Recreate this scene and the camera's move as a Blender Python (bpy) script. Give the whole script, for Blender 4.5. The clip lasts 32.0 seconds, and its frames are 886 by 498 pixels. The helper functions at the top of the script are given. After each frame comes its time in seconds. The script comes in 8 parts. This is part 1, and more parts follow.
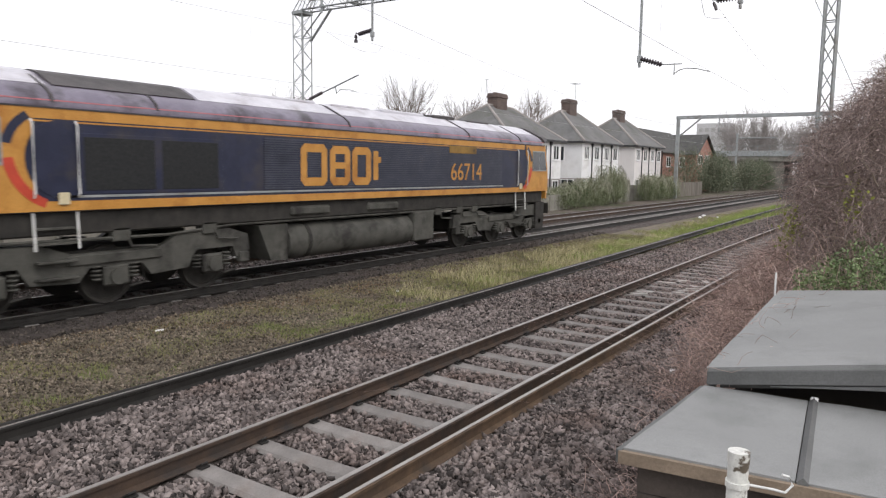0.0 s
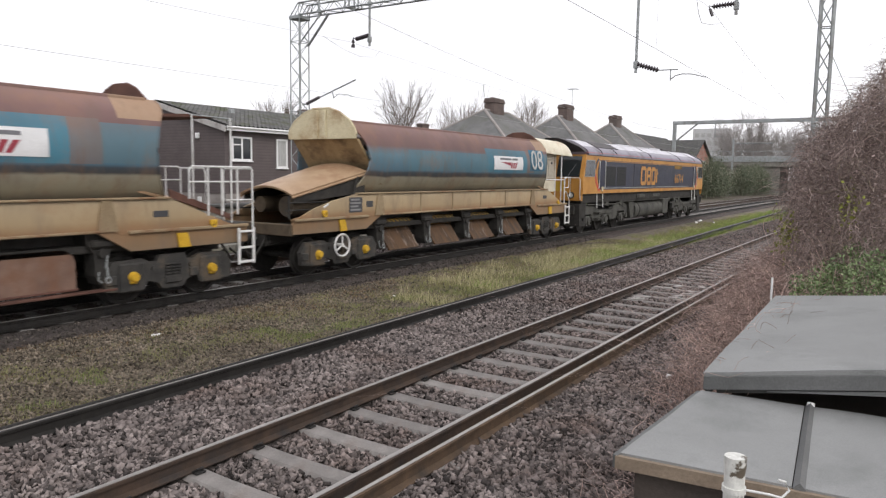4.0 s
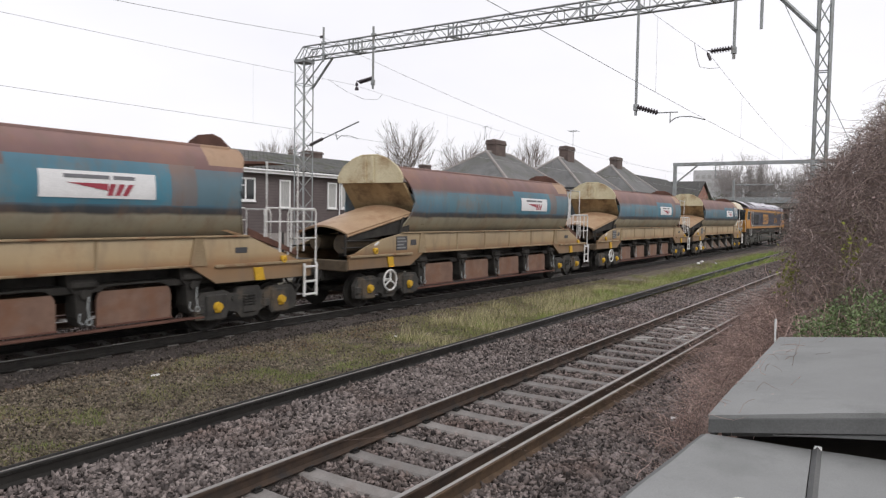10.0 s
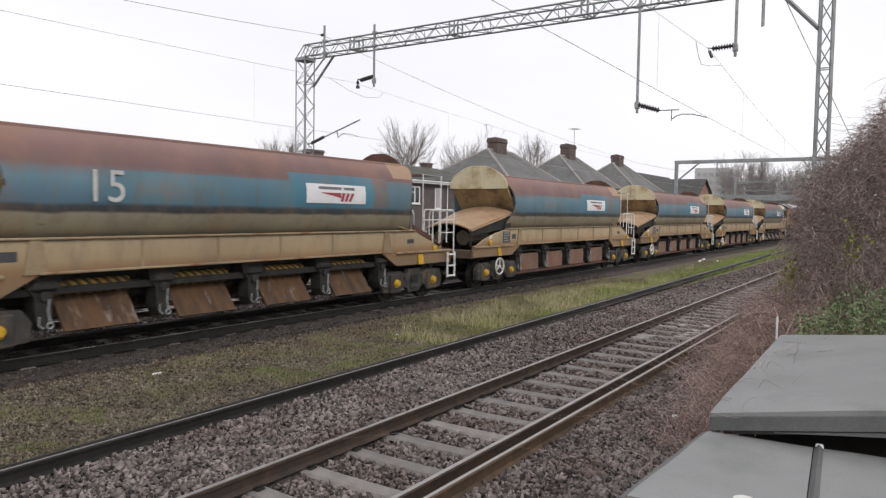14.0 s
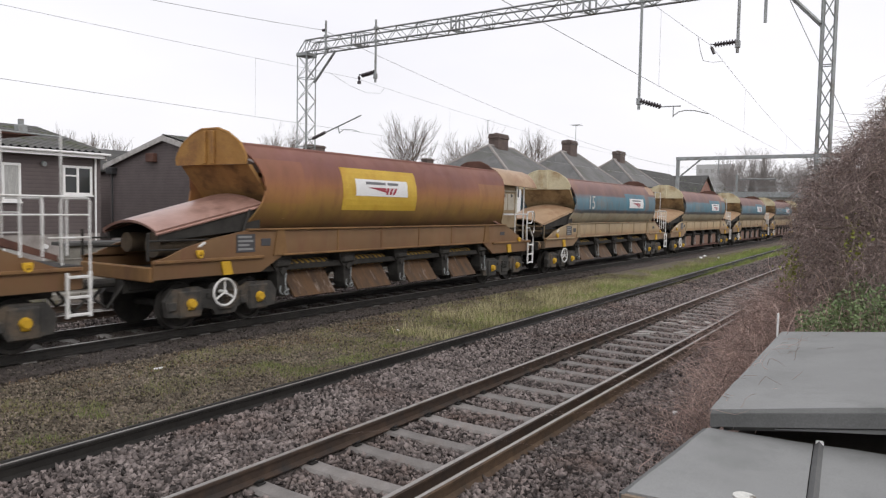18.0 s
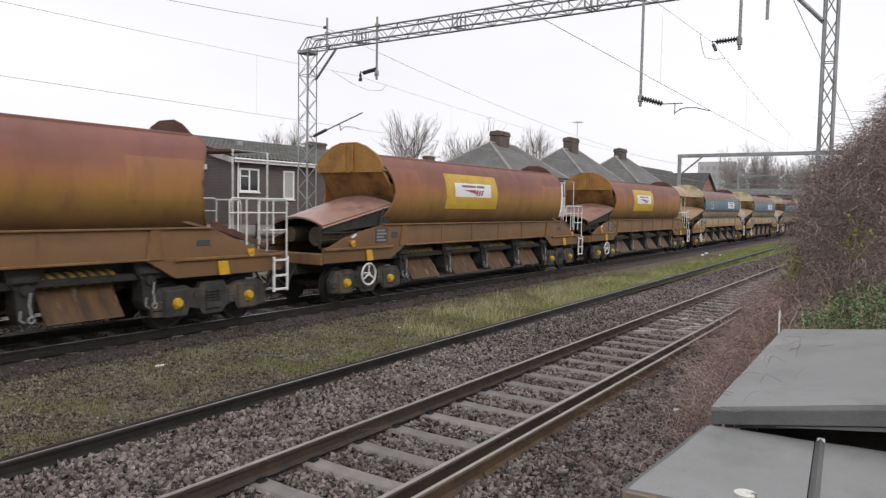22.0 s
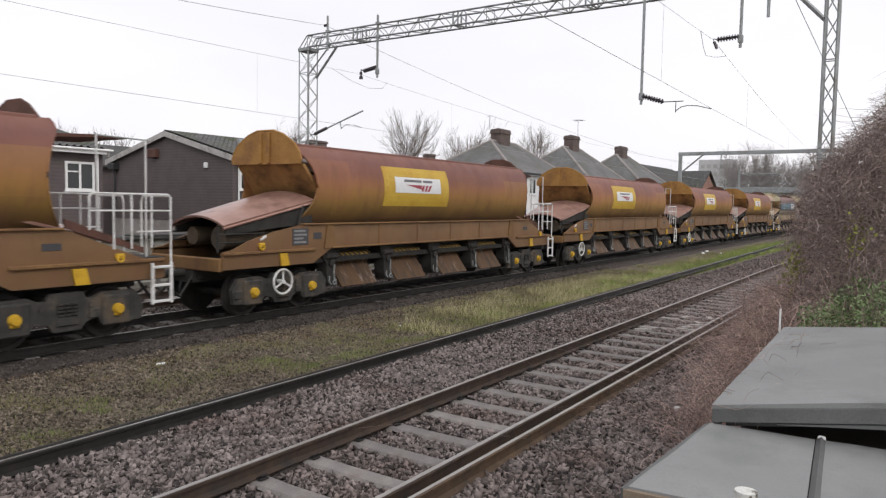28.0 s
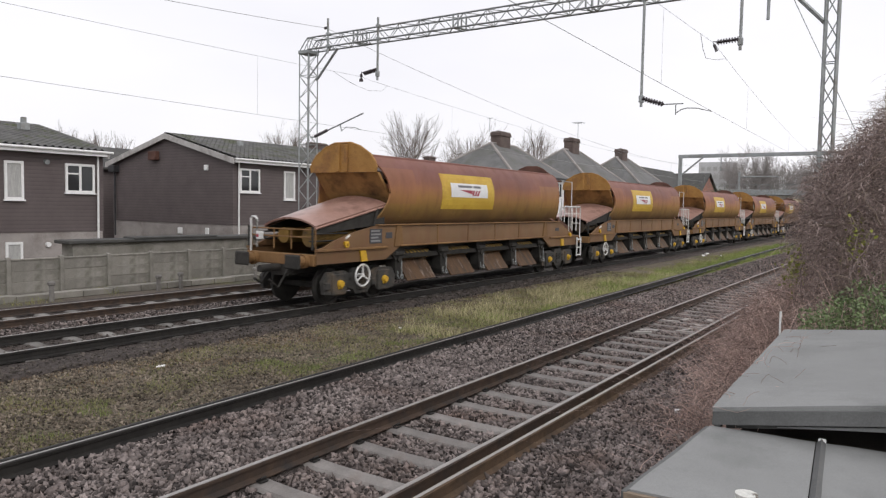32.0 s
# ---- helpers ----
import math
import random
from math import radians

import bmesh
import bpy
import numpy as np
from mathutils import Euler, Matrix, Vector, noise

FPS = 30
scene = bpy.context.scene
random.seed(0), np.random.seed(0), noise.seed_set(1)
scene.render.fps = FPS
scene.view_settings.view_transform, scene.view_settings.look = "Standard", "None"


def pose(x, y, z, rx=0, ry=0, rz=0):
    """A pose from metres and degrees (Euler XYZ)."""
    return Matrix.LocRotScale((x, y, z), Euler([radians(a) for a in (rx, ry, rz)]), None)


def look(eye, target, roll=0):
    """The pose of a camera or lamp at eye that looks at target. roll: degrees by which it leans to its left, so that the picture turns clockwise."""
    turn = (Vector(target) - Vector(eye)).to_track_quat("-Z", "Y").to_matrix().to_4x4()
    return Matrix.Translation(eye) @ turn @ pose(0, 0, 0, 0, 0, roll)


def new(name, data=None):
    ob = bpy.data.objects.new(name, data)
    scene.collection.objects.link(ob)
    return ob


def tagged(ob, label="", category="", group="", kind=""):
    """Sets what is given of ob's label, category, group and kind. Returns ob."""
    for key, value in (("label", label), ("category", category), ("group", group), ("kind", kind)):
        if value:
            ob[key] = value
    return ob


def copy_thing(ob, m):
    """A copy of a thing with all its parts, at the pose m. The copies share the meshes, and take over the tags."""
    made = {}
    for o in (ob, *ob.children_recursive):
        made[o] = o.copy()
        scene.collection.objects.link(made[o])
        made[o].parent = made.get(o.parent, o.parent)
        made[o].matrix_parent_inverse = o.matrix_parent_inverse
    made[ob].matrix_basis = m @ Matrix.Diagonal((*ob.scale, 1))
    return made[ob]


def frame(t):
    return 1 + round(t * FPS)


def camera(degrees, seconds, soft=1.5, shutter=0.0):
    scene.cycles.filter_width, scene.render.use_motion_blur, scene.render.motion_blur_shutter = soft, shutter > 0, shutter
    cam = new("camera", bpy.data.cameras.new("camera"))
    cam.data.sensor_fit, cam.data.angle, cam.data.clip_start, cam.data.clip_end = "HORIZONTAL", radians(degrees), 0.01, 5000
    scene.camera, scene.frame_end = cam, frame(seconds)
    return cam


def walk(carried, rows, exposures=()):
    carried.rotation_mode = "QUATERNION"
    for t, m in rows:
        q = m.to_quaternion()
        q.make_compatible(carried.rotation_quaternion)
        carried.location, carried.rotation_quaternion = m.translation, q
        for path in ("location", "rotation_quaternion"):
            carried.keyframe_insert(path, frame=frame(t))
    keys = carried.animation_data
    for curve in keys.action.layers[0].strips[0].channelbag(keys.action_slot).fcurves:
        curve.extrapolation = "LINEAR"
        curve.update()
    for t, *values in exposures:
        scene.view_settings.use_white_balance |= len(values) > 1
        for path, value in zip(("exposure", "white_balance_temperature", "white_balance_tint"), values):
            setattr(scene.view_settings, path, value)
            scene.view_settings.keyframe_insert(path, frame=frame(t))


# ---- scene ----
EYE = (0.0, 0.0, 2.5)
cam = camera(64.0, 32.0, soft=1.25, shutter=0.3)
TURNS = [
    (0.0, 83.573, -0.740, -56.417),
    (0.5, 83.608, -0.759, -56.324),
    (1.0, 83.650, -0.761, -56.314),
    (1.5, 83.689, -0.772, -56.365),
    (2.0, 83.743, -0.794, -56.428),
    (2.5, 83.821, -0.800, -56.495),
    (3.0, 83.895, -0.803, -56.562),
    (3.5, 83.953, -0.820, -56.626),
    (5.5, 83.989, -0.991, -56.829),
    (6.0, 84.553, -1.124, -56.772),
    (6.5, 85.147, -1.117, -56.700),
    (7.0, 85.723, -1.058, -56.637),
    (7.5, 86.190, -1.056, -56.592),
    (8.0, 86.521, -1.053, -56.560),
    (8.5, 86.761, -1.026, -56.544),
    (9.0, 86.953, -1.004, -56.528),
    (9.5, 87.099, -0.982, -56.513),
    (10.0, 87.209, -0.965, -56.506),
    (10.5, 87.261, -0.961, -56.493),
    (11.0, 87.230, -0.975, -56.467),
    (11.5, 87.174, -0.975, -56.448),
    (12.0, 87.144, -0.961, -56.442),
    (12.5, 87.129, -0.941, -56.433),
    (13.0, 87.114, -0.904, -56.423),
    (13.5, 87.091, -0.878, -56.417),
    (14.0, 87.055, -0.882, -56.405),
    (14.5, 87.002, -0.917, -56.383),
    (16.5, 86.817, -1.070, -56.332),
    (17.0, 86.781, -1.073, -56.329),
    (17.5, 86.751, -1.063, -56.327),
    (18.0, 86.721, -1.041, -56.315),
    (18.5, 86.690, -1.035, -56.295),
    (19.0, 86.661, -1.044, -56.280),
    (19.5, 86.631, -1.045, -56.272),
    (20.0, 86.605, -1.038, -56.270),
    (20.5, 86.580, -1.039, -56.268),
    (21.0, 86.557, -1.043, -56.252),
    (21.5, 86.536, -1.036, -56.224),
    (22.0, 86.507, -1.030, -56.209),
    (22.5, 86.472, -1.035, -56.208),
    (23.0, 86.436, -1.036, -56.208),
    (23.5, 86.416, -1.025, -56.209),
    (24.0, 86.404, -1.021, -56.209),
    (24.5, 86.394, -1.025, -56.209),
    (25.0, 86.392, -1.025, -56.209),
    (25.5, 86.385, -1.034, -56.209),
    (27.5, 86.360, -1.015, -56.158),
    (28.0, 86.353, -1.008, -56.153),
    (28.5, 86.348, -1.007, -56.149),
    (29.0, 86.346, -1.007, -56.147),
    (29.5, 86.346, -1.007, -56.147),
    (30.0, 86.346, -1.007, -56.147),
    (30.5, 86.355, -1.011, -56.147),
    (31.0, 86.381, -1.016, -56.146),
    (31.5, 86.438, -1.018, -56.145),
    (32.0, 86.544, -1.020, -56.144),
]
walk(cam, [(t, pose(*EYE, a, b, c)) for t, a, b, c in TURNS],
     exposures=[(0, 0.32), (2.0, 0.28), (4.0, 0.26), (6.0, 0.2), (7.5, 0.06), (32.0, 0.05)])

# ---- overcast daylight ----
world = bpy.data.worlds.new("overcast_sky")
scene.world = world
world.use_nodes = True
wn, wl = world.node_tree.nodes, world.node_tree.links
wn.clear()
SUN_EL, SUN_AZ = radians(38), radians(150)
sky = wn.new("ShaderNodeTexSky")
sky.sky_type, sky.sun_disc = "NISHITA", False
sky.sun_elevation, sky.sun_rotation, sky.dust_density = SUN_EL, SUN_AZ, 4.0
scale_sky = wn.new("ShaderNodeMixRGB")
scale_sky.blend_type, scale_sky.inputs[0].default_value = "MULTIPLY", 1.0
scale_sky.inputs[2].default_value = (0.09, 0.09, 0.09, 1)
wtc = wn.new("ShaderNodeTexCoord")
wmap = wn.new("ShaderNodeMapping")
wmap.inputs["Scale"].default_value = (1.2, 1.2, 3.0)
cloud = wn.new("ShaderNodeTexNoise")
cloud.inputs["Scale"].default_value, cloud.inputs["Detail"].default_value = 1.6, 5.0
ramp = wn.new("ShaderNodeValToRGB")
ramp.color_ramp.elements[0].position, ramp.color_ramp.elements[0].color = 0.3, (0.80, 0.788, 0.83, 1)
ramp.color_ramp.elements[1].position, ramp.color_ramp.elements[1].color = 0.7, (0.885, 0.873, 0.908, 1)
mixer = wn.new("ShaderNodeMixRGB")
mixer.inputs[0].default_value = 0.9
bg = wn.new("ShaderNodeBackground")
bg.inputs["Strength"].default_value = 1.22
wo = wn.new("ShaderNodeOutputWorld")
wl.new(sky.outputs[0], scale_sky.inputs[1])
wl.new(wtc.outputs["Generated"], wmap.inputs["Vector"])
wl.new(wmap.outputs[0], cloud.inputs["Vector"])
wl.new(cloud.outputs["Fac"], ramp.inputs[0])
wl.new(scale_sky.outputs[0], mixer.inputs[1])
wl.new(ramp.outputs[0], mixer.inputs[2])
wl.new(mixer.outputs[0], bg.inputs["Color"])
wl.new(bg.outputs[0], wo.inputs[0])
sun_data = bpy.data.lights.new("sun", "SUN")
sun_data.energy, sun_data.angle, sun_data.color = 0.9, radians(25), (1.0, 0.97, 0.93)
sun = new("sun", sun_data)
sun.matrix_world = look((-20, -35, 35), (0, 0, 0))

# ---- mesh and material helpers ----
class Build:
    """Collects vertices and faces of one mesh."""

    def __init__(self):
        self.v, self.f = [], []

    def add(self, verts, faces):
        n = len(self.v)
        self.v.extend([tuple(p) for p in verts])
        self.f.extend([tuple(i + n for i in q) for q in faces])
        return self

    def box(self, x0, x1, y0, y1, z0, z1, b=0.0):
        if x0 > x1: x0, x1 = x1, x0
        if y0 > y1: y0, y1 = y1, y0
        if z0 > z1: z0, z1 = z1, z0
        b = min(b, (x1 - x0) * .45, (y1 - y0) * .45, (z1 - z0) * .45)
        if b <= 0:
            return self.add([(x, y, z) for z in (z0, z1) for y in (y0, y1) for x in (x0, x1)],
                            [(0, 2, 3, 1), (4, 5, 7, 6), (0, 1, 5, 4), (2, 6, 7, 3), (0, 4, 6, 2), (1, 3, 7, 5)])
        lo, hi = (x0, y0, z0), (x1, y1, z1)
        verts, idx = [], {}
        for s in range(8):
            sg = [(s >> k) & 1 for k in range(3)]
            for a in range(3):
                p = [0, 0, 0]
                for k in range(3):
                    base = hi[k] if sg[k] else lo[k]
                    p[k] = base if k == a else base + (-b if sg[k] else b)
                idx[s, a] = len(verts)
                verts.append(p)
        faces = []
        for a in range(3):
            o = [k for k in range(3) if k != a]
            for side in (0, 1):
                q = []
                for u, w in ((0, 0), (1, 0), (1, 1), (0, 1)):
                    s = (side << a) | (u << o[0]) | (w << o[1])
                    q.append(idx[s, a])
                if (side == 1) != (a == 1): faces.append(tuple(q))
                else: faces.append(tuple(q[::-1]))
        for a in range(3):
            o = [k for k in range(3) if k != a]
            for u in (0, 1):
                for w in (0, 1):
                    s0 = (u << o[0]) | (w << o[1])
                    s1 = s0 | (1 << a)
                    faces.append((idx[s0, o[0]], idx[s1, o[0]], idx[s1, o[1]], idx[s0, o[1]]))
        for s in range(8):
            faces.append((idx[s, 0], idx[s, 1], idx[s, 2]))
        return self.add(verts, faces)

    def prism(self, poly, axis, a, b):
        """A polygon of two coordinates pushed along the third axis (0, 1 or 2) from a to b."""
        def p3(p, c):
            q = list(p)
            q.insert(axis, c)
            return q
        n = len(poly)
        verts = [p3(p, a) for p in poly] + [p3(p, b) for p in poly]
        faces = [tuple(range(n)), tuple(range(2 * n - 1, n - 1, -1))]
        faces += [(i, (i + 1) % n, n + (i + 1) % n, n + i) for i in range(n)]
        return self.add(verts, faces)

    def tube(self, pts, r, seg=6, r1=None, caps=True):
        pts = [Vector(p) for p in pts]
        n = len(pts)
        rings, up = [], Vector((0, 0, 1))
        for i, p in enumerate(pts):
            d = (pts[min(i + 1, n - 1)] - pts[max(i - 1, 0)])
            d = d.normalized() if d.length > 1e-9 else Vector((1, 0, 0))
            side = d.cross(up)
            if side.length < 1e-3: side = d.cross(Vector((0, 1, 0)))
            side.normalize()
            u2 = side.cross(d)
            rr = r if r1 is None else r + (r1 - r) * i / max(1, n - 1)
            rings.append([p + (side * math.cos(2 * math.pi * k / seg) + u2 * math.sin(2 * math.pi * k / seg)) * rr for k in range(seg)])
        verts = [p for ring in rings for p in ring]
        faces = [(i * seg + k, i * seg + (k + 1) % seg, (i + 1) * seg + (k + 1) % seg, (i + 1) * seg + k)
                 for i in range(n - 1) for k in range(seg)]
        if caps:
            faces += [tuple(range(seg - 1, -1, -1)), tuple(range((n - 1) * seg, n * seg))]
        return self.add(verts, faces)

    def cyl(self, p0, p1, r, seg=16):
        return self.tube([p0, p1], r, seg)

    def ring(self, c, axis, r, t, seg=28, tseg=6):
        """A torus round the axis (0, 1, 2)."""
        verts, faces = [], []
        for i in range(seg):
            a = 2 * math.pi * i / seg
            for k in range(tseg):
                e = 2 * math.pi * k / tseg
                w = r + t * math.cos(e)
                p = [w * math.cos(a), w * math.sin(a)]
                p.insert(axis, t * math.sin(e))
                verts.append([p[j] + c[j] for j in range(3)])
                faces.append((i * tseg + k, ((i + 1) % seg) * tseg + k, ((i + 1) % seg) * tseg + (k + 1) % tseg, i * tseg + (k + 1) % tseg))
        return self.add(verts, faces)

    def sheet(self, grid, t):
        """A grid of points (rows of equal length) thickened by t along its normals, closed at its edges."""
        R, C = len(grid), len(grid[0])
        g = [[Vector(p) for p in row] for row in grid]
        back = []
        for i in range(R):
            row = []
            for j in range(C):
                du = g[min(i + 1, R - 1)][j] - g[max(i - 1, 0)][j]
                dv = g[i][min(j + 1, C - 1)] - g[i][max(j - 1, 0)]
                nn = du.cross(dv)
                nn = nn.normalized() if nn.length > 1e-9 else Vector((0, 0, 1))
                row.append(g[i][j] - nn * t)
            back.append(row)
        verts = [p for row in g for p in row] + [p for row in back for p in row]
        o = R * C
        faces = []
        for i in range(R - 1):
            for j in range(C - 1):
                a, b, c, d = i * C + j, (i + 1) * C + j, (i + 1) * C + j + 1, i * C + j + 1
                faces += [(a, b, c, d), (o + d, o + c, o + b, o + a)]
        for j in range(C - 1):
            faces += [(j, j + 1, o + j + 1, o + j), ((R - 1) * C + j + 1, (R - 1) * C + j, o + (R - 1) * C + j, o + (R - 1) * C + j + 1)]
        for i in range(R - 1):
            faces += [((i + 1) * C, i * C, o + i * C, o + (i + 1) * C), (i * C + C - 1, (i + 1) * C + C - 1, o + (i + 1) * C + C - 1, o + i * C + C - 1)]
        return self.add(verts, faces)

    def mesh(self, name, material, smooth=False):
        me = bpy.data.meshes.new(name)
        me.from_pydata(self.v, [], self.f)
        bm = bmesh.new()
        bm.from_mesh(me)
        if len(bm.faces) < 20000:
            bmesh.ops.recalc_face_normals(bm, faces=bm.faces)
        bm.to_mesh(me)
        bm.free()
        me.materials.append(material)
        if smooth:
            me.polygons.foreach_set("use_smooth", [True] * len(me.polygons))
            me.set_sharp_from_angle(angle=radians(38))
        return me


def part(name, build, material, parent, label="", smooth=False, at=None):
    """Links what build holds as one mesh object under parent."""
    data = build.mesh(name, material, smooth) if isinstance(build, Build) else build
    ob = new(name, data)
    ob.parent = parent
    if at is not None:
        ob.location = at
    return tagged(ob, label) if label else ob


def thing(name, label, category, at=(0, 0, 0), rz=0.0, group="", kind="", build=None, material=None, smooth=False):
    """A top-level thing: an Empty, or one mesh where build is given."""
    ob = new(name, build.mesh(name, material, smooth) if build else None)
    ob.matrix_basis = pose(*at, 0, 0, rz)
    return tagged(ob, label, category, group, kind)


def array_mesh(name, verts, faces, material, smooth=False):
    """A mesh from numpy arrays: verts (n, 3), faces (m, 3) or (m, 4)."""
    me = bpy.data.meshes.new(name)
    k = faces.shape[1]
    me.vertices.add(len(verts))
    me.vertices.foreach_set("co", verts.astype(np.float32).ravel())
    me.loops.add(faces.size)
    me.loops.foreach_set("vertex_index", faces.astype(np.int32).ravel())
    me.polygons.add(len(faces))
    me.polygons.foreach_set("loop_start", np.arange(0, faces.size, k, dtype=np.int32))
    me.update(calc_edges=True)
    me.validate()
    me.materials.append(material)
    if smooth:
        me.polygons.foreach_set("use_smooth", [True] * len(me.polygons))
    return me


def node_mat(name):
    m = bpy.data.materials.new(name)
    m.use_nodes = True
    return m, m.node_tree.nodes, m.node_tree.links, m.node_tree.nodes["Principled BSDF"]


def ramp_node(n, stops):
    r = n.new("ShaderNodeValToRGB")
    e = r.color_ramp.elements
    while len(e) < len(stops):
        e.new(0.5)
    for i, (p, c) in enumerate(stops):
        e[i].position, e[i].color = p, (*c, 1)
    return r


def noise_node(n, l, vec, scale, detail=5.0, rough=0.6, stretch=None):
    t = n.new("ShaderNodeTexNoise")
    t.inputs["Scale"].default_value, t.inputs["Detail"].default_value, t.inputs["Roughness"].default_value = scale, detail, rough
    if stretch:
        mp = n.new("ShaderNodeMapping")
        mp.inputs["Scale"].default_value = stretch
        l.new(vec, mp.inputs["Vector"])
        vec = mp.outputs[0]
    l.new(vec, t.inputs["Vector"])
    return t.outputs["Fac"]


def mix_node(n, l, fac, a, b, mode="MIX"):
    m = n.new("ShaderNodeMixRGB")
    m.blend_type = mode
    for i, x in ((0, fac), (1, a), (2, b)):
        if isinstance(x, (int, float)):
            m.inputs[i].default_value = x if i == 0 else (x, x, x, 1)
        elif isinstance(x, tuple):
            m.inputs[i].default_value = (*x, 1)
        else:
            l.new(x, m.inputs[i])
    return m.outputs[0]


def surface(name, c1, c2, scale=3.0, rough=0.8, metal=0.0, bump=0.25, fine=60.0, stain=None, stain_scale=0.8, stretch=None,
            island=0.0, per_object=0.0, spec=0.3, rough2=None, bump_depth=0.01, threshold=(0.5, 0.68)):
    """Two colours mixed by noise at scale, fine grain, an optional third stain colour, and relief."""
    m, n, l, p = node_mat(name)
    tc = n.new("ShaderNodeTexCoord").outputs["Object"]
    big = noise_node(n, l, tc, scale, 6, 0.62, stretch)
    r = ramp_node(n, [(0.32, c1), (0.68, c2)])
    l.new(big, r.inputs[0])
    col = r.outputs[0]
    if stain:
        s = noise_node(n, l, tc, stain_scale, 7, 0.65, stretch)
        sr = ramp_node(n, [(threshold[0], (0, 0, 0)), (threshold[1], (1, 1, 1))])
        l.new(s, sr.inputs[0])
        col = mix_node(n, l, sr.outputs[0], col, stain)
    grain = noise_node(n, l, tc, fine, 4, 0.7)
    gr = ramp_node(n, [(0.25, (0.72, 0.72, 0.72)), (0.75, (1.2, 1.2, 1.2))])
    l.new(grain, gr.inputs[0])
    col = mix_node(n, l, 0.8, col, gr.outputs[0], "MULTIPLY")
    if island or per_object:
        if island:
            rnd, amount = n.new("ShaderNodeNewGeometry").outputs["Random Per Island"], island
        else:
            rnd, amount = n.new("ShaderNodeObjectInfo").outputs["Random"], per_object
        rr = ramp_node(n, [(0.0, (1 - amount,) * 3), (1.0, (1 + amount,) * 3)])
        l.new(rnd, rr.inputs[0])
        col = mix_node(n, l, 1.0, col, rr.outputs[0], "MULTIPLY")
    l.new(col, p.inputs["Base Color"])
    p.inputs["Metallic"].default_value = metal
    p.inputs["Specular IOR Level"].default_value = spec
    if rough2 is None:
        p.inputs["Roughness"].default_value = rough
    else:
        q = n.new("ShaderNodeMapRange")
        q.inputs["To Min"].default_value, q.inputs["To Max"].default_value = rough, rough2
        l.new(big, q.inputs["Value"])
        l.new(q.outputs[0], p.inputs["Roughness"])
    if bump:
        b = n.new("ShaderNodeBump")
        b.inputs["Strength"].default_value, b.inputs["Distance"].default_value = bump, bump_depth
        l.new(grain, b.inputs["Height"])
        l.new(b.outputs[0], p.inputs["Normal"])
    return m


def plain(name, c, rough=0.6, metal=0.0, spec=0.4):
    return surface(name, tuple(x * 0.9 for x in c), tuple(min(1, x * 1.08) for x in c), 6.0, rough, metal, 0.08, 90.0, spec=spec)

# ---- materials ----
STEEL_TOP = surface("polished_rail", (0.33, 0.31, 0.29), (0.44, 0.42, 0.4), 4, 0.42, 0.8, 0.05, 200)
RAIL_RUST = surface("rusty_rail", (0.052, 0.039, 0.032), (0.09, 0.061, 0.045), 5, 0.85, 0.1, 0.2, 80, stain=(0.045, 0.04, 0.038), stain_scale=2)
RAIL_BROWN = surface("brown_rail", (0.09, 0.062, 0.044), (0.155, 0.104, 0.067), 5, 0.85, 0.1, 0.2, 80, stain=(0.07, 0.055, 0.045), stain_scale=2)
RAIL_DARK = surface("greasy_rail", (0.021, 0.02, 0.019), (0.038, 0.035, 0.032), 5, 0.6, 0.2, 0.2, 80)
CONCRETE = surface("sleeper_concrete", (0.18, 0.167, 0.157), (0.265, 0.247, 0.233), 4, 0.9, 0, 0.35, 70, stain=(0.19, 0.165, 0.15), stain_scale=2.5, per_object=0.12)
PALE_RUBBLE = surface("pale_concrete_piece", (0.36, 0.34, 0.32), (0.5, 0.48, 0.45), 6, 0.9, 0, 0.3, 60)
OLD_SLEEPER = surface("dark_sleeper", (0.15, 0.14, 0.13), (0.25, 0.24, 0.225), 4, 0.9, 0, 0.35, 70, per_object=0.2)
# Bed colour kept below the stones' to paint the shade in their gaps.
BALLAST = surface("gap_shaded_ballast_bed", (0.05, 0.042, 0.038), (0.12, 0.101, 0.093), 9, 0.95, 0, 1.0, 38, stain=(0.1, 0.075, 0.065), stain_scale=0.7, bump_depth=0.05)
STONE = surface("ballast_stone", (0.112, 0.093, 0.087), (0.222, 0.19, 0.178), 2.0, 0.9, 0, 0.4, 60, stain=(0.125, 0.092, 0.08), stain_scale=0.6, island=0.85)
DARK_STONE = surface("dirty_stone", (0.115, 0.094, 0.07), (0.225, 0.186, 0.143), 2.0, 0.9, 0, 0.4, 60, island=0.75)
OILY_STONE = surface("oily_stone", (0.05, 0.043, 0.037), (0.11, 0.093, 0.08), 2.0, 0.85, 0, 0.4, 60, island=0.6)
CESS = surface("cess_gravel", (0.115, 0.095, 0.072), (0.2, 0.17, 0.13), 3, 0.95, 0, 0.8, 60, stain=(0.1, 0.11, 0.045), stain_scale=0.6, bump_depth=0.03)
SOIL = surface("soil", (0.085, 0.07, 0.058), (0.15, 0.125, 0.1), 3, 0.95, 0, 0.8, 40, stain=(0.06, 0.075, 0.03), stain_scale=0.2, bump_depth=0.04)
GALV = surface("galvanised_steel", (0.28, 0.3, 0.3), (0.4, 0.42, 0.42), 3, 0.55, 0.35, 0.1, 60, stain=(0.24, 0.23, 0.21), stain_scale=2)
DULL_TOP = surface("dull_rail_head", (0.36, 0.34, 0.32), (0.48, 0.46, 0.44), 4, 0.4, 0.7, 0.05, 200)
WIRE = plain("aged_wire", (0.36, 0.37, 0.37), 0.5, 0.3)
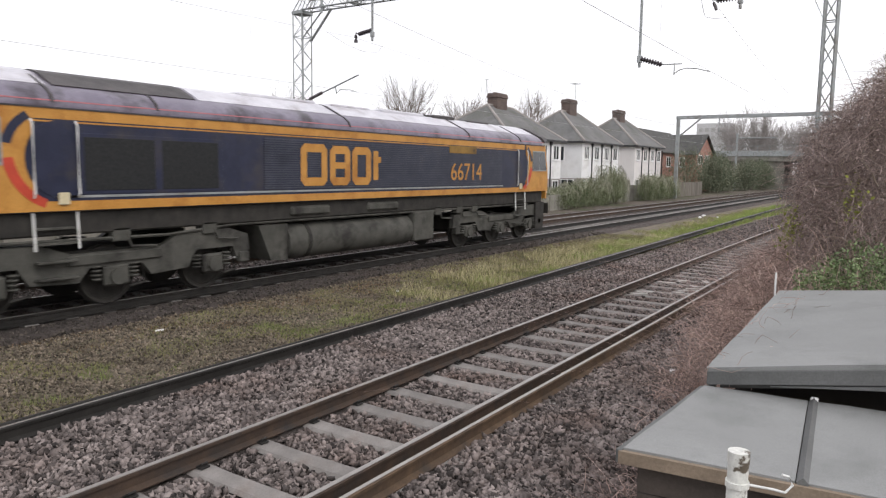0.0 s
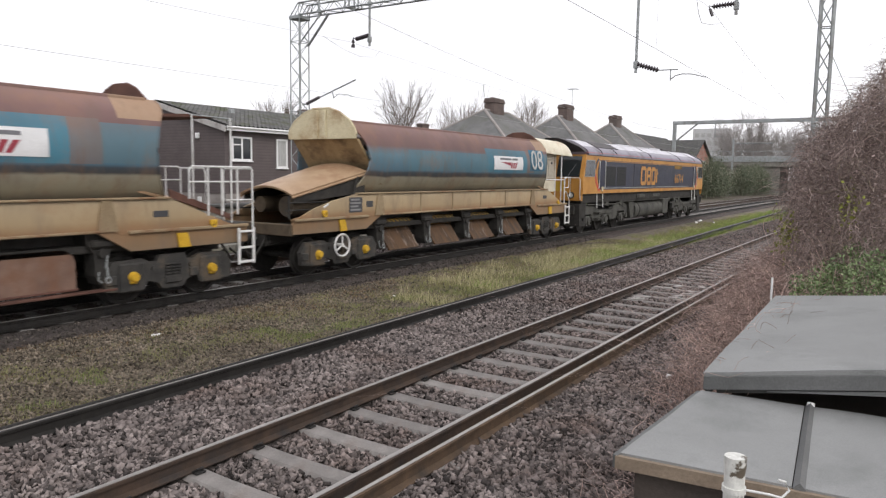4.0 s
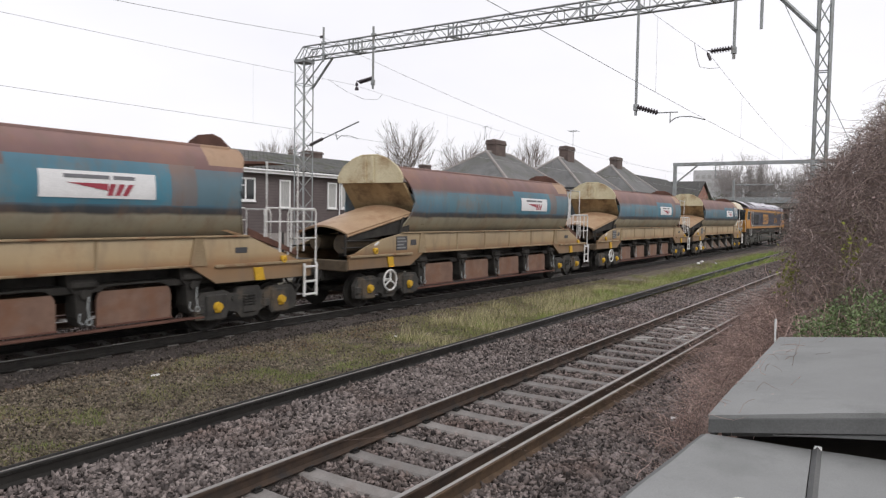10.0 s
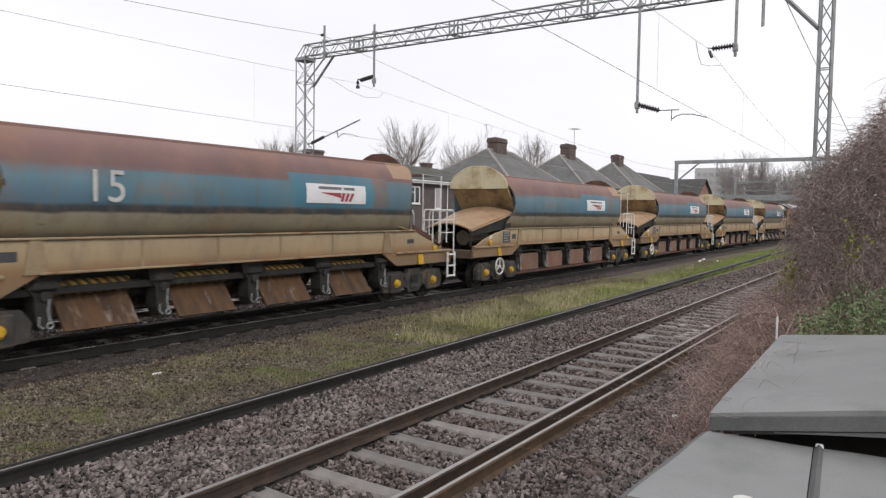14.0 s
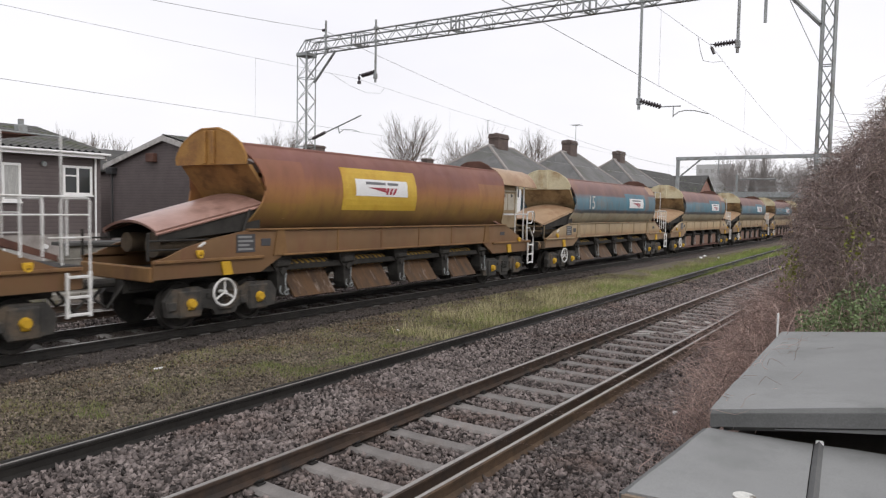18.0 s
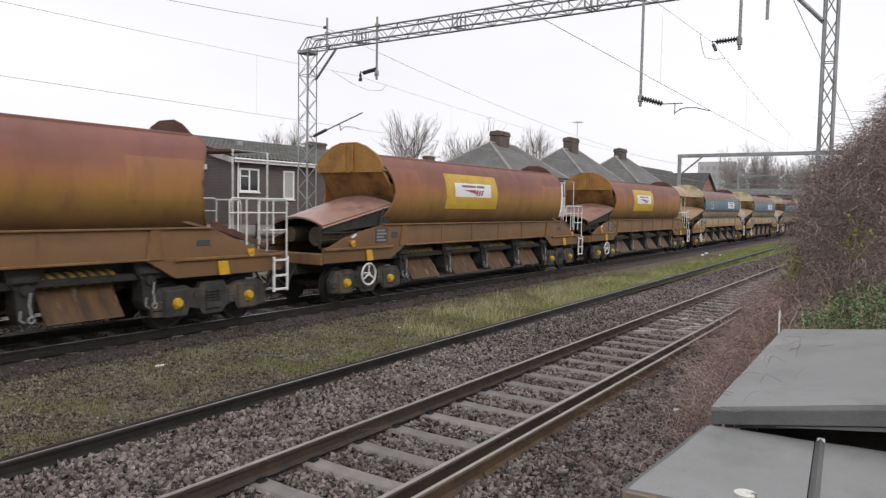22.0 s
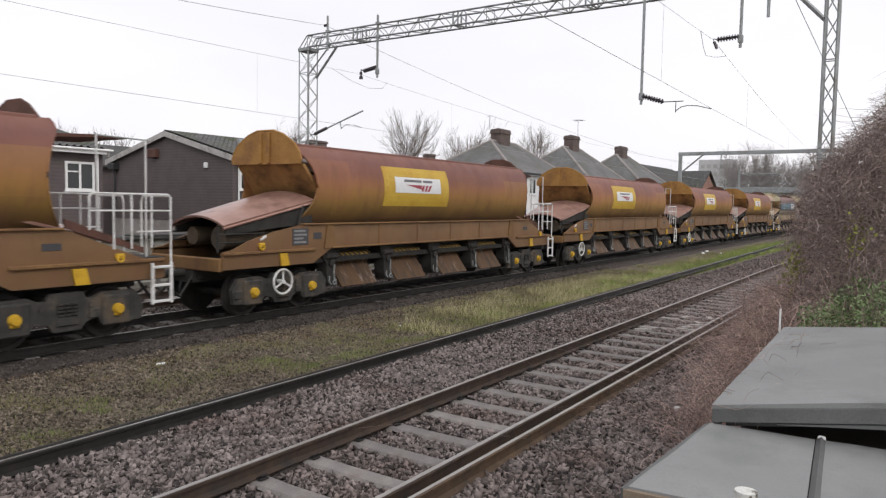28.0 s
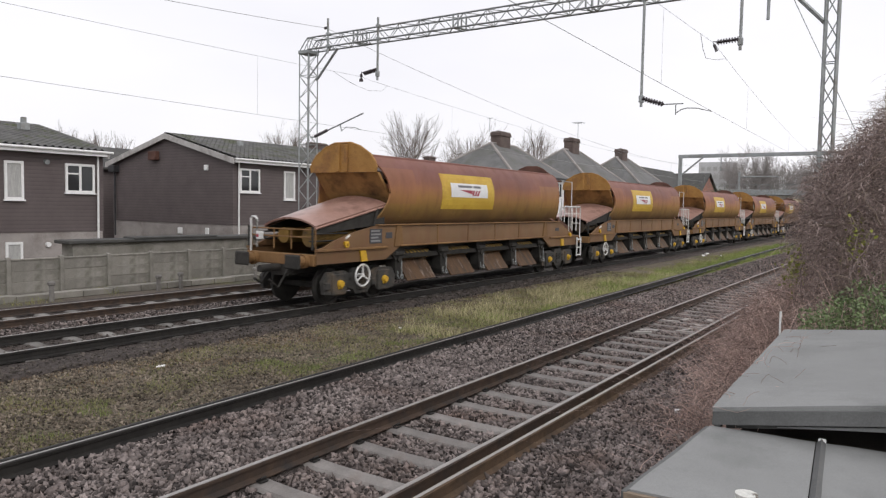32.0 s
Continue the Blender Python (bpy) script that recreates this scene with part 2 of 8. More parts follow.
INSUL = plain("brown_insulator", (0.06, 0.05, 0.055), 0.3)

# ---- ground, ballast and tracks ----
TRACK_1, TRACK_2, TRACK_3 = 4.44, 12.92, 16.2
HALF = 0.7525


def ground_height(x, y):
    return -0.30 + 0.03 * noise.noise((x * 0.3, y * 0.3, 0.0))


def grid_sheet(name, xs, ys, height, material, label, kind="structure", category="ground"):
    X, Y = np.meshgrid(xs, ys, indexing="ij")
    Z = np.array([[height(x, y) for y in ys] for x in xs])
    verts = np.stack([X, Y, Z], -1).reshape(-1, 3)
    n, m = len(xs), len(ys)
    i, j = np.meshgrid(np.arange(n - 1), np.arange(m - 1), indexing="ij")
    a = (i * m + j).ravel()
    faces = np.stack([a, a + m, a + m + 1, a + 1], -1)
    ob = new(name, array_mesh(name, verts, faces, material, True))
    return tagged(ob, label, category, kind=kind)


far_x = [-2500, -800, -300, -120, -60, -30]
grid_sheet("ground", np.array(far_x + list(np.arange(-15, 90, 1.5)) + [110, 150, 220, 400, 900, 2500]),
           np.array([-2500, -600, -150, -60, -25, -12] + list(np.arange(-6, 24, 1.0)) + [27, 32, 40, 60, 120, 300, 900, 2500]),
           lambda x, y: ground_height(x, y) - (0.0 if abs(x) < 300 and abs(y) < 300 else 0.1), SOIL, "flat brown earth with sparse grass around the railway")


def bed_height(y, y0, y1, top):
    return max(-0.5, top - max(0.0, (y0 - y), (y - y1)) * 0.55)


def bed(name, y0, y1, top, material, label):
    ys = np.concatenate([[y0 - 0.7], np.arange(y0 - 0.25, y1 + 0.26, 0.125), [y1 + 0.7]])
    xs = np.concatenate([[-60, -30], np.arange(-8, 45, 0.25), np.arange(45, 90, 1.5), [120, 180, 300]])
    grid_sheet(name, xs, ys, lambda x, y: bed_height(y, y0, y1, top) - (0.04 if abs(y - TRACK_1) < 0.72 else 0.0) + 0.012 * noise.noise((x * 4, y * 4, 3.0)) + 0.014 * noise.noise((x * 0.7, y * 0.9, 7.0)),
               material, label, category="ballast")


bed("ballast", 1.3, 7.35, -0.185, BALLAST, "grey-brown crushed stone ballast under the near track")
bed("ballast", 11.35, 18.6, -0.19, BALLAST, "dark dirty stone ballast under the two far tracks")
bed("ballast", 7.55, 11.2, -0.255, CESS, "dark gravel strip with moss between the tracks")

RAIL_PROFILE = [(-0.07, -0.159), (0.07, -0.159), (0.07, -0.148), (0.012, -0.125), (0.012, -0.045), (0.034, -0.035), (0.036, -0.008),
                (0.028, -0.001), (-0.028, -0.001), (-0.036, -0.008), (-0.034, -0.035), (-0.012, -0.045), (-0.012, -0.125), (-0.07, -0.148)]


def rail_mesh(name, material, x0=-60.0, x1=260.0):
    b = Build()
    b.prism(RAIL_PROFILE, 0, x0, x1)
    return b.mesh(name, material)


def head_mesh(name, w=0.05, x0=-60.0, x1=260.0):
    b = Build()
    b.box(x0, x1, -w / 2, w / 2, -0.004, 0.0035)
    return b.mesh(name, STEEL_TOP)


DULL_MESH = Build().box(-60, 260, -0.018, 0.018, -0.004, 0.0035).mesh("running_band", DULL_TOP)
PALE_MESH = Build().box(-60, 260, -0.012, 0.012, -0.004, 0.0035).mesh("running_band", DULL_TOP)
DARK_BAND = Build().box(-60, 260, -0.02, 0.02, -0.004, 0.0035).mesh("running_band", RAIL_DARK)
RAIL_MESH, HEAD_MESH = rail_mesh("rail", RAIL_RUST), head_mesh("running_band")
RAIL_MESH_DARK = rail_mesh("rail", RAIL_DARK)
RAIL_MESH_BROWN = rail_mesh("rail", RAIL_BROWN)


def sleeper_mesh(material, length=2.5):
    b = Build()
    h = length / 2
    prof = [(-h, -0.165), (-h + 0.25, -0.16), (-0.35, -0.18), (0.35, -0.18), (h - 0.25, -0.16), (h, -0.165)]
    top, bot = [], []
    for y, z in prof:
        top.append([(-0.095, y, z), (0.095, y, z)])
        bot.append([(-0.13, y, z - 0.03), (0.13, y, z - 0.03)])
    verts = [p for r in top for p in r] + [p for r in bot for p in r]
    n, o = len(prof), len(prof) * 2
    faces = []
    for i in range(n - 1):
        a = 2 * i
        faces += [(a, a + 1, a + 3, a + 2), (a, a + 2, o + a + 2, o + a), (a + 3, a + 1, o + a + 1, o + a + 3)]
    faces += [(0, o, o + 1, 1), (2 * n - 2, 2 * n - 1, o + 2 * n - 1, o + 2 * n - 2)]
    b.add(verts, faces)
    for s in (-1, 1):
        b.box(-0.14, 0.14, s * h * 0.999, s * (h - 0.05), -0.32, -0.2)
    return b.mesh("sleeper", material)


SLEEPER, SLEEPER_OLD = sleeper_mesh(CONCRETE, 2.36), sleeper_mesh(OLD_SLEEPER, 1.6)
CLIP = Build()
for s in (-1, 1):
    CLIP.tube([(-0.05, s * 0.075, -0.15), (-0.03, s * 0.12, -0.12), (0.03, s * 0.12, -0.12), (0.05, s * 0.075, -0.14)], 0.011, 5)
    CLIP.box(-0.05, 0.05, s * 0.07, s * 0.14, -0.165, -0.148, 0.006)
CLIP_MESH = CLIP.mesh("rail_clip", RAIL_DARK)


def track(y, label, rail_data, sleeper_data, spacing, x0, x1, clips_to):
    t = thing("track", label, "railway track", (0, y, 0), group="tracks", kind="structure")
    for s in (-1, 1):
        r = part("rail", rail_data, None, t, at=(0, s * HALF, 0))
        part("running_band", HEAD_MESH, None, r, "worn shiny rail head", at=(0, -0.004 * s, 0))
    x = x0
    while x < x1:
        sl = part("sleeper", sleeper_data, None, t, at=(x, random.uniform(-0.012, 0.012), 0.0))
        if x < clips_to:
            for s in (-1, 1):
                part("rail_clip", CLIP_MESH, None, sl, at=(0, s * HALF, 0))
        x += spacing
    return t


track(TRACK_1, "near straight track with concrete sleepers in grey ballast", RAIL_MESH, SLEEPER, 0.7015, -2.436, 75, 24)
track(TRACK_2, "straight track with dark rails that carries the goods train", RAIL_MESH_DARK, SLEEPER_OLD, 0.7, -6.0, 90, 0)
track(TRACK_3, "straight track with rusty rails beside the concrete fence", RAIL_MESH, SLEEPER_OLD, 0.7, -6.3, 90, 0)


def loose_rail(y, z, label, data, rz=0.0, band=None):
    r = thing("spare_rail", label, "rail", (0, y, z), rz, group="spare rails", kind="")
    part("rail", data, None, r)
    part("running_band", band or DULL_MESH, None, r, "worn rail head")
    return r


loose_rail(TRACK_1 - HALF - 0.215, -0.005, "rust-brown guard rail lying close beside the near track", RAIL_MESH_BROWN)
loose_rail(7.026, 0.0, "dark spare rail lying on the ballast edge", RAIL_MESH_DARK, 1.17, PALE_MESH)
loose_rail(7.145, -0.012, "dark spare rail half buried behind another rail", RAIL_MESH_DARK, 1.17, DARK_BAND)

# ---- overhead line: lattice portal, drop tubes, wires ----
PORTAL_X = 19.1


def lattice(b, p0, p1, w, d, bay, chord=0.035, lace=0.014, faces4=True):
    """A four-chord lattice from p0 to p1; w and d are its two cross dimensions."""
    p0, p1 = Vector(p0), Vector(p1)
    ax = (p1 - p0).normalized()
    u = ax.cross(Vector((1, 0, 0))).normalized() if abs(ax.x) < 0.9 else Vector((0, 1, 0))
    v = Vector((1, 0, 0)) if abs(ax.x) < 0.9 else Vector((0, 0, 1))
    L = (p1 - p0).length
    cs = [(-1, -1), (1, -1), (1, 1), (-1, 1)]
    at = lambda s, c: p0 + ax * s + u * (c[0] * w / 2) + v * (c[1] * d / 2)
    for c in cs:
        b.tube([at(0, c), at(L, c)], chord, 4)
    n = max(2, round(L / bay))
    for k in range(n):
        s0, s1 = L * k / n, L * (k + 1) / n
        for i in range(4):
            a, c = cs[i], cs[(i + 1) % 4]
            b.tube([at(s0, a), at(s1, c)] if (k + i) % 2 else [at(s0, c), at(s1, a)], lace, 4, caps=False)
            if k % 6 == 0:
                b.tube([at(s0, a), at(s0, c)], lace, 4, caps=False)
    return b


portal = thing("catenary_portal", "grey galvanised lattice portal spanning all tracks", "portal", (PORTAL_X, 0, 0))
b = Build(); lattice(b, (0, 18.86, -0.3), (0, 18.86, 8.0), 0.44, 0.48, 0.42, 0.03, 0.013)
part("mast", b, GALV, portal, "square lattice mast")
b = Build(); b.tube([(0, 18.86, -0.3), (0, 18.86, 7.98)], 0.04, 6)
part("mast_tube", b, GALV, portal)
b = Build(); lattice(b, (0, 1.91, -0.3), (0, 1.91, 9.2), 0.27, 0.24, 0.52, 0.034, 0.014)
part("mast", b, GALV, portal, "tall lattice mast with zigzag lacing")
b = Build(); lattice(b, (0, 18.68, 8.28), (0, 1.6, 8.28), 0.41, 0.48, 0.42, 0.03, 0.013)
part("boom", b, GALV, portal, "long lattice boom")
b = Build()
for s in (-0.24, 0.24):
    b.tube([(s, 19.08, 8.06), (s, 18.7, 8.48)], 0.026, 4)
    b.tube([(s, 18.64, 8.06), (s, 18.42, 8.47)], 0.022, 4)
    b.tube([(s, 18.86, 8.06), (s, 18.56, 8.48)], 0.018, 4)
b.box(-0.28, 0.28, 18.6, 19.12, 7.95, 8.07, 0.01)
part("head_plate", b, GALV, portal)
part("knee_brace", Build().tube([(-0.24, 18.68, 7.02), (-0.24, 17.5, 8.08)], 0.028, 6), GALV, portal)
part("knee_brace", Build().tube([(0.24, 18.69, 7.04), (0.24, 17.66, 8.1)], 0.045, 6), GALV, portal)
for s in (-0.15, 0.15):
    part("knee_brace", Build().tube([(s, 2.08, 7.0), (s, 3.05, 8.08)], 0.045, 6), GALV, portal)
for y in (16.4, 12.3, 7.9, 4.4):
    b = Build()
    b.box(-0.25, 0.25, y - 0.1, y - 0.06, 8.06, 8.1).box(-0.25, 0.25, y + 0.06, y + 0.1, 8.06, 8.1)
    for s in (-0.24, 0.24):
        for e in (-0.09, 0.09):
            b.box(s - 0.02, s + 0.02, y + e - 0.02, y + e + 0.02, 8.08, 8.51)
    part("boom_joint", b, GALV, portal)
part("stay_wire", Build().tube([(0.5, 2.88, 8.1), (0.5, 2.86, 7.84), (0.5, -0.78, -0.3)], 0.009, 5), GALV, portal, "thin steel stay wire")


def insulator(b, p0, p1, r=0.06, n=7, seg=10):
    """A ribbed insulator turned round the line from p0 to p1, in one piece."""
    p0, p1 = Vector(p0), Vector(p1)
    ax = (p1 - p0).normalized()
    u = ax.orthogonal().normalized()
    v = ax.cross(u)
    prof = [(0.0, 0.02), (0.0, 0.032)]
    for k in range(n):
        prof += [((k + 0.2) / n, 0.032), ((k + 0.3) / n, r), ((k + 0.5) / n, r * 0.92), ((k + 0.8) / n, 0.034)]
    prof += [(1.0, 0.032), (1.0, 0.02)]
    verts = [p0.lerp(p1, t) + (u * math.cos(2 * math.pi * k / seg) + v * math.sin(2 * math.pi * k / seg)) * rad for t, rad in prof for k in range(seg)]
    m = len(prof)
    faces = [(i * seg + k, i * seg + (k + 1) % seg, (i + 1) * seg + (k + 1) % seg, (i + 1) * seg + k) for i in range(m - 1) for k in range(seg)]
    b.add(verts, faces + [tuple(range(seg - 1, -1, -1)), tuple(range((m - 1) * seg, m * seg))])


def drop_tube(y, z0, z1, label):
    b = Build()
    b.tube([(-0.28, y, z1), (-0.28, y, z0)], 0.038, 8)
    for z in (8.08, 8.5):
        b.box(-0.33, -0.2, y - 0.07, y + 0.07, z - 0.05, z + 0.05, 0.01)
    if z0 < 7.0:
        b.box(-0.33, -0.23, y - 0.06, y + 0.06, z0 + 0.12, z0 + 0.3, 0.01)
    return part("drop_tube", b, GALV, portal, label)


t1 = drop_tube(15.38, 6.7, 8.78, "steel drop tube")
t2 = drop_tube(6.31, 5.24, 8.6, "long steel drop tube")
t3 = drop_tube(3.87, 6.48, 8.6, "steel drop tube")
t4 = drop_tube(3.26, 7.14, 8.6, "short steel stub")
t5 = drop_tube(17.65, 7.84, 9.04, "short earth wire post")
part("earth_clamp", Build().tube([(-0.28, 17.65, 8.72), (-0.28, 17.8, 8.72)], 0.05, 8), INSUL, t5, "dark wire clamp")
for tube_ob, a, c in ((t1, (15.42, 7.05), (15.98, 6.97)), (t2, (6.28, 5.46), (5.71, 5.27)), (t3, (3.9, 6.75), (4.43, 6.73))):
    b = Build(); insulator(b, (-0.28, *a), (-0.28, *c), 0.075, 8)
    part("insulator", b, INSUL, tube_ob, "dark ribbed insulator")
b = Build()
b.tube([(-0.28, 15.98, 6.98), (-0.28, 16.08, 7.03), (-0.28, 16.1, 6.94)], 0.022, 6)
b.tube([(-0.28, 16.1, 6.95), (-0.28, 16.09, 6.87), (-0.28, 16.09, 6.8), (-0.28, 16.09, 6.71)], 0.045, 8, r1=0.07)
part("suspension_clamp", b, INSUL, portal)
b = Build().tube([(-0.28, 4.43, 6.74), (-0.28, 4.52, 6.76), (-0.28, 4.5, 6.68)], 0.016, 6).tube([(-0.28, 4.49, 6.68), (-0.28, 4.42, 6.51)], 0.04, 6)
part("suspension_clamp", b, INSUL, portal)
b = Build()
b.tube([(-0.28, 5.71, 5.27), (-0.28, 5.2, 5.26)], 0.016, 6)
b.tube([(-0.28, 5.39, 5.28), (-0.28, 5.39, 4.98)], 0.014, 6)
b.tube([(-0.28, 5.39, 5.02), (-0.28, 5.25, 5.11), (-0.28, 5.1, 5.14), (-0.28, 4.85, 5.12), (-0.28, 4.5, 5.02)], 0.014, 6)
part("registration_arm", b, GALV, portal, "curved steel registration arm")
b = Build()
b.tube([(0, 18.72, 4.94), (0, 18.56, 4.95), (0, 16.22, 5.68)], 0.025, 6)
b.tube([(0, 17.29, 5.37), (0, 17.22, 5.1)], 0.018, 6)
b.tube([(0, 17.22, 5.12), (0, 17.0, 5.24), (0, 16.6, 5.2), (0, 16.28, 5.1)], 0.012, 6)
arm = part("cantilever_arm", b, GALV, portal, "slanting cantilever arm")
b = Build(); insulator(b, (0, 18.53, 4.96), (0, 17.89, 5.17), 0.065, 8)
part("insulator", b, INSUL, arm, "dark ribbed insulator")


def wire_points(supports, sags):
    """Points of a wire hung from (x, y, z) supports, one sag for each span."""
    pts = []
    for (xa, ya, za), (xb, yb, zb), sag in zip(supports, supports[1:], sags):
        for k in range(24):
            u = k / 24
            pts.append((xa + (xb - xa) * u, ya + (yb - ya) * u, za + (zb - za) * u - 4 * sag * u * (1 - u)))
    return pts + [supports[-1]]


def wire_line(name, label, supports, sags, r):
    b = Build(); b.tube(wire_points(supports, sags), r, 4)
    return thing(name, label, "overhead wire", build=b, material=WIRE, group="overhead wires")


def on_wire(pts, x):
    """Side and height of the wire at x."""
    xs = [p[0] for p in pts]
    return np.interp(x, xs, [p[1] for p in pts]), np.interp(x, xs, [p[2] for p in pts])


SPANS = [-37.0, PORTAL_X - 0.28, 75.0, 132.0]
# contact side and height, catenary height, sags left and right of the portal, first dropper, dropper pitch
for ys, zc, zm, sags, d0, step in (((16.28, 16.28, 16.2, 16.3), 5.1, 6.92, (0.45, 0.78, 0.7), 14.4, 10.4),
                                   ((3.3, 4.5, 5.1, 4.6), 5.03, 6.72, (0.7, 1.25, 0.9), 14.3, 9.2)):
    low = [(x, y, zc) for x, y in zip(SPANS, ys)]
    high = [(x, y, zm) for x, y in zip(SPANS, ys)]
    wire_line("contact_wire", "grooved copper contact wire over the track", low, (0.03, 0.03, 0.03), 0.005)
    wire_line("catenary_wire", "sagging catenary wire above the contact wire", high, sags, 0.0045)
    pl, ph = wire_points(low, (0.03, 0.03, 0.03)), wire_points(high, sags)
    for k in range(-4, 11):
        x = d0 + step * k
        (y, z0), (_, z1) = on_wire(pl, x), on_wire(ph, x)
        if z1 - z0 > 0.1:
            b = Build(); b.tube([(x, y, z0), (x, y, z1)], 0.003, 3)
            thing("dropper_wire", "thin dropper between catenary and contact wire", "overhead wire", build=b, material=WIRE, group="droppers")
wire_line("earth_wire", "sagging aerial earth wire on the portal", [(x, 17.75, z) for x, z in zip(SPANS, (8.7, 8.72, 6.85, 6.8))], (1.5, 1.08, 1.0), 0.0075)
# jumper loops where the catenary wires meet their clamps
for pts, label in (([(17.6, 16.28, 6.88), (18.5, 16.25, 6.62), (19.4, 16.25, 6.5), (20.2, 16.27, 6.6), (20.5, 16.28, 6.86)], "slack jumper loop below the catenary clamp"),
                   ([(17.4, 4.47, 6.66), (18.0, 4.55, 6.42), (18.5, 4.6, 6.3), (19.2, 4.55, 6.38), (20.2, 4.5, 6.58)], "slack jumper loop below the catenary clamp")):
    b = Build(); b.tube(pts, 0.006, 5)
    thing("jumper_wire", label, "overhead wire", build=b, material=WIRE, group="jumper wires")

far_portal = thing("catenary_portal", "plain grey steel portal over the far end of the tracks", "portal", (76.5, 0, 0))
for y in (21.2, -1.0):
    b = Build(); b.box(-0.14, 0.14, y - 0.17, y + 0.17, -0.3, 8.0, 0.02)
    part("mast", b, GALV, far_portal, "grey steel mast")
b = Build(); b.box(-0.15, 0.15, -1.2, 21.4, 8.0, 8.36, 0.02)
part("boom", b, GALV, far_portal, "grey box beam")
b = Build(); b.tube([(0, 21.0, 6.3), (0, 18.9, 8.05)], 0.09, 6)
part("knee_brace", b, GALV, far_portal)
for y in (16.3, 4.6):
    b = Build()
    b.tube([(0, y + 0.8, 8.0), (0, y + 0.8, 6.6)], 0.05, 6)
    b.tube([(0, y + 0.8, 6.75), (0, y, 6.7)], 0.04, 6)
    part("drop_tube", b, GALV, far_portal)

# ---- hopper wagons ----
def paint(name, stops, dirt, dirt_amount=(0.45, 0.7), patches=(), rough=0.55, streak=(0.6, 0.6, 0.16), wobble=0.34, rust=(0.17, 0.08, 0.04), amount=0.8):
    """Wagon paint: colour bands by height over the rail, some of them painted shading, blurred by noise, then streaked
    and spotted with dirt.
    """
    m, n, l, p = node_mat(name)
    tc = n.new("ShaderNodeTexCoord").outputs["Object"]
    sep = n.new("ShaderNodeSeparateXYZ")
    l.new(tc, sep.inputs[0])
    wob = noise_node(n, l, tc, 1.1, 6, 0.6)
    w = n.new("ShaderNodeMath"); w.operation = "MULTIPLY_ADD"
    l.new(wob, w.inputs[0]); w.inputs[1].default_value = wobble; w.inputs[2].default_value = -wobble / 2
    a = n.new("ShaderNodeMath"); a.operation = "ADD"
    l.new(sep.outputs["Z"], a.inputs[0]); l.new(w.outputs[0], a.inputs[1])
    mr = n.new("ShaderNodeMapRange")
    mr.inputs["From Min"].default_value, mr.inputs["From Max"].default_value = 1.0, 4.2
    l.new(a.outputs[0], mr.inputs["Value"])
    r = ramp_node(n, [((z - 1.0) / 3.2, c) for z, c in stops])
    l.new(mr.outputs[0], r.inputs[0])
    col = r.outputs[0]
    for colour, x0, x1, z0, z1 in patches:
        fac = None
        for src, lo, hi in (("X", x0, x1), ("Z", z0, z1)):
            for op, ref in (("GREATER_THAN", lo), ("LESS_THAN", hi)):
                g = n.new("ShaderNodeMath"); g.operation = op
                l.new(sep.outputs[src], g.inputs[0]); g.inputs[1].default_value = ref
                if fac is None:
                    fac = g.outputs[0]
                else:
                    k = n.new("ShaderNodeMath"); k.operation = "MULTIPLY"
                    l.new(fac, k.inputs[0]); l.new(g.outputs[0], k.inputs[1]); fac = k.outputs[0]
        k = n.new("ShaderNodeMath"); k.operation = "MULTIPLY"
        l.new(fac, k.inputs[0]); k.inputs[1].default_value = amount
        col = mix_node(n, l, k.outputs[0], col, colour)
    st = noise_node(n, l, tc, 5.0, 7, 0.65, streak)
    sr = ramp_node(n, [(dirt_amount[0], (0, 0, 0)), (dirt_amount[1], (0.75, 0.75, 0.75))])
    l.new(st, sr.inputs[0])
    col = mix_node(n, l, sr.outputs[0], col, dirt)
    big = noise_node(n, l, tc, 0.9, 8, 0.7)
    br = ramp_node(n, [(0.5, (0, 0, 0)), (0.66, (0.36, 0.36, 0.36))])
    l.new(big, br.inputs[0])
    col = mix_node(n, l, br.outputs[0], col, rust)
    drip = noise_node(n, l, tc, 2.6, 6, 0.75, (1.0, 1.0, 0.22))
    dr = ramp_node(n, [(0.56, (0, 0, 0)), (0.72, (0.5, 0.5, 0.5))])
    l.new(drip, dr.inputs[0])
    col = mix_node(n, l, dr.outputs[0], col, tuple(0.75 * v for v in rust))
    fade = noise_node(n, l, tc, 0.45, 4, 0.6)
    fr = ramp_node(n, [(0.35, (0.86, 0.86, 0.86)), (0.65, (1.14, 1.13, 1.1))])
    l.new(fade, fr.inputs[0])
    col = mix_node(n, l, 1.0, col, fr.outputs[0], "MULTIPLY")
    rnd = n.new("ShaderNodeObjectInfo").outputs["Random"]
    rr = ramp_node(n, [(0, (0.9, 0.9, 0.9)), (1, (1.08, 1.08, 1.08))])
    l.new(rnd, rr.inputs[0])
    col = mix_node(n, l, 1.0, col, rr.outputs[0], "MULTIPLY")
    l.new(col, p.inputs["Base Color"])
    q = n.new("ShaderNodeMapRange")
    q.inputs["To Min"].default_value, q.inputs["To Max"].default_value = rough - 0.12, rough + 0.3
    l.new(st, q.inputs["Value"]); l.new(q.outputs[0], p.inputs["Roughness"])
    bp = n.new("ShaderNodeBump"); bp.inputs["Strength"].default_value, bp.inputs["Distance"].default_value = 0.12, 0.01
    l.new(noise_node(n, l, tc, 30, 5), bp.inputs["Height"]); l.new(bp.outputs[0], p.inputs["Normal"])
    return m


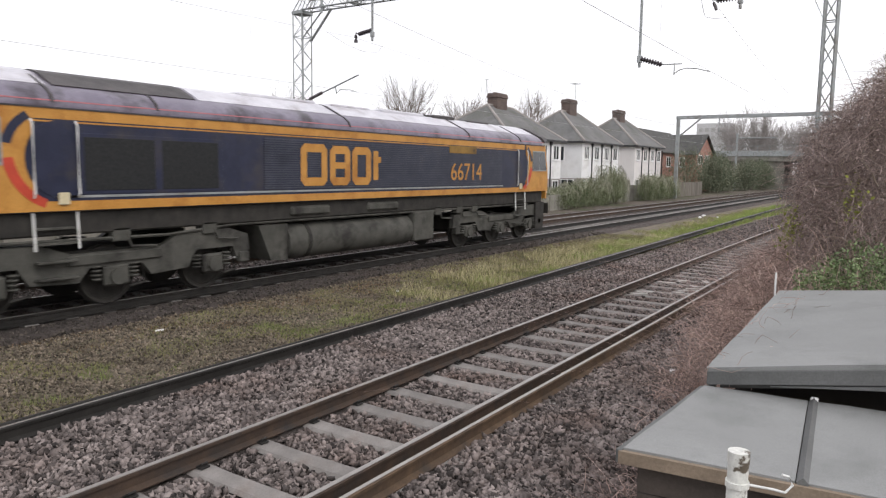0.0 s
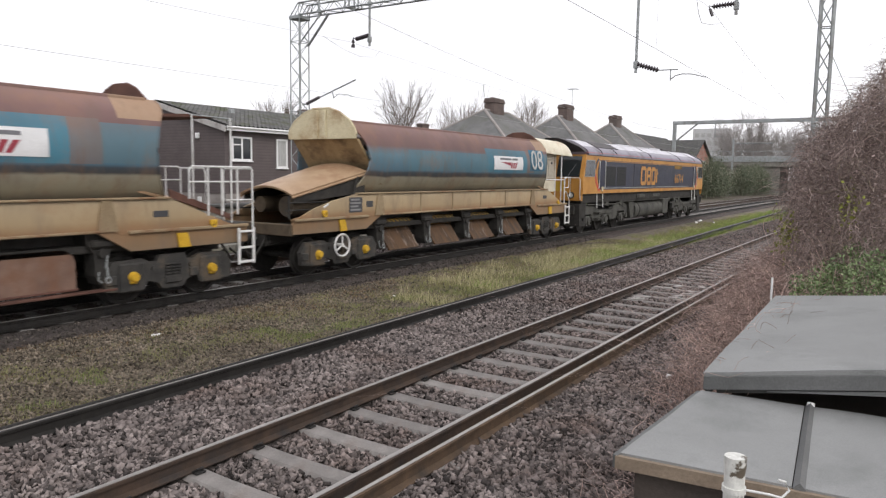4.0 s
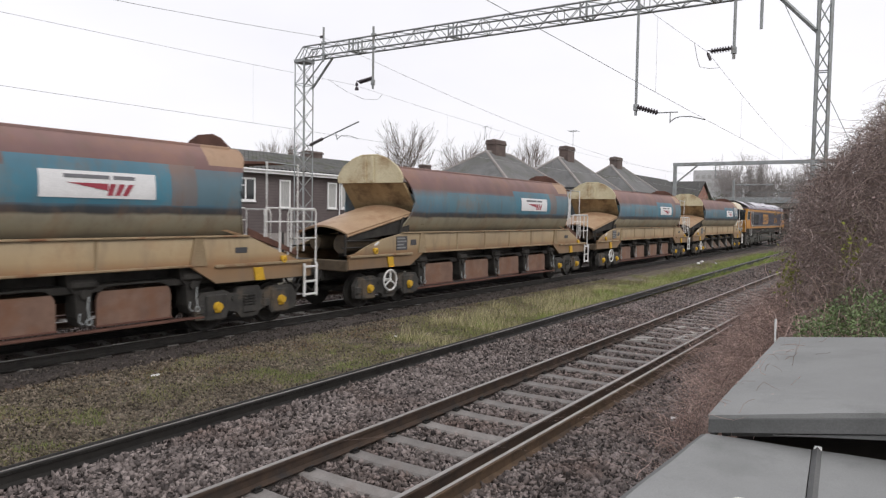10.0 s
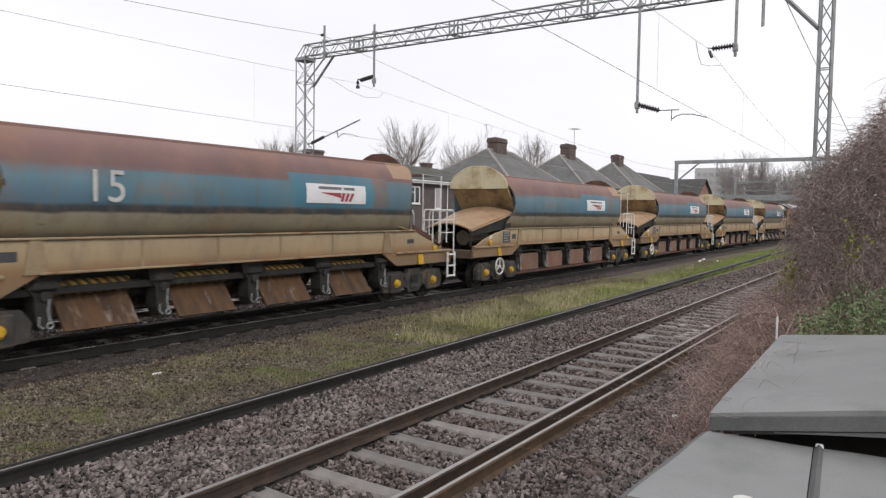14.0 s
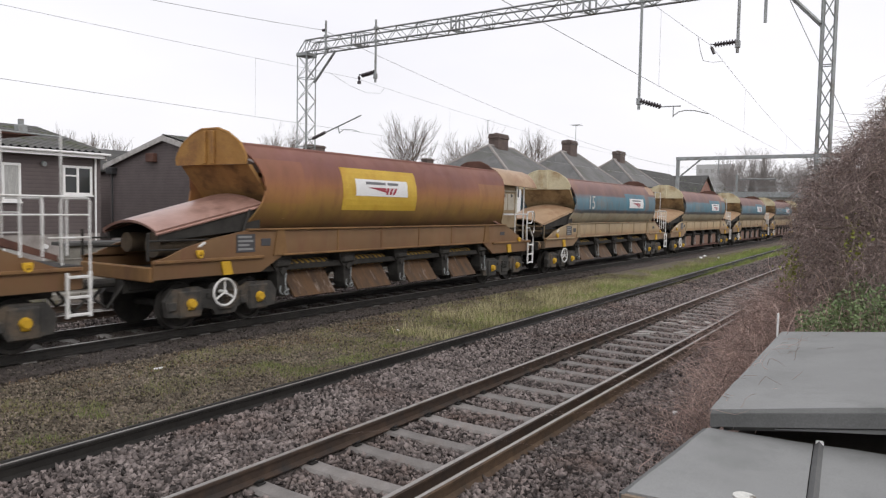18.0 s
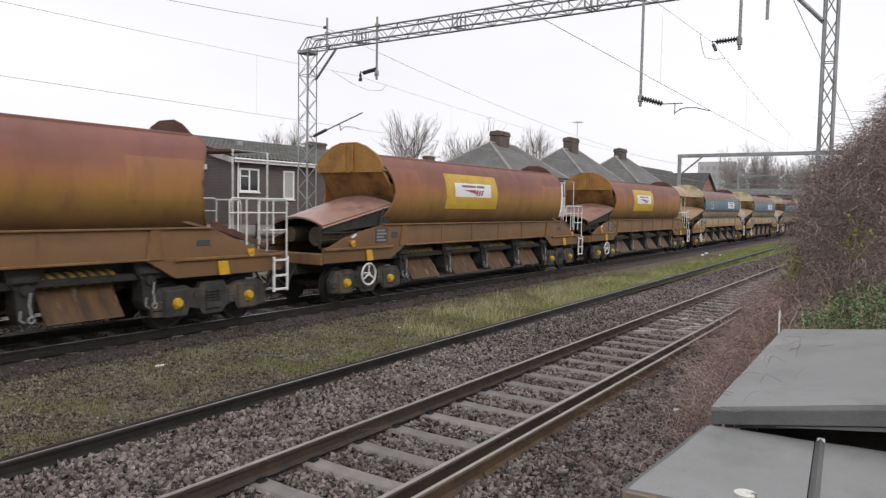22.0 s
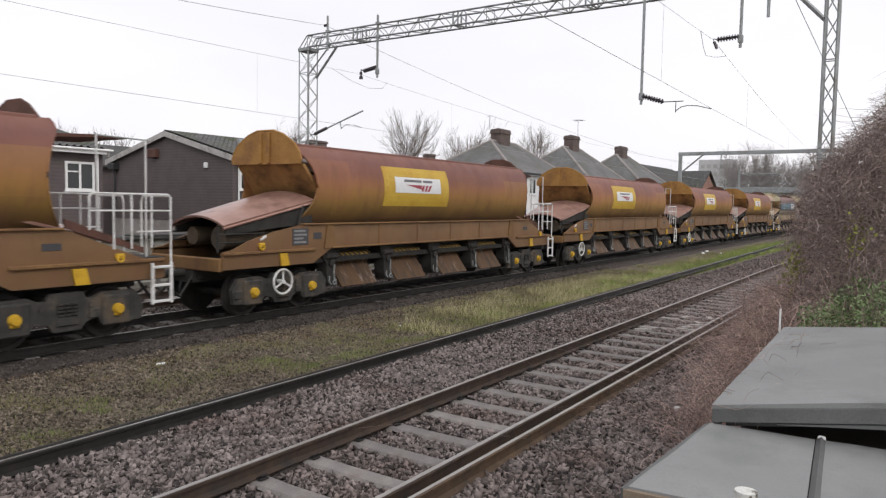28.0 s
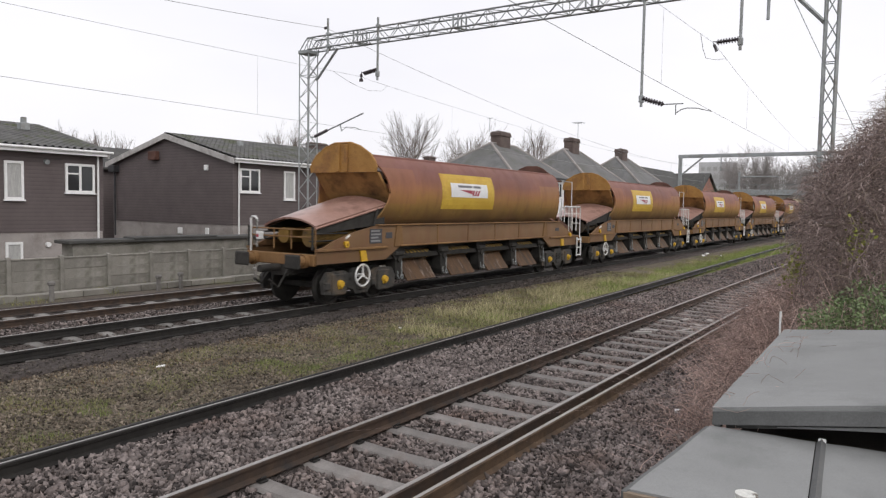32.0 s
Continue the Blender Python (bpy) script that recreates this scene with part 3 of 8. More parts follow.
# Height stops mix livery with painted shading: darker sill foot and barrel underside.
ORANGE = paint("rusty_orange_paint_and_shading", [(1.0, (0.14, 0.078, 0.034)), (1.42, (0.165, 0.088, 0.036)), (1.75, (0.19, 0.108, 0.05)), (1.95, (0.15, 0.082, 0.036)), (2.02, (0.115, 0.065, 0.026)), (2.4, (0.25, 0.145, 0.035)),
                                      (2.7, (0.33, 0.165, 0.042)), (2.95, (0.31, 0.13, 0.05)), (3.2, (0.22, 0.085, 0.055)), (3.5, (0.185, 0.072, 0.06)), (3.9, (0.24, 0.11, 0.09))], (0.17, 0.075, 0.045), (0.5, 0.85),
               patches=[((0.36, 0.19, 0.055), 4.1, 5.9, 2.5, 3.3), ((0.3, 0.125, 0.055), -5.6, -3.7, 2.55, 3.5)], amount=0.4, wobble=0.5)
ORANGE_END = surface("orange_plate", (0.3, 0.15, 0.04), (0.4, 0.215, 0.06), 2.5, 0.6, 0, 0.1, 40, stain=(0.2, 0.095, 0.04), stain_scale=1.4)
# Blue, tan and rust bands, plus shade painted low on sill and barrel.
BLUE = paint("weathered_blue_paint_and_shading", [(1.0, (0.2, 0.14, 0.085)), (1.38, (0.25, 0.15, 0.075)), (1.46, (0.27, 0.165, 0.085)), (1.6, (0.37, 0.275, 0.16)), (1.9, (0.42, 0.33, 0.21)), (2.0, (0.19, 0.16, 0.11)), (2.15, (0.27, 0.245, 0.175)), (2.38, (0.29, 0.27, 0.205)), (2.43, (0.045, 0.047, 0.05)),
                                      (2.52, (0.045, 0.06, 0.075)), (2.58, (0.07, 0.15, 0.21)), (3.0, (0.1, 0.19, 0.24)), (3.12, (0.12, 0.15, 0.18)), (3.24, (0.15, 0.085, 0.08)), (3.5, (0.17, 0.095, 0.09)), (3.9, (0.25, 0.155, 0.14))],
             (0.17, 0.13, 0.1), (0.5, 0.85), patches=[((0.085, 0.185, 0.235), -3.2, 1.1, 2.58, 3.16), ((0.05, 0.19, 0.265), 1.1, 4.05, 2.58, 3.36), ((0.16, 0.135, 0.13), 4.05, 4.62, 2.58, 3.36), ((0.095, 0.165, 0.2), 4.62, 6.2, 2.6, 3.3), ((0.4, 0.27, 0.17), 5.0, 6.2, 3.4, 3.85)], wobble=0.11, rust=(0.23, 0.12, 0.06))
LOGO_WHITE = surface("clean_white_panel", (0.7, 0.7, 0.7), (0.78, 0.78, 0.78), 4, 0.5, 0, 0.03, 60)
CREAM = surface("cream_plate", (0.55, 0.47, 0.3), (0.66, 0.6, 0.42), 2.0, 0.65, 0, 0.1, 40, stain=(0.36, 0.24, 0.13), stain_scale=1.2)
HOOD_CREAM = surface("cream_hood_paint", (0.6, 0.54, 0.4), (0.74, 0.69, 0.55), 2.0, 0.5, 0, 0.08, 40, stain=(0.4, 0.22, 0.11), stain_scale=1.1, threshold=(0.56, 0.74))
GREY_CREAM = surface("grey_cream_paint", (0.4, 0.36, 0.29), (0.52, 0.48, 0.4), 2.0, 0.65, 0, 0.08, 40, stain=(0.3, 0.25, 0.18), stain_scale=1.4)
TAN = surface("dusty_tan_paint", (0.25, 0.185, 0.11), (0.36, 0.28, 0.175), 2.2, 0.75, 0, 0.15, 50, stain=(0.2, 0.105, 0.055), stain_scale=1.1, stretch=(1, 1, 0.6), threshold=(0.5, 0.62))
BROWN_SOLE = surface("orange_brown_solebar", (0.16, 0.09, 0.04), (0.255, 0.142, 0.058), 2.2, 0.75, 0, 0.15, 50, stain=(0.16, 0.085, 0.045), stain_scale=1.3, stretch=(1, 1, 0.5))
RUST_SLOPE = surface("rust_pink_plate", (0.32, 0.185, 0.15), (0.46, 0.285, 0.235), 1.5, 0.3, 0.25, 0.1, 60, stain=(0.14, 0.07, 0.055), stain_scale=1.0)
TAN_SLOPE = surface("rust_tan_plate", (0.36, 0.235, 0.14), (0.47, 0.33, 0.21), 1.5, 0.45, 0.1, 0.1, 60, stain=(0.3, 0.16, 0.09), stain_scale=1.0)
INSIDE_O = surface("hopper_inside_ochre", (0.27, 0.145, 0.055), (0.39, 0.215, 0.075), 1.5, 0.8, 0, 0.2, 40, stain=(0.08, 0.045, 0.025), stain_scale=1.0)
INSIDE_C = surface("hopper_inside_tan", (0.3, 0.21, 0.11), (0.42, 0.31, 0.17), 1.5, 0.8, 0, 0.2, 40, stain=(0.1, 0.065, 0.04), stain_scale=1.0)
BOGIE = surface("bogie_grime", (0.04, 0.039, 0.037), (0.075, 0.07, 0.063), 4, 0.8, 0.1, 0.3, 60, stain=(0.13, 0.1, 0.07), stain_scale=2)
BLACK_GRIME = surface("black_grime", (0.026, 0.025, 0.023), (0.052, 0.048, 0.043), 4, 0.8, 0.1, 0.3, 60)
CHUTE = surface("rust_chute", (0.05, 0.031, 0.02), (0.13, 0.068, 0.028), 1.6, 0.6, 0.1, 0.2, 60, stain=(0.3, 0.245, 0.205), stain_scale=2.0, stretch=(3.4, 1.4, 0.35), threshold=(0.57, 0.72))
PANEL_BROWN = surface("rust_panel", (0.165, 0.1, 0.075), (0.25, 0.16, 0.12), 2, 0.75, 0.05, 0.15, 60, stain=(0.2, 0.1, 0.06), stain_scale=1.2)
YELLOW = surface("safety_yellow", (0.52, 0.31, 0.025), (0.66, 0.4, 0.035), 5, 0.5, 0, 0.05, 80)
LOGO_YELLOW = surface("logo_yellow", (0.5, 0.32, 0.04), (0.6, 0.4, 0.055), 2, 0.5, 0, 0.05, 60, stain=(0.45, 0.25, 0.03), stain_scale=1.2)
WHITE = surface("white_paint", (0.66, 0.66, 0.64), (0.78, 0.78, 0.77), 6, 0.5, 0, 0.05, 60, stain=(0.5, 0.48, 0.44), stain_scale=2.5)
RED_MARK = plain("red_mark", (0.33, 0.045, 0.065), 0.5)
INK = plain("dark_ink", (0.16, 0.16, 0.17), 0.6)
# Tan with grime, darkened further to paint in the shade at the wagon ends.
SHADED_GRIMY_TAN = surface("shaded_grimy_tan_paint", (0.07, 0.052, 0.035), (0.16, 0.12, 0.08), 3, 0.75, 0, 0.15, 60, stain=(0.04, 0.035, 0.03), stain_scale=1.5)
OCHRE_TANK = surface("grimy_ochre_paint", (0.2, 0.12, 0.035), (0.34, 0.2, 0.05), 3, 0.7, 0, 0.15, 60, stain=(0.06, 0.045, 0.03), stain_scale=1.5)
BLACK_PANEL = plain("dark_grey_panel", (0.06, 0.06, 0.065), 0.6)
NUMBER_GREY = surface("grey_white_numeral", (0.45, 0.45, 0.43), (0.6, 0.6, 0.58), 6, 0.6, 0, 0.05, 60)
FADED_BAR = plain("faded_bar", (0.24, 0.24, 0.24), 0.7)
BROWN_DARK = surface("dark_rust", (0.09, 0.045, 0.035), (0.15, 0.075, 0.055), 3, 0.8, 0, 0.2, 60)


def hazard(name):
    m, n, l, p = node_mat(name)
    tc = n.new("ShaderNodeTexCoord").outputs["Object"]
    mp = n.new("ShaderNodeMapping"); mp.inputs["Rotation"].default_value = (0, radians(35), 0)
    l.new(tc, mp.inputs["Vector"])
    w = n.new("ShaderNodeTexWave"); w.bands_direction = "X"
    w.inputs["Scale"].default_value = 2.1
    l.new(mp.outputs[0], w.inputs["Vector"])
    r = ramp_node(n, [(0.5, (0.03, 0.028, 0.025)), (0.54, (0.38, 0.235, 0.03))])
    l.new(w.outputs["Fac"], r.inputs[0])
    d = noise_node(n, l, tc, 3, 6)
    dr = ramp_node(n, [(0.45, (0, 0, 0)), (0.75, (1, 1, 1))]); l.new(d, dr.inputs[0])
    l.new(mix_node(n, l, dr.outputs[0], r.outputs[0], (0.08, 0.055, 0.03)), p.inputs["Base Color"])
    p.inputs["Roughness"].default_value = 0.75
    return m


HAZARD = hazard("hazard_stripes")

LOGO_X = 1.6
TANK_C, TANK_R = 2.84, 1.28          # centre height and radius of the barrel sides
A_LOW, A_TOP = radians(-43), radians(49)


def wheel_mesh(r=0.46):
    b = Build()
    for s in (-1, 1):
        prof = [(0.0, 0.08), (0.05, 0.07), (0.09, 0.02), (r - 0.09, 0.015), (r - 0.07, 0.055), (r - 0.005, 0.06), (r, -0.04), (r + 0.028, -0.05), (r + 0.028, -0.075), (r - 0.07, -0.075), (0.0, -0.06)]
        seg, verts, faces = 28, [], []
        for rr, yy in prof:
            for k in range(seg):
                a = 2 * math.pi * k / seg
                verts.append((rr * math.cos(a), s * (HALF + yy), rr * math.sin(a)))
        for i in range(len(prof) - 1):
            for k in range(seg):
                faces.append((i * seg + k, i * seg + (k + 1) % seg, (i + 1) * seg + (k + 1) % seg, (i + 1) * seg + k))
        b.add(verts, faces)
        for k in range(4):
            a = math.pi / 2 * k
            b.cyl((0.28 * math.cos(a), s * (HALF + 0.0), 0.28 * math.sin(a)), (0.28 * math.cos(a), s * (HALF + 0.035), 0.28 * math.sin(a)), 0.035, 8)
    b.cyl((0, -1.02, 0), (0, 1.02, 0), 0.075, 12)
    return b.mesh("wheelset", BLACK_GRIME)


WHEELSET = wheel_mesh(0.46)
SPIN = []          # wheelsets and their radius


def bogie(parent, cx, wheelbase=1.74):
    """One four-wheel bogie: side frames, axle boxes with yellow caps, springs, bolster, wheelsets."""
    h = wheelbase / 2
    fr = part("bogie", Build().box(cx - 0.28, cx + 0.28, -1.0, 1.0, 0.55, 0.86, 0.03), BLACK_GRIME, parent, "dark grimy four-wheel bogie")
    out = [(-h - 0.42, 0.36), (-h - 0.46, 0.62), (-h - 0.3, 0.84), (-h + 0.26, 0.86), (-h + 0.42, 0.78), (-0.32, 0.78), (-0.26, 0.9), (0.26, 0.9), (0.32, 0.78), (h - 0.42, 0.78),
           (h - 0.26, 0.86), (h + 0.3, 0.84), (h + 0.46, 0.62), (h + 0.42, 0.36), (h + 0.16, 0.34), (h - 0.3, 0.36), (h - 0.36, 0.48), (0.3, 0.42), (0.22, 0.3), (-0.22, 0.3), (-0.3, 0.42), (-h + 0.36, 0.48), (-h + 0.3, 0.36), (-h - 0.16, 0.34)]
    for s in (-1, 1):
        b = Build().prism([(cx + x * 1.06, z - 0.05 if z < 0.5 else z) for x, z in out], 1, s * 1.0, s * 1.12)
        for e in (-1, 1):
            b.box(cx + e * h - 0.26, cx + e * h + 0.26, s * 1.1, s * 1.17, 0.26, 0.8, 0.03)
            b.box(cx + e * h - 0.5, cx + e * h - 0.3, s * 1.02, s * 1.16, 0.42, 0.6, 0.02)
            b.cyl((cx + e * 0.42, s * 1.1, 0.66), (cx + e * 0.42, s * 1.15, 0.66), 0.055, 10)
        b.box(cx - 0.18, cx + 0.18, s * 1.1, s * 1.16, 0.34, 0.5, 0.02)
        for e in (-0.12, 0.0, 0.12):
            for k in range(4):
                b.cyl((cx + e, s * 1.14, 0.52 + 0.06 * k), (cx + e, s * 1.14, 0.55 + 0.06 * k), 0.055, 8)
        side = part("side_frame", b, BOGIE, fr, smooth=False)
        for e in (-1, 1):
            b = Build().tube([(cx + e * h, s * 1.15, 0.545), (cx + e * h, s * 1.2, 0.545), (cx + e * h, s * 1.25, 0.545), (cx + e * h, s * 1.265, 0.545)], 0.105, 14, r1=0.075)
            b.box(cx + e * h - 0.07, cx + e * h + 0.07, s * 1.15, s * 1.22, 0.42, 0.5, 0.02)
            part("axle_cap", b, YELLOW, fr, "yellow axle box cap", smooth=True)
    for e in (-1, 1):
        w = part("wheelset", WHEELSET, None, fr, at=(cx + e * h, 0, 0.46))
        SPIN.append((w, 0.46))
    return fr


def letter_data(text, size, material, depth=0.004):
    cu = bpy.data.curves.new(text, "FONT")
    cu.body, cu.size, cu.extrude, cu.align_x, cu.align_y = text, size, depth, "CENTER", "CENTER"
    ob = bpy.data.objects.new("lettering", cu)
    me = bpy.data.meshes.new_from_object(ob)
    bpy.data.objects.remove(ob)
    me.materials.clear(); me.materials.append(material)
    return me


def barrel(z):
    """Half width of the barrel at a height."""
    return math.sqrt(max(0.0, TANK_R ** 2 - (z - TANK_C) ** 2))


def curved_panel(x0, x1, z0, z1, s, lift, n=8):
    a0, a1 = math.asin((z0 - TANK_C) / TANK_R), math.asin((z1 - TANK_C) / TANK_R)
    r = TANK_R + lift
    g = []
    for i in range(n + 1):
        a = a0 + (a1 - a0) * i / n
        g.append([(x, s * r * math.cos(a), TANK_C + r * math.sin(a)) for x in np.linspace(x0, x1, 3)])
    return Build().sheet(g[::-1] if s < 0 else g, 0.006)


def rear_lip(a):
    u = (a - A_LOW) / (A_TOP - A_LOW)
    return -5.29 + 0.42 * math.sin(math.pi * min(1, max(0, u * 1.02))) ** 1.2


def front_lip(a):
    u = (a - A_LOW) / (A_TOP - A_LOW)
    return 6.12 - 0.4 * math.sin(math.pi * min(1.0, 0.08 + u)) - 0.12 * u - 0.5 * max(0.0, u - 0.85)


def wagon(style, label, hood=False, rear_buffers=False, front_buffers=False, flat_doors=False, number=""):
    orange = style == "orange"
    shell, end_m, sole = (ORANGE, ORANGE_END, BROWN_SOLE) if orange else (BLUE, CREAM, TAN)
    slope_m, inside_m = (RUST_SLOPE, INSIDE_O) if orange else (TAN_SLOPE, INSIDE_C)
    w = thing("hopper_wagon", label, "railway wagon", group="hopper wagons of the goods train")
    NA, NX = 18, 14
    for s in (-1, 1):
        g = []
        for i in range(NA + 1):
            a = A_LOW + (A_TOP - A_LOW) * i / NA
            x0, x1 = rear_lip(a), front_lip(a)
            g.append([(x0 + (x1 - x0) * j / NX, s * TANK_R * math.cos(a), TANK_C + TANK_R * math.sin(a)) for j in range(NX + 1)])
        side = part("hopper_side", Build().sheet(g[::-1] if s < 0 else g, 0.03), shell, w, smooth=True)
        for lip, ext in ((rear_lip, -0.02), (front_lip, 0.02)):
            b, pts = Build(), []
            for i in range(NA + 1):
                a = A_LOW + (A_TOP - A_LOW) * i / NA
                pts.append((lip(a) + ext, s * (TANK_R - 0.01) * math.cos(a), TANK_C + (TANK_R - 0.01) * math.sin(a)))
            b.tube(pts, 0.026, 6)
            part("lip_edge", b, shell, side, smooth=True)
        zt, yt = TANK_C + TANK_R * math.sin(A_TOP), TANK_R * math.cos(A_TOP)
        part("top_rail", Build().box(-5.28, 5.75, s * yt - 0.03, s * yt + 0.03, zt - 0.04, zt + 0.03, 0.012), shell, side)
        if s < 0:
            if orange:
                y = part("logo_panel", curved_panel(-2.42, 0.64, 2.42, 3.46, s, 0.006), LOGO_YELLOW, side, "yellow painted square")
                wx0, wx1, wz0, wz1 = -1.95, 0.2, 2.78, 3.2
            else:
                y = side
                wx0, wx1, wz0, wz1 = LOGO_X, LOGO_X + 2.1, 2.68, 3.13
            part("logo_plate", curved_panel(wx0, wx1, wz0, wz1, s, 0.014), LOGO_WHITE, side, "white panel with a dark bar and red stripes")
            hgt = wz1 - wz0
            part("name_bar", curved_panel(wx0 + 0.4, wx0 + 1.2, wz1 - 0.125, wz1 - 0.06, s, 0.02, 3), INK, side)
            part("name_bar", curved_panel(wx0 + 1.28, wx1 - 0.42, wz1 - 0.125, wz1 - 0.06, s, 0.02, 3), INK, side)
            mid, zb = (wx0 + wx1) / 2, wz0 + 0.05
            def on(x, z, lift=0.022):
                r = TANK_R + lift
                a = math.asin((z - TANK_C) / TANK_R)
                return (x, s * r * math.cos(a), TANK_C + r * math.sin(a))
            b = Build()
            zt2 = wz1 - 0.2
            b.add([on(mid - 0.62, zt2), on(mid + 0.12, zt2), on(mid + 0.12, zt2 - 0.12)], [(0, 1, 2)])
            for k in range(3):
                b.add([on(mid + 0.16 + 0.17 * k, zt2), on(mid + 0.27 + 0.17 * k, zt2), on(mid + 0.2 + 0.14 * k, zb), on(mid + 0.1 + 0.14 * k, zb)], [(0, 1, 2, 3)])
            part("red_stripes", b, RED_MARK, side)
            if number:
                nb = part("painted_number", letter_data(number, 1.0 if number == "08" else 0.8, NUMBER_GREY), None, side, "pale painted number")
                xn = 4.86 if number == "08" else -3.25
                if number == "08":
                    part("number_ground", curved_panel(4.3, 5.5, 2.66, 3.42, s, 0.004), BLUE_DARK, side, "darker blue square")
                    xn = 4.85
                zc = 3.02 if number == "08" else 2.84
                r = TANK_R + 0.012
                a = math.asin((zc - TANK_C) / TANK_R)
                nb.matrix_basis = pose(xn, s * r * math.cos(a), zc, 90 - math.degrees(a), 0, 0)
    # end plates with arched tops
    arch = [(-1.16, 3.36), (-1.18, 3.46), (-1.12, 3.62), (-0.96, 3.82), (-0.6, 4.04), (-0.28, 4.14), (0.28, 4.14), (0.6, 4.04), (0.96, 3.82), (1.12, 3.62), (1.18, 3.46), (1.16, 3.36)]
    arch_low = [(0.84 * y, z) for y, z in arch if z > 3.7]
    arch_low = [(-0.94, 3.62)] + arch_low + [(0.94, 3.62)]
    for x, d in ((-5.36, -1), (5.78, 1)):
        if d > 0:
            arch = arch_low
        e = part("end_plate", Build().prism(arch, 0, x, x + 0.05), end_m if d < 0 else BROWN_DARK, w, "arched end plate with two ribs")
        b = Build()
        for y in (-0.2, 0.08):
            b.box(x - 0.05 if d < 0 else x + 0.05, x if d < 0 else x + 0.1, y, y + 0.12, 3.38 if d < 0 else 3.66, 4.1, 0.015)
        part("rib", b, end_m if d < 0 else BROWN_DARK, e)
        b = Build()
        b.tube([(x + 0.02, yy, zz) for yy, zz in arch[1:-1]], 0.032 if d < 0 else 0.018, 6)
        part("rim", b, end_m if d < 0 else BROWN_DARK, e)
    # hopper inside: bulkhead and slopes
    part("inner_bulkhead", Build().prism([(-4.3, 2.2), (-4.2, 2.2), (-5.15, 3.36), (-5.25, 3.36)], 1, -1.12, 1.12), inside_m, w, "rust-stained inside wall")
    part("inner_floor", Build().box(-5.0, 5.3, -0.86, 0.86, 2.0, 2.06), inside_m, w)
    part("load", ballast_load(), STONE, w, "grey stone load")
    for d in (-1, 1):
        g = []
        for i in range(9):
            u = i / 8
            x, z = d * (4.86 + (2.42 if d < 0 else 2.66) * u), (2.5 - 0.58 * u if d < 0 else 2.62 - 0.7 * u)
            half = 1.14 - (0.26 if d < 0 else 0.1) * u
            g.append([(x, half * v, z + (0.2 if d < 0 else 0.16) * (1 - v * v)) for v in np.linspace(-1, 1, 9)])
        if d > 0:
            g = [[(p[0] + 0.28, p[1] * 0.92, p[2] - 0.46) for p in row] for row in g[:7]]
        sl = part("end_slope", Build().sheet(g if d < 0 else g[::-1], 0.05), slope_m, w, "rust-coloured arched sloping end plate", smooth=True)
        for s in (-1, 1):
            if d < 0:
                part("edge_angle", Build().tube([(-4.86, s * 1.13, 2.48), (-7.28, s * 0.88, 1.9)], 0.032, 6), slope_m, sl)
            elif not hood:
                part("edge_angle", Build().prism([(6.05, 2.14), (7.5, 1.6), (7.5, 1.5), (6.05, 1.98)], 1, s * 1.06, s * 1.1), BROWN_DARK, sl, "dark sloping edge plate")
        if d < 0:
            for s in (-1, 1):
                q = Build().add([(-4.9, s * 1.1, 2.45), (-7.2, s * 0.86, 1.9), (-7.2, s * 0.86, 1.76), (-4.9, s * 1.1, 2.0), (-4.9, s * 1.05, 2.45), (-7.2, s * 0.81, 1.9), (-7.2, s * 0.81, 1.76), (-4.9, s * 1.05, 2.0)],
                                [(0, 1, 2, 3), (4, 7, 6, 5), (0, 4, 5, 1), (3, 2, 6, 7), (0, 3, 7, 4), (1, 5, 6, 2)])
                part("slope_web", q, BLACK_GRIME, sl, "dark web below the slope edge")
            b = Build().tube([(-6.1, y, 2.5 - 0.58 * 0.512 + 0.2 * (1 - (y / 1.01) ** 2) + 0.02) for y in np.linspace(-1.0, 1.0, 9)], 0.018, 5)
            part("weld_strip", b, CREAM if orange else BROWN_DARK, sl)
    # side sills, solebars, floor
    for s in (-1, 1):
        prof = [(-7.56, 1.06), (-4.95, 1.06), (-4.3, 1.4), (4.5, 1.4), (5.15, 1.02), (7.85, 1.02), (7.85, 1.34), (7.4, 1.42), (5.95, 1.98), (-5.2, 1.98), (-6.15, 1.82), (-6.85, 1.64), (-7.3, 1.46), (-7.56, 1.42)]
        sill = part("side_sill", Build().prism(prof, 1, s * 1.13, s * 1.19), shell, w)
        b = Build()
        b.box(-7.56, -4.9, s * 1.13, s * 1.25, 1.36, 1.42, 0.01).box(5.1, 7.85, s * 1.13, s * 1.25, 1.34, 1.4, 0.01)
        b.box(-5.3, 5.98, s * 1.08, s * 1.24, 1.955, 1.995, 0.01).box(-4.35, 4.55, s * 1.1, s * 1.25, 1.385, 1.43, 0.01)
        for x in (-4.5, 4.6):
            b.prism([(x - 0.1, 1.4), (x + 0.3, 1.4), (x + 0.2, 1.96), (x, 1.96)], 1, s * 1.18, s * 1.225)
        for x in (-2.5, -0.8, 0.9, 2.6):
            b.box(x - 0.03, x + 0.03, s * 1.18, s * 1.205, 1.42, 1.96, 0.006)
        part("flange", b, sole, sill)
        b = Build()
        b.box(-7.4, -7.2, s * 1.19, s * 1.2, 1.5, 1.55)
        for x in (-6.55, -5.98) if s < 0 else ():
            b.box(x, x + 0.02, s * 1.19, s * 1.22, 1.16, 1.3)
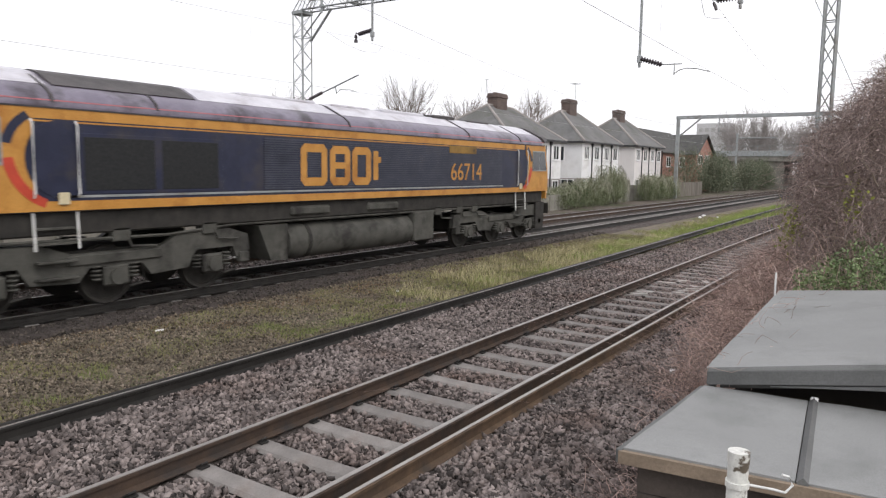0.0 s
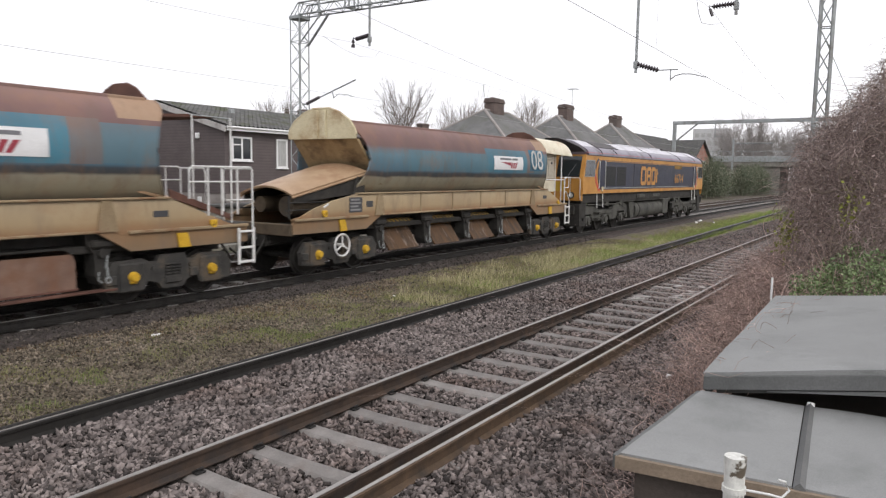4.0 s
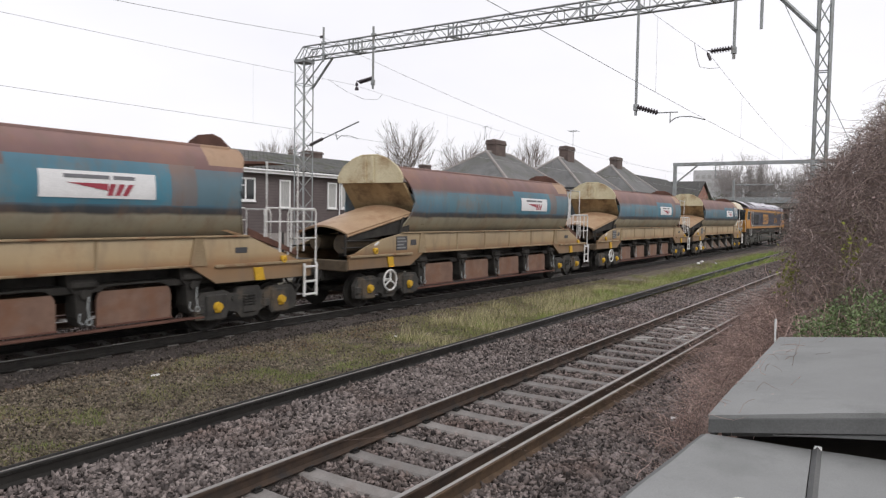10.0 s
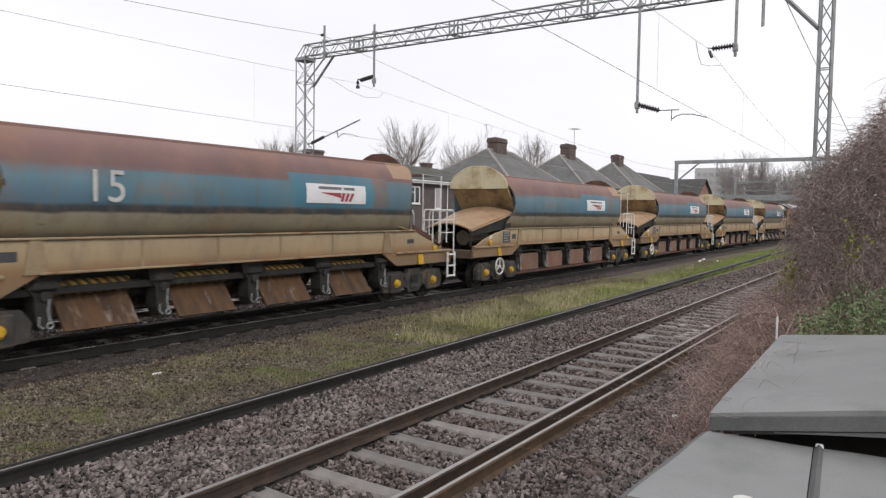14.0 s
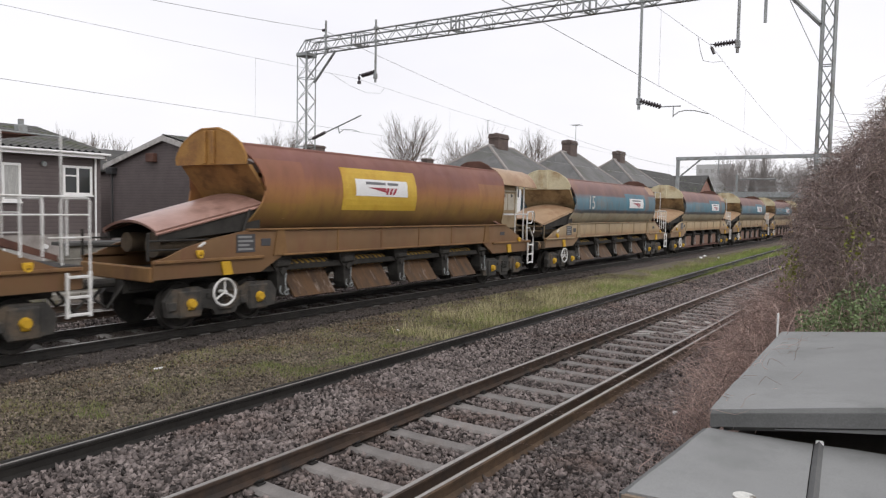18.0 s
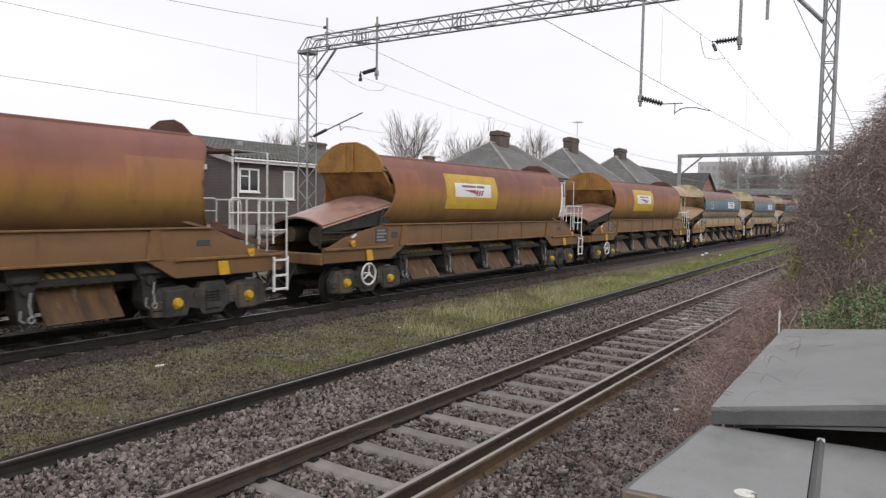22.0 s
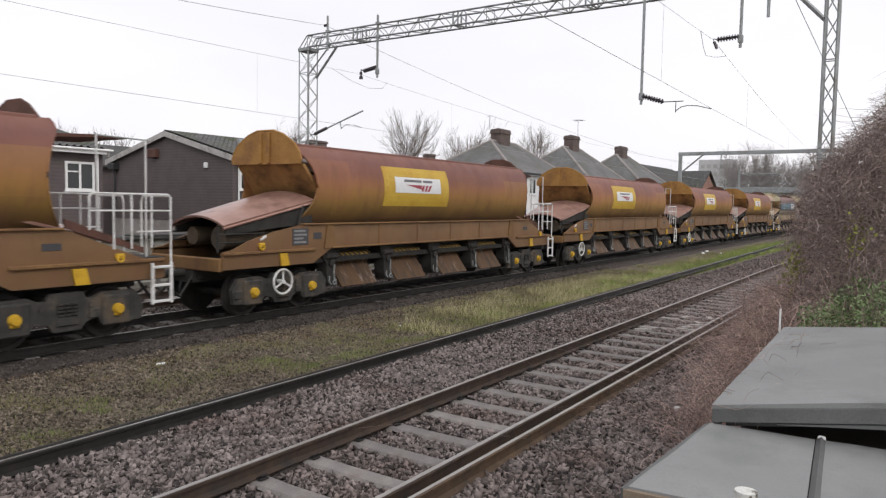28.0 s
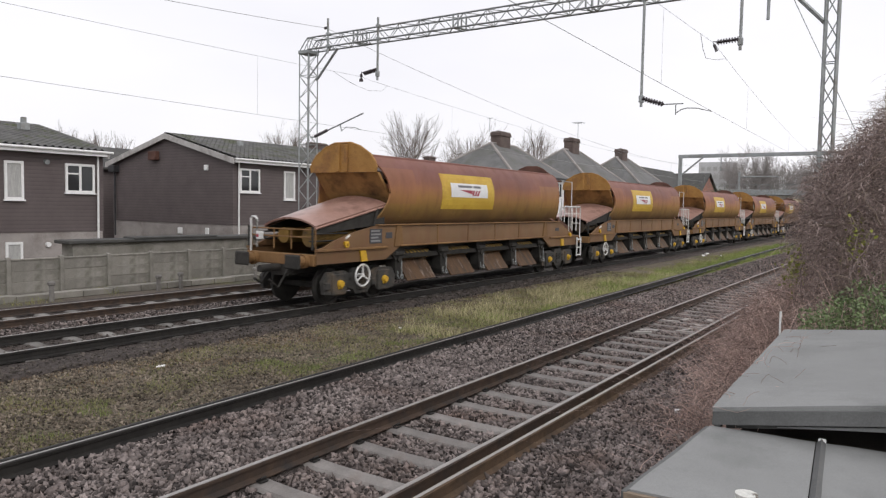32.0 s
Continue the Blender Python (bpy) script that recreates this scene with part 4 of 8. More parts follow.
        for x0, x1, z0, z1, mt, nm in ((-6.02, -5.78, 1.06, 1.34, YELLOW, "yellow_flap"), (6.1, 6.36, 1.02, 1.3, YELLOW, "yellow_flap")):
            q = Build().prism([(x0, z1), (x1 - 0.02, z1), (x1 + 0.05, z0), (x0 + 0.05, z0)], 1, s * 1.2, s * 1.232)
            part(nm, q, mt, sill, "bright yellow square flap")
        for x in (-6.54, 6.96):
            q = Build().ring((x, s * 1.24, 1.5 if x < 0 else 1.43), 1, 0.055, 0.026, 12, 5)
            q.box(x - 0.08, x + 0.08, s * 1.19, s * 1.25, 1.5 if x < 0 else 1.43, 1.59 if x < 0 else 1.52, 0.01)
            part("tie_lug", q, YELLOW, sill, "yellow tie-down lug")
        dp = part("data_panel", Build().box(-5.62, -5.12, s * 1.19, s * 1.205, 1.5, 1.88, 0.004), BLACK_PANEL, sill, "dark data panel with pale bars")
        q = Build()
        for k, ln in enumerate((0.36, 0.4, 0.3, 0.38)):
            q.box(-5.58, -5.58 + ln, s * 1.205, s * 1.209, 1.8 - 0.085 * k, 1.845 - 0.085 * k)
        part("bar", q, FADED_BAR, dp)
        part("small_plate", Build().box(-4.95, -4.68, s * 1.19, s * 1.2, 1.62, 1.78, 0.01), BLACK_PANEL, sill)
        part("small_plate", Build().box(5.62, 5.94, s * 1.19, s * 1.2, 1.62, 1.74, 0.01), BLACK_PANEL, sill)
    part("underframe", Build().box(-7.5, 7.8, -1.0, 1.0, 1.02, 1.16, 0.02).box(-7.6, -5.2, -0.3, 0.3, 0.75, 1.05), BLACK_GRIME, w)
    part("centre_sill", Build().box(-7.5, 7.8, -0.35, 0.35, 0.8, 1.05, 0.02), BLACK_GRIME, w)
    for x in (-7.56, 7.85):
        part("headstock", Build().box(x - 0.06, x + 0.06, -1.16, 1.16, 1.02, 1.3, 0.02), (sole if orange and x < 0 else SHADED_GRIMY_TAN), w, "dirty end beam")
    # rear gear below the slope
    b = Build()
    b.cyl((-7.1, -0.5, 1.68), (-5.6, -0.5, 1.68), 0.25, 16)
    b.cyl((-7.05, 0.45, 1.7), (-5.8, 0.45, 1.7), 0.2, 12)
    part("air_reservoir", b, OCHRE_TANK if rear_buffers and orange else SHADED_GRIMY_TAN, w, "steel air reservoir", smooth=True)
    b = Build()
    for s in (-1, 1):
        b.tube([(-7.6, s * 1.1, 1.42), (-7.6, s * 1.1, 1.95)], 0.03, 6)
        b.tube([(-5.5, s * 1.1, 1.5), (-5.2, s * 1.1, 2.4)], 0.04, 6)
        b.tube([(-7.5, s * 0.9, 1.6), (-5.4, s * 0.9, 1.6)], 0.02, 5)
        b.tube([(-7.5, s * 0.95, 1.78), (-6.2, s * 0.95, 1.78)], 0.02, 5)
    b.box(-5.5, -5.2, -1.0, 1.0, 1.2, 2.3)
    part("end_frame", b, BLACK_GRIME, w)
    b = Build().tube([(-6.6, -1.12, 1.62), (-6.5, -1.2, 1.68), (-6.42, -1.22, 1.74)], 0.03, 6)
    part("valve_lever", b, WHITE, w, "white valve lever", smooth=True)
    # handbrake wheel
    b = Build().ring((-6.0, -1.3, 0.72), 1, 0.27, 0.026, 30, 6)
    for k in range(3):
        a = radians(90 + 120 * k)
        b.tube([(-6.0, -1.3, 0.72), (-6.0 + 0.27 * math.cos(a), -1.3, 0.72 + 0.27 * math.sin(a))], 0.022, 6)
    b.cyl((-6.0, -1.33, 0.72), (-6.0, -1.15, 0.72), 0.045, 10)
    part("handwheel", b, WHITE, w, "white three-spoke handbrake wheel", smooth=True)
    # discharge doors
    for k in range(4):
        x0 = -4.0 + 2.22 * k
        for s in (-1, 1):
            if flat_doors:
                top = [(x0 + 1.56 - 0.28 * (1 - math.cos(a)), 0.86 + 0.26 * math.sin(a)) for a in np.linspace(0, math.pi / 2, 6)] + [(x0 + 0.06 + 0.28 * (1 - math.cos(a)), 0.86 + 0.26 * math.sin(a)) for a in np.linspace(math.pi / 2, 0, 6)]
                d = part("discharge_door", Build().prism([(x0 + 0.06, 0.4), (x0 + 1.56, 0.4)] + top, 1, s * 0.95, s * 1.0), PANEL_BROWN, w, "flat rust-brown door panel")
                part("door_edge", Build().box(x0 + 0.04, x0 + 1.58, s * 0.98, s * 1.02, 0.4, 0.44, 0.006), BROWN_DARK, d)
            else:
                d = part("discharge_door", Build().prism([(s * 0.62, 1.16), (s * 0.66, 1.16), (s * 1.2, 0.42), (s * 1.16, 0.4)], 0, x0 + 0.05, x0 + 1.42), CHUTE, w, "slanted rust-streaked chute plate")
                bar = [(s * (0.84 + 0.14 * math.sin(a)), 1.12 + 0.13 * math.cos(a)) for a in np.linspace(0.1, math.pi - 0.1, 9)] + [(s * 0.8, 0.99), (s * 0.8, 1.25)]
                part("hazard_bar", Build().prism(bar, 0, x0 - 0.02, x0 + 1.4), HAZARD, d, "black and yellow striped bar", smooth=True)
    for k in range(5):
        x = -4.36 + 2.22 * k
        for s in (-1, 1):
            b = Build()
            b.prism([(x - 0.16, 1.38), (x + 0.46, 1.38), (x + 0.42, 1.16), (x + 0.3, 1.02), (x + 0.28, 0.62), (x + 0.2, 0.46), (x + 0.08, 0.46), (x + 0.02, 0.62), (x, 1.02), (x - 0.12, 1.16)], 1, s * 0.72, s * 1.06)
            b.box(x - 0.08, x + 0.38, s * 0.98, s * 1.13, 1.1, 1.27, 0.05)
            b.cyl((x + 0.15, s * 1.02, 1.02), (x + 0.15, s * 1.12, 1.02), 0.09, 10)
            g = part("door_gear", b, BLACK_GRIME, w)
            b = Build().tube([(x + 0.2, s * 1.14, 0.98), (x + 0.17, s * 1.15, 0.78), (x + 0.2, s * 1.15, 0.6)], 0.017, 5).ring((x + 0.2, s * 1.15, 0.54), 1, 0.05, 0.017, 10, 5)
            b.tube([(x + 0.05, s * 1.12, 0.7), (x + 0.02, s * 1.14, 0.56), (x + 0.1, s * 1.14, 0.5)], 0.014, 5)
            part("lever", b, GALV, g, "pale lever")
    for s in (-1, 1):
        part("lower_rail", Build().box(-4.5, 4.9, s * 0.96, s * 1.13, 0.335, 0.375, 0.006) if flat_doors else Build().box(-4.7, 4.9, s * 1.02, s * 1.06, 0.31, 0.345, 0.006), BROWN_DARK if flat_doors else BLACK_GRIME, w)
    for x in (-3.4, -1.2, 1.0, 3.2):
        for y in (-0.5, 0.5):
            part("air_cylinder", Build().cyl((x, y, 0.95), (x + 1.2, y, 0.95), 0.17, 10), BLACK_GRIME, w, smooth=True)
    part("floor_beam", Build().box(-4.4, 4.6, -0.6, 0.6, 1.12, 1.36, 0.02), BLACK_GRIME, w)
    for cx in (-5.84, 6.06):
        bogie(w, cx)
    # front platform: ladder, handrails, lamp post
    b = Build()
    for x in (7.56, 7.95):
        b.box(x - 0.03, x + 0.03, -1.3, -1.25, 0.55, 1.32, 0.01)
    for z in (0.6, 0.9, 1.24):
        b.box(7.56, 7.95, -1.3, -1.25, z - 0.025, z + 0.025, 0.008)
    part("ladder", b, WHITE, w, "white steel step ladder")
    rails = [] if hood else [(-1.2, 6.42, 8.0), (1.2, 6.42, 8.0)]
    for y, x0, x1 in rails:
        b = Build()
        b.tube([(x0, y, 1.95), (x0, y, 2.52), (x0 + 0.06, y, 2.58), (x1 - 0.06, y, 2.58), (x1, y, 2.52), (x1, y, 1.3)], 0.022, 6)
        for x in (6.86, 7.2, 7.6):
            b.tube([(x, y, 1.6), (x, y, 2.58)], 0.02, 6)
        b.tube([(6.42, y, 2.28), (8.0, y, 2.28)], 0.018, 6)
        b.tube([(7.3, y, 1.9), (8.0, y, 1.9)], 0.018, 6)
        e = 1 if y > 0 else -1
        b.tube([(7.98, y, 2.55), (7.98, e * 0.35, 2.55), (7.98, e * 0.3, 2.45), (7.98, e * 0.3, 1.35)], 0.022, 6)
        part("handrail", b, WHITE, w, "white tubular handrail")
    part("platform", Build().box(6.3, 7.9, -1.15, 1.15, 1.36, 1.42, 0.01), BLACK_GRIME, w)
    if not hood:
        cp = part("canopy", Build().prism([(5.85, 3.56), (6.85, 3.62), (7.35, 3.6), (7.35, 3.575), (6.75, 3.56), (5.85, 3.5)], 1, -0.85, 0.85), BROWN_DARK, w, "thin dark canopy sheet")
        part("canopy_bar", Build().tube([(6.7, -0.9, 3.6), (7.75, -0.9, 3.58)], 0.016, 6), GALV, cp)
        for x, y in ((6.7, -0.95), (7.65, -0.95), (6.7, 0.95)):
            part("canopy_post", Build().tube([(x, y, 1.42), (x, y, 3.6)], 0.018, 6), WHITE, cp, "thin white post")
    if hood:
        sec = [(-1.1, 3.36), (-1.06, 3.52), (-0.95, 3.69), (-0.78, 3.83), (-0.52, 3.93), (-0.2, 3.97), (0.2, 3.97), (0.52, 3.93), (0.78, 3.83), (0.95, 3.69), (1.06, 3.52), (1.1, 3.36)]
        g = [[(x + (0.1 if i in (0, 11) and x > 8 else 0), y, z - 0.05 * (x - 5.9) / 2.5) for x in np.linspace(5.9, 8.38, 7)] for i, (y, z) in enumerate(sec)]
        hd = part("hood", Build().sheet(g, 0.03), HOOD_CREAM if not orange else TAN_SLOPE, w, "curved cream hood with rusty edge", smooth=True)
        part("hood_lip", Build().tube([(x, -1.11, 3.36 - 0.05 * (x - 5.9) / 2.5) for x in (5.9, 6.9, 7.9, 8.46)], 0.022, 6), HOOD_CREAM if not orange else TAN_SLOPE, hd)
        for y in (-1.03, 1.03):
            part("hood_post", Build().tube([(7.62, y, 1.4), (7.62, y, 3.5)], 0.025, 6), WHITE, hd, "thin white post")
        cab = part("equipment_cabinet", Build().box(5.95, 7.25, -0.92, 0.92, 2.36, 3.5, 0.03), TAN if orange else GREY_CREAM, w, "grey-cream equipment cabinet under the hood")
        for x0 in (6.08, 6.6):
            d = part("cabinet_door", Build().box(x0, x0 + 0.47, -0.94, -0.915, 2.48, 3.05, 0.012), GREY_CREAM, cab)
            part("latch", Build().box(x0 + 0.2, x0 + 0.28, -0.97, -0.935, 2.94, 3.04, 0.01), BLACK_PANEL, d)
        part("cabinet_frame", Build().box(7.14, 7.26, -0.96, -0.9, 2.3, 3.5, 0.01).box(5.94, 7.26, -0.96, -0.9, 3.12, 3.17, 0.008), GREY_CREAM, cab)
        part("water_tank", Build().prism([(6.05, 2.3), (7.2, 2.3), (7.2, 1.92), (7.0, 1.86), (6.3, 1.9), (6.1, 2.05)], 1, -0.98, 0.98), HOOD_CREAM if not orange else TAN, w, "pale tank below the cabinet")
        b = Build().tube([(5.9, -1.16, 2.34), (7.6, -1.16, 2.34), (7.66, -1.16, 2.28), (7.66, -1.16, 1.4)], 0.022, 6).tube([(6.75, -1.16, 2.34), (6.75, -1.16, 1.6)], 0.02, 6)
        part("handrail", b, WHITE, w, "white tubular handrail", smooth=True)
        for y in (-1.15, 0.1):
            b = Build().tube([(7.72, y, 1.4), (7.72, y, 2.36), (7.78, y, 2.44), (8.20, y, 2.44), (8.28, y, 2.36), (8.28, y, 1.75), (8.22, y, 1.66)], 0.024, 6)
            b.tube([(7.72, y, 2.02), (8.05, y, 2.02), (8.12, y, 2.1), (8.12, y, 2.44)], 0.02, 6).tube([(7.72, y, 1.85), (7.92, y, 1.85), (8.22, y, 1.5), (8.22, y, 1.3)], 0.02, 6)
            part("handrail", b, WHITE, w, "white looped tubular handrail", smooth=True)
    # couplings
    for x, d, buf in ((-7.62, -1, rear_buffers), (7.9, 1, front_buffers)):
        b = Build()
        b.cyl((x, 0, 0.95), (x + d * 0.62, 0, 0.95), 0.09, 10)
        b.tube([(x, 0.3, 0.9), (x + d * 0.3, 0.3, 0.55), (x + d * 0.55, 0.25, 0.7)], 0.03, 6)
        b.tube([(x, -0.3, 0.9), (x + d * 0.3, -0.3, 0.5), (x + d * 0.55, -0.25, 0.7)], 0.03, 6)
        part("coupler", b, BLACK_GRIME, w, "coupling bar with brake hoses")
        if buf:
            for s in (-1, 1):
                bf = part("buffer", Build().cyl((x, s * 0.87, 1.14), (x + d * 0.36, s * 0.87, 1.14), 0.13, 16).cyl((x - d * 0.02, s * 0.87, 1.14), (x + d * 0.1, s * 0.87, 1.14), 0.17, 16), sole, w, "buffer housing", smooth=True)
                hb = Build().box(x + d * 0.36, x + d * 0.43, s * 0.87 - 0.25, s * 0.87 + 0.25, 0.97, 1.31, 0.05)
                part("buffer_head", hb, BLACK_GRIME, bf, "dark greasy buffer head")
    if rear_buffers:
        b = Build().tube([(-7.56, 0.85, 1.4), (-7.56, 0.85, 2.1), (-7.56, 0.9, 2.16), (-7.56, 1.02, 2.16), (-7.56, 1.07, 2.1), (-7.56, 1.07, 1.2)], 0.028, 6)
        part("end_handrail", b, WHITE, w, "white looped end handrail", smooth=True)
        b = Build().box(-7.7, -7.56, 0.6, 0.74, 1.6, 1.8, 0.015)
        lp = part("tail_lamp", b, WHITE, w, "white tail lamp with a red lens")
        part("lens", Build().cyl((-7.71, 0.67, 1.7), (-7.695, 0.67, 1.7), 0.045, 14), RED_MARK, lp, "red lens")
        b = Build()
        for y in (-1.1, -0.3, 0.3, 1.1):
            b.tube([(-7.5, y, 1.4), (-7.5, y, 1.9)], 0.02, 5)
        b.tube([(-7.5, -1.1, 1.7), (-7.5, 1.1, 1.7)], 0.02, 5).tube([(-7.5, -1.1, 1.88), (-7.5, 1.1, 1.88)], 0.02, 5)
        part("end_rail", b, sole, w)
    return w


def ballast_load():
    """A low uneven heap that fills the open hopper below its rim."""
    g = []
    for i in range(23):
        x = -4.6 + 9.6 * i / 22
        g.append([(x, y, 3.35 + 0.2 * (1 - (y / 0.9) ** 2) + 0.08 * noise.noise((x * 2, y * 3, 1.0))) for y in np.linspace(-0.85, 0.85, 7)])
    return Build().sheet(g, 0.2)


BLUE_DARK = surface("dark_blue_patch", (0.035, 0.13, 0.2), (0.05, 0.17, 0.26), 2, 0.55, 0, 0.05, 60, stain=(0.1, 0.13, 0.14), stain_scale=1.5)

PITCH = 16.76          # one wagon to the next
BLUE_L = "blue hopper wagon with cream arched ends"
ORANGE_L = "rusty orange hopper wagon with a yellow panel"
WAGONS = [wagon("blue", BLUE_L + ", number 08", hood=True, front_buffers=True, number="08")]
w2 = wagon("blue", BLUE_L, flat_doors=True)
WAGONS += [w2, None, None, wagon("blue", BLUE_L + ", number 15", rear_buffers=True, number="15")]
w6 = wagon("orange", ORANGE_L + " and hooded end", hood=True, front_buffers=True)
w7 = wagon("orange", ORANGE_L)
WAGONS += [w6, w7, None, None, wagon("orange", ORANGE_L + " and tail lamp", rear_buffers=True)]
for k, src in ((2, w2), (3, w2), (7, w7), (8, w7)):
    WAGONS[k] = copy_thing(src, Matrix.Identity(4))
    for o in WAGONS[k].children_recursive:
        if o.name.split(".")[0] == "wheelset":
            SPIN.append((o, 0.46))

# ---- diesel locomotive ----
LOCO_BLUE = surface("dark_blue_paint", (0.018, 0.022, 0.045), (0.03, 0.034, 0.065), 2.5, 0.4, 0, 0.05, 60, stain=(0.05, 0.045, 0.05), stain_scale=1.2)
LOCO_ORANGE = surface("orange_paint", (0.45, 0.215, 0.045), (0.56, 0.28, 0.066), 2.0, 0.45, 0, 0.06, 60, stain=(0.36, 0.15, 0.03), stain_scale=1.6)
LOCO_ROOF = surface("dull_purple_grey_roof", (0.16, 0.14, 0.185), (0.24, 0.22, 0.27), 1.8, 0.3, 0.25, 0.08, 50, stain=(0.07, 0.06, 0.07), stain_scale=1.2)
# Pale grey that paints the sky's reflection onto the upper roof and hatches.
ROOF_SKY_SHEEN = surface("sky_sheen_roof_top", (0.5, 0.49, 0.53), (0.64, 0.63, 0.67), 1.8, 0.35, 0.1, 0.06, 50, stain=(0.34, 0.31, 0.33), stain_scale=1.2)
LOUVRE_BLUE = surface("dusty_blue_louvre", (0.042, 0.047, 0.07), (0.072, 0.078, 0.108), 2.5, 0.5, 0, 0.05, 60)
LOCO_ROOF_DARK = surface("sooty_roof", (0.04, 0.037, 0.038), (0.09, 0.08, 0.08), 2.5, 0.6, 0, 0.15, 60)
LOCO_RED = plain("red_band", (0.5, 0.06, 0.03), 0.5)
LOCO_PINK = plain("thin_red_line", (0.5, 0.18, 0.2), 0.5)
GRILLE = surface("dark_mesh_grille", (0.016, 0.017, 0.018), (0.03, 0.031, 0.032), 20, 0.6, 0.2, 0.3, 120)
UNDER = surface("brown_grey_running_gear", (0.062, 0.062, 0.054), (0.105, 0.102, 0.09), 2.5, 0.75, 0.1, 0.25, 50, stain=(0.03, 0.028, 0.026), stain_scale=1.6)
CAB_GLASS, _n, _l, _p = node_mat("cab_glass")
_p.inputs["Base Color"].default_value, _p.inputs["Roughness"].default_value = (0.025, 0.03, 0.033, 1), 0.08
_p.inputs["Specular IOR Level"].default_value = 0.6
LAMP_GLASS = plain("headlight_glass", (0.5, 0.5, 0.48), 0.15)

LOCO = thing("diesel_locomotive", "orange and dark blue diesel locomotive with grimy running gear", "locomotive")
HL, HW = 10.32, 1.32
LX = lambda rel: rel + HL          # from distance behind the front end to local x


def side_prism(poly, s, y0, y1):
    return Build().prism(poly, 1, s * y0, s * y1)


# body core
body = part("body", Build().box(-9.0, 9.0, -HW + 0.02, HW - 0.02, 1.72, 3.42, 0.01), LOCO_BLUE, LOCO, "dark blue body shell")
part("frame", Build().box(-10.1, 10.1, -1.2, 1.2, 1.32, 1.74, 0.03), BLACK_GRIME, LOCO, "black underframe")
prof = [(-HW, 3.4), (-HW - 0.01, 3.47), (-1.27, 3.6), (-1.12, 3.72), (-0.5, 4.02), (-0.25, 4.08), (0.25, 4.08), (0.5, 4.02), (1.12, 3.72), (1.27, 3.6), (HW + 0.01, 3.47), (HW, 3.4)]
roof = part("roof", Build().prism(prof, 0, -9.75, 9.75), LOCO_ROOF, LOCO, "dull purple-grey curved roof", smooth=True)
for s in (-1, 1):
    part("gutter", Build().box(-9.9, 9.9, s * HW - 0.015, s * HW + 0.015, 3.385, 3.41), LOCO_ROOF_DARK, roof)
    part("line", Build().box(-9.9, 9.9, s * 1.3 - 0.02, s * 1.3 + 0.02, 3.505, 3.525), LOCO_PINK, roof, "thin red line")
# Added top panels: the bright sky sheen is put into their colour.
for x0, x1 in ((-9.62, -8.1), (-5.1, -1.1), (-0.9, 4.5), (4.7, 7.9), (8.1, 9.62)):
    part("roof_top", Build().prism([(-0.98, 3.795), (-0.5, 4.035), (-0.25, 4.095), (0.25, 4.095), (0.5, 4.035), (0.98, 3.795), (0.9, 3.7), (-0.9, 3.7)], 0, x0, x1), ROOF_SKY_SHEEN, roof, "roof top painted pale as sky reflection")
for x in (-8.2, -6.3, -1.0, 4.6, 8.0):
    q = Build().prism([(y * 1.012, 4.08 - (4.08 - z) * 0.985 + 0.008) for y, z in prof[1:-1]], 0, x, x + 0.05)
    part("roof_joint", q, LOCO_ROOF_DARK, roof)
part("radiator_top", Build().prism([(-1.0, 3.8), (-0.52, 4.035), (-0.25, 4.1), (0.25, 4.1), (0.52, 4.035), (1.0, 3.8), (0.9, 3.7), (-0.9, 3.7)], 0, -8.0, -5.2), LOCO_ROOF_DARK, roof, "dark sloping radiator grille")
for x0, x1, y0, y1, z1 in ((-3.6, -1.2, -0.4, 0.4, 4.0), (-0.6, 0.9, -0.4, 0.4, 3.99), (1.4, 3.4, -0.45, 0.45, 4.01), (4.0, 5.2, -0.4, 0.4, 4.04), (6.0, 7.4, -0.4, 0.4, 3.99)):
    part("roof_hatch", Build().box(x0, x1, y0, y1, 3.98, z1 + 0.13, 0.03), ROOF_SKY_SHEEN if x0 < 3 else LOCO_ROOF_DARK, roof, "raised roof hatch")
part("exhaust", Build().cyl((3.7, 0, 4.0), (3.7, 0, 4.18), 0.22, 14), LOCO_ROOF_DARK, roof, "sooty exhaust")

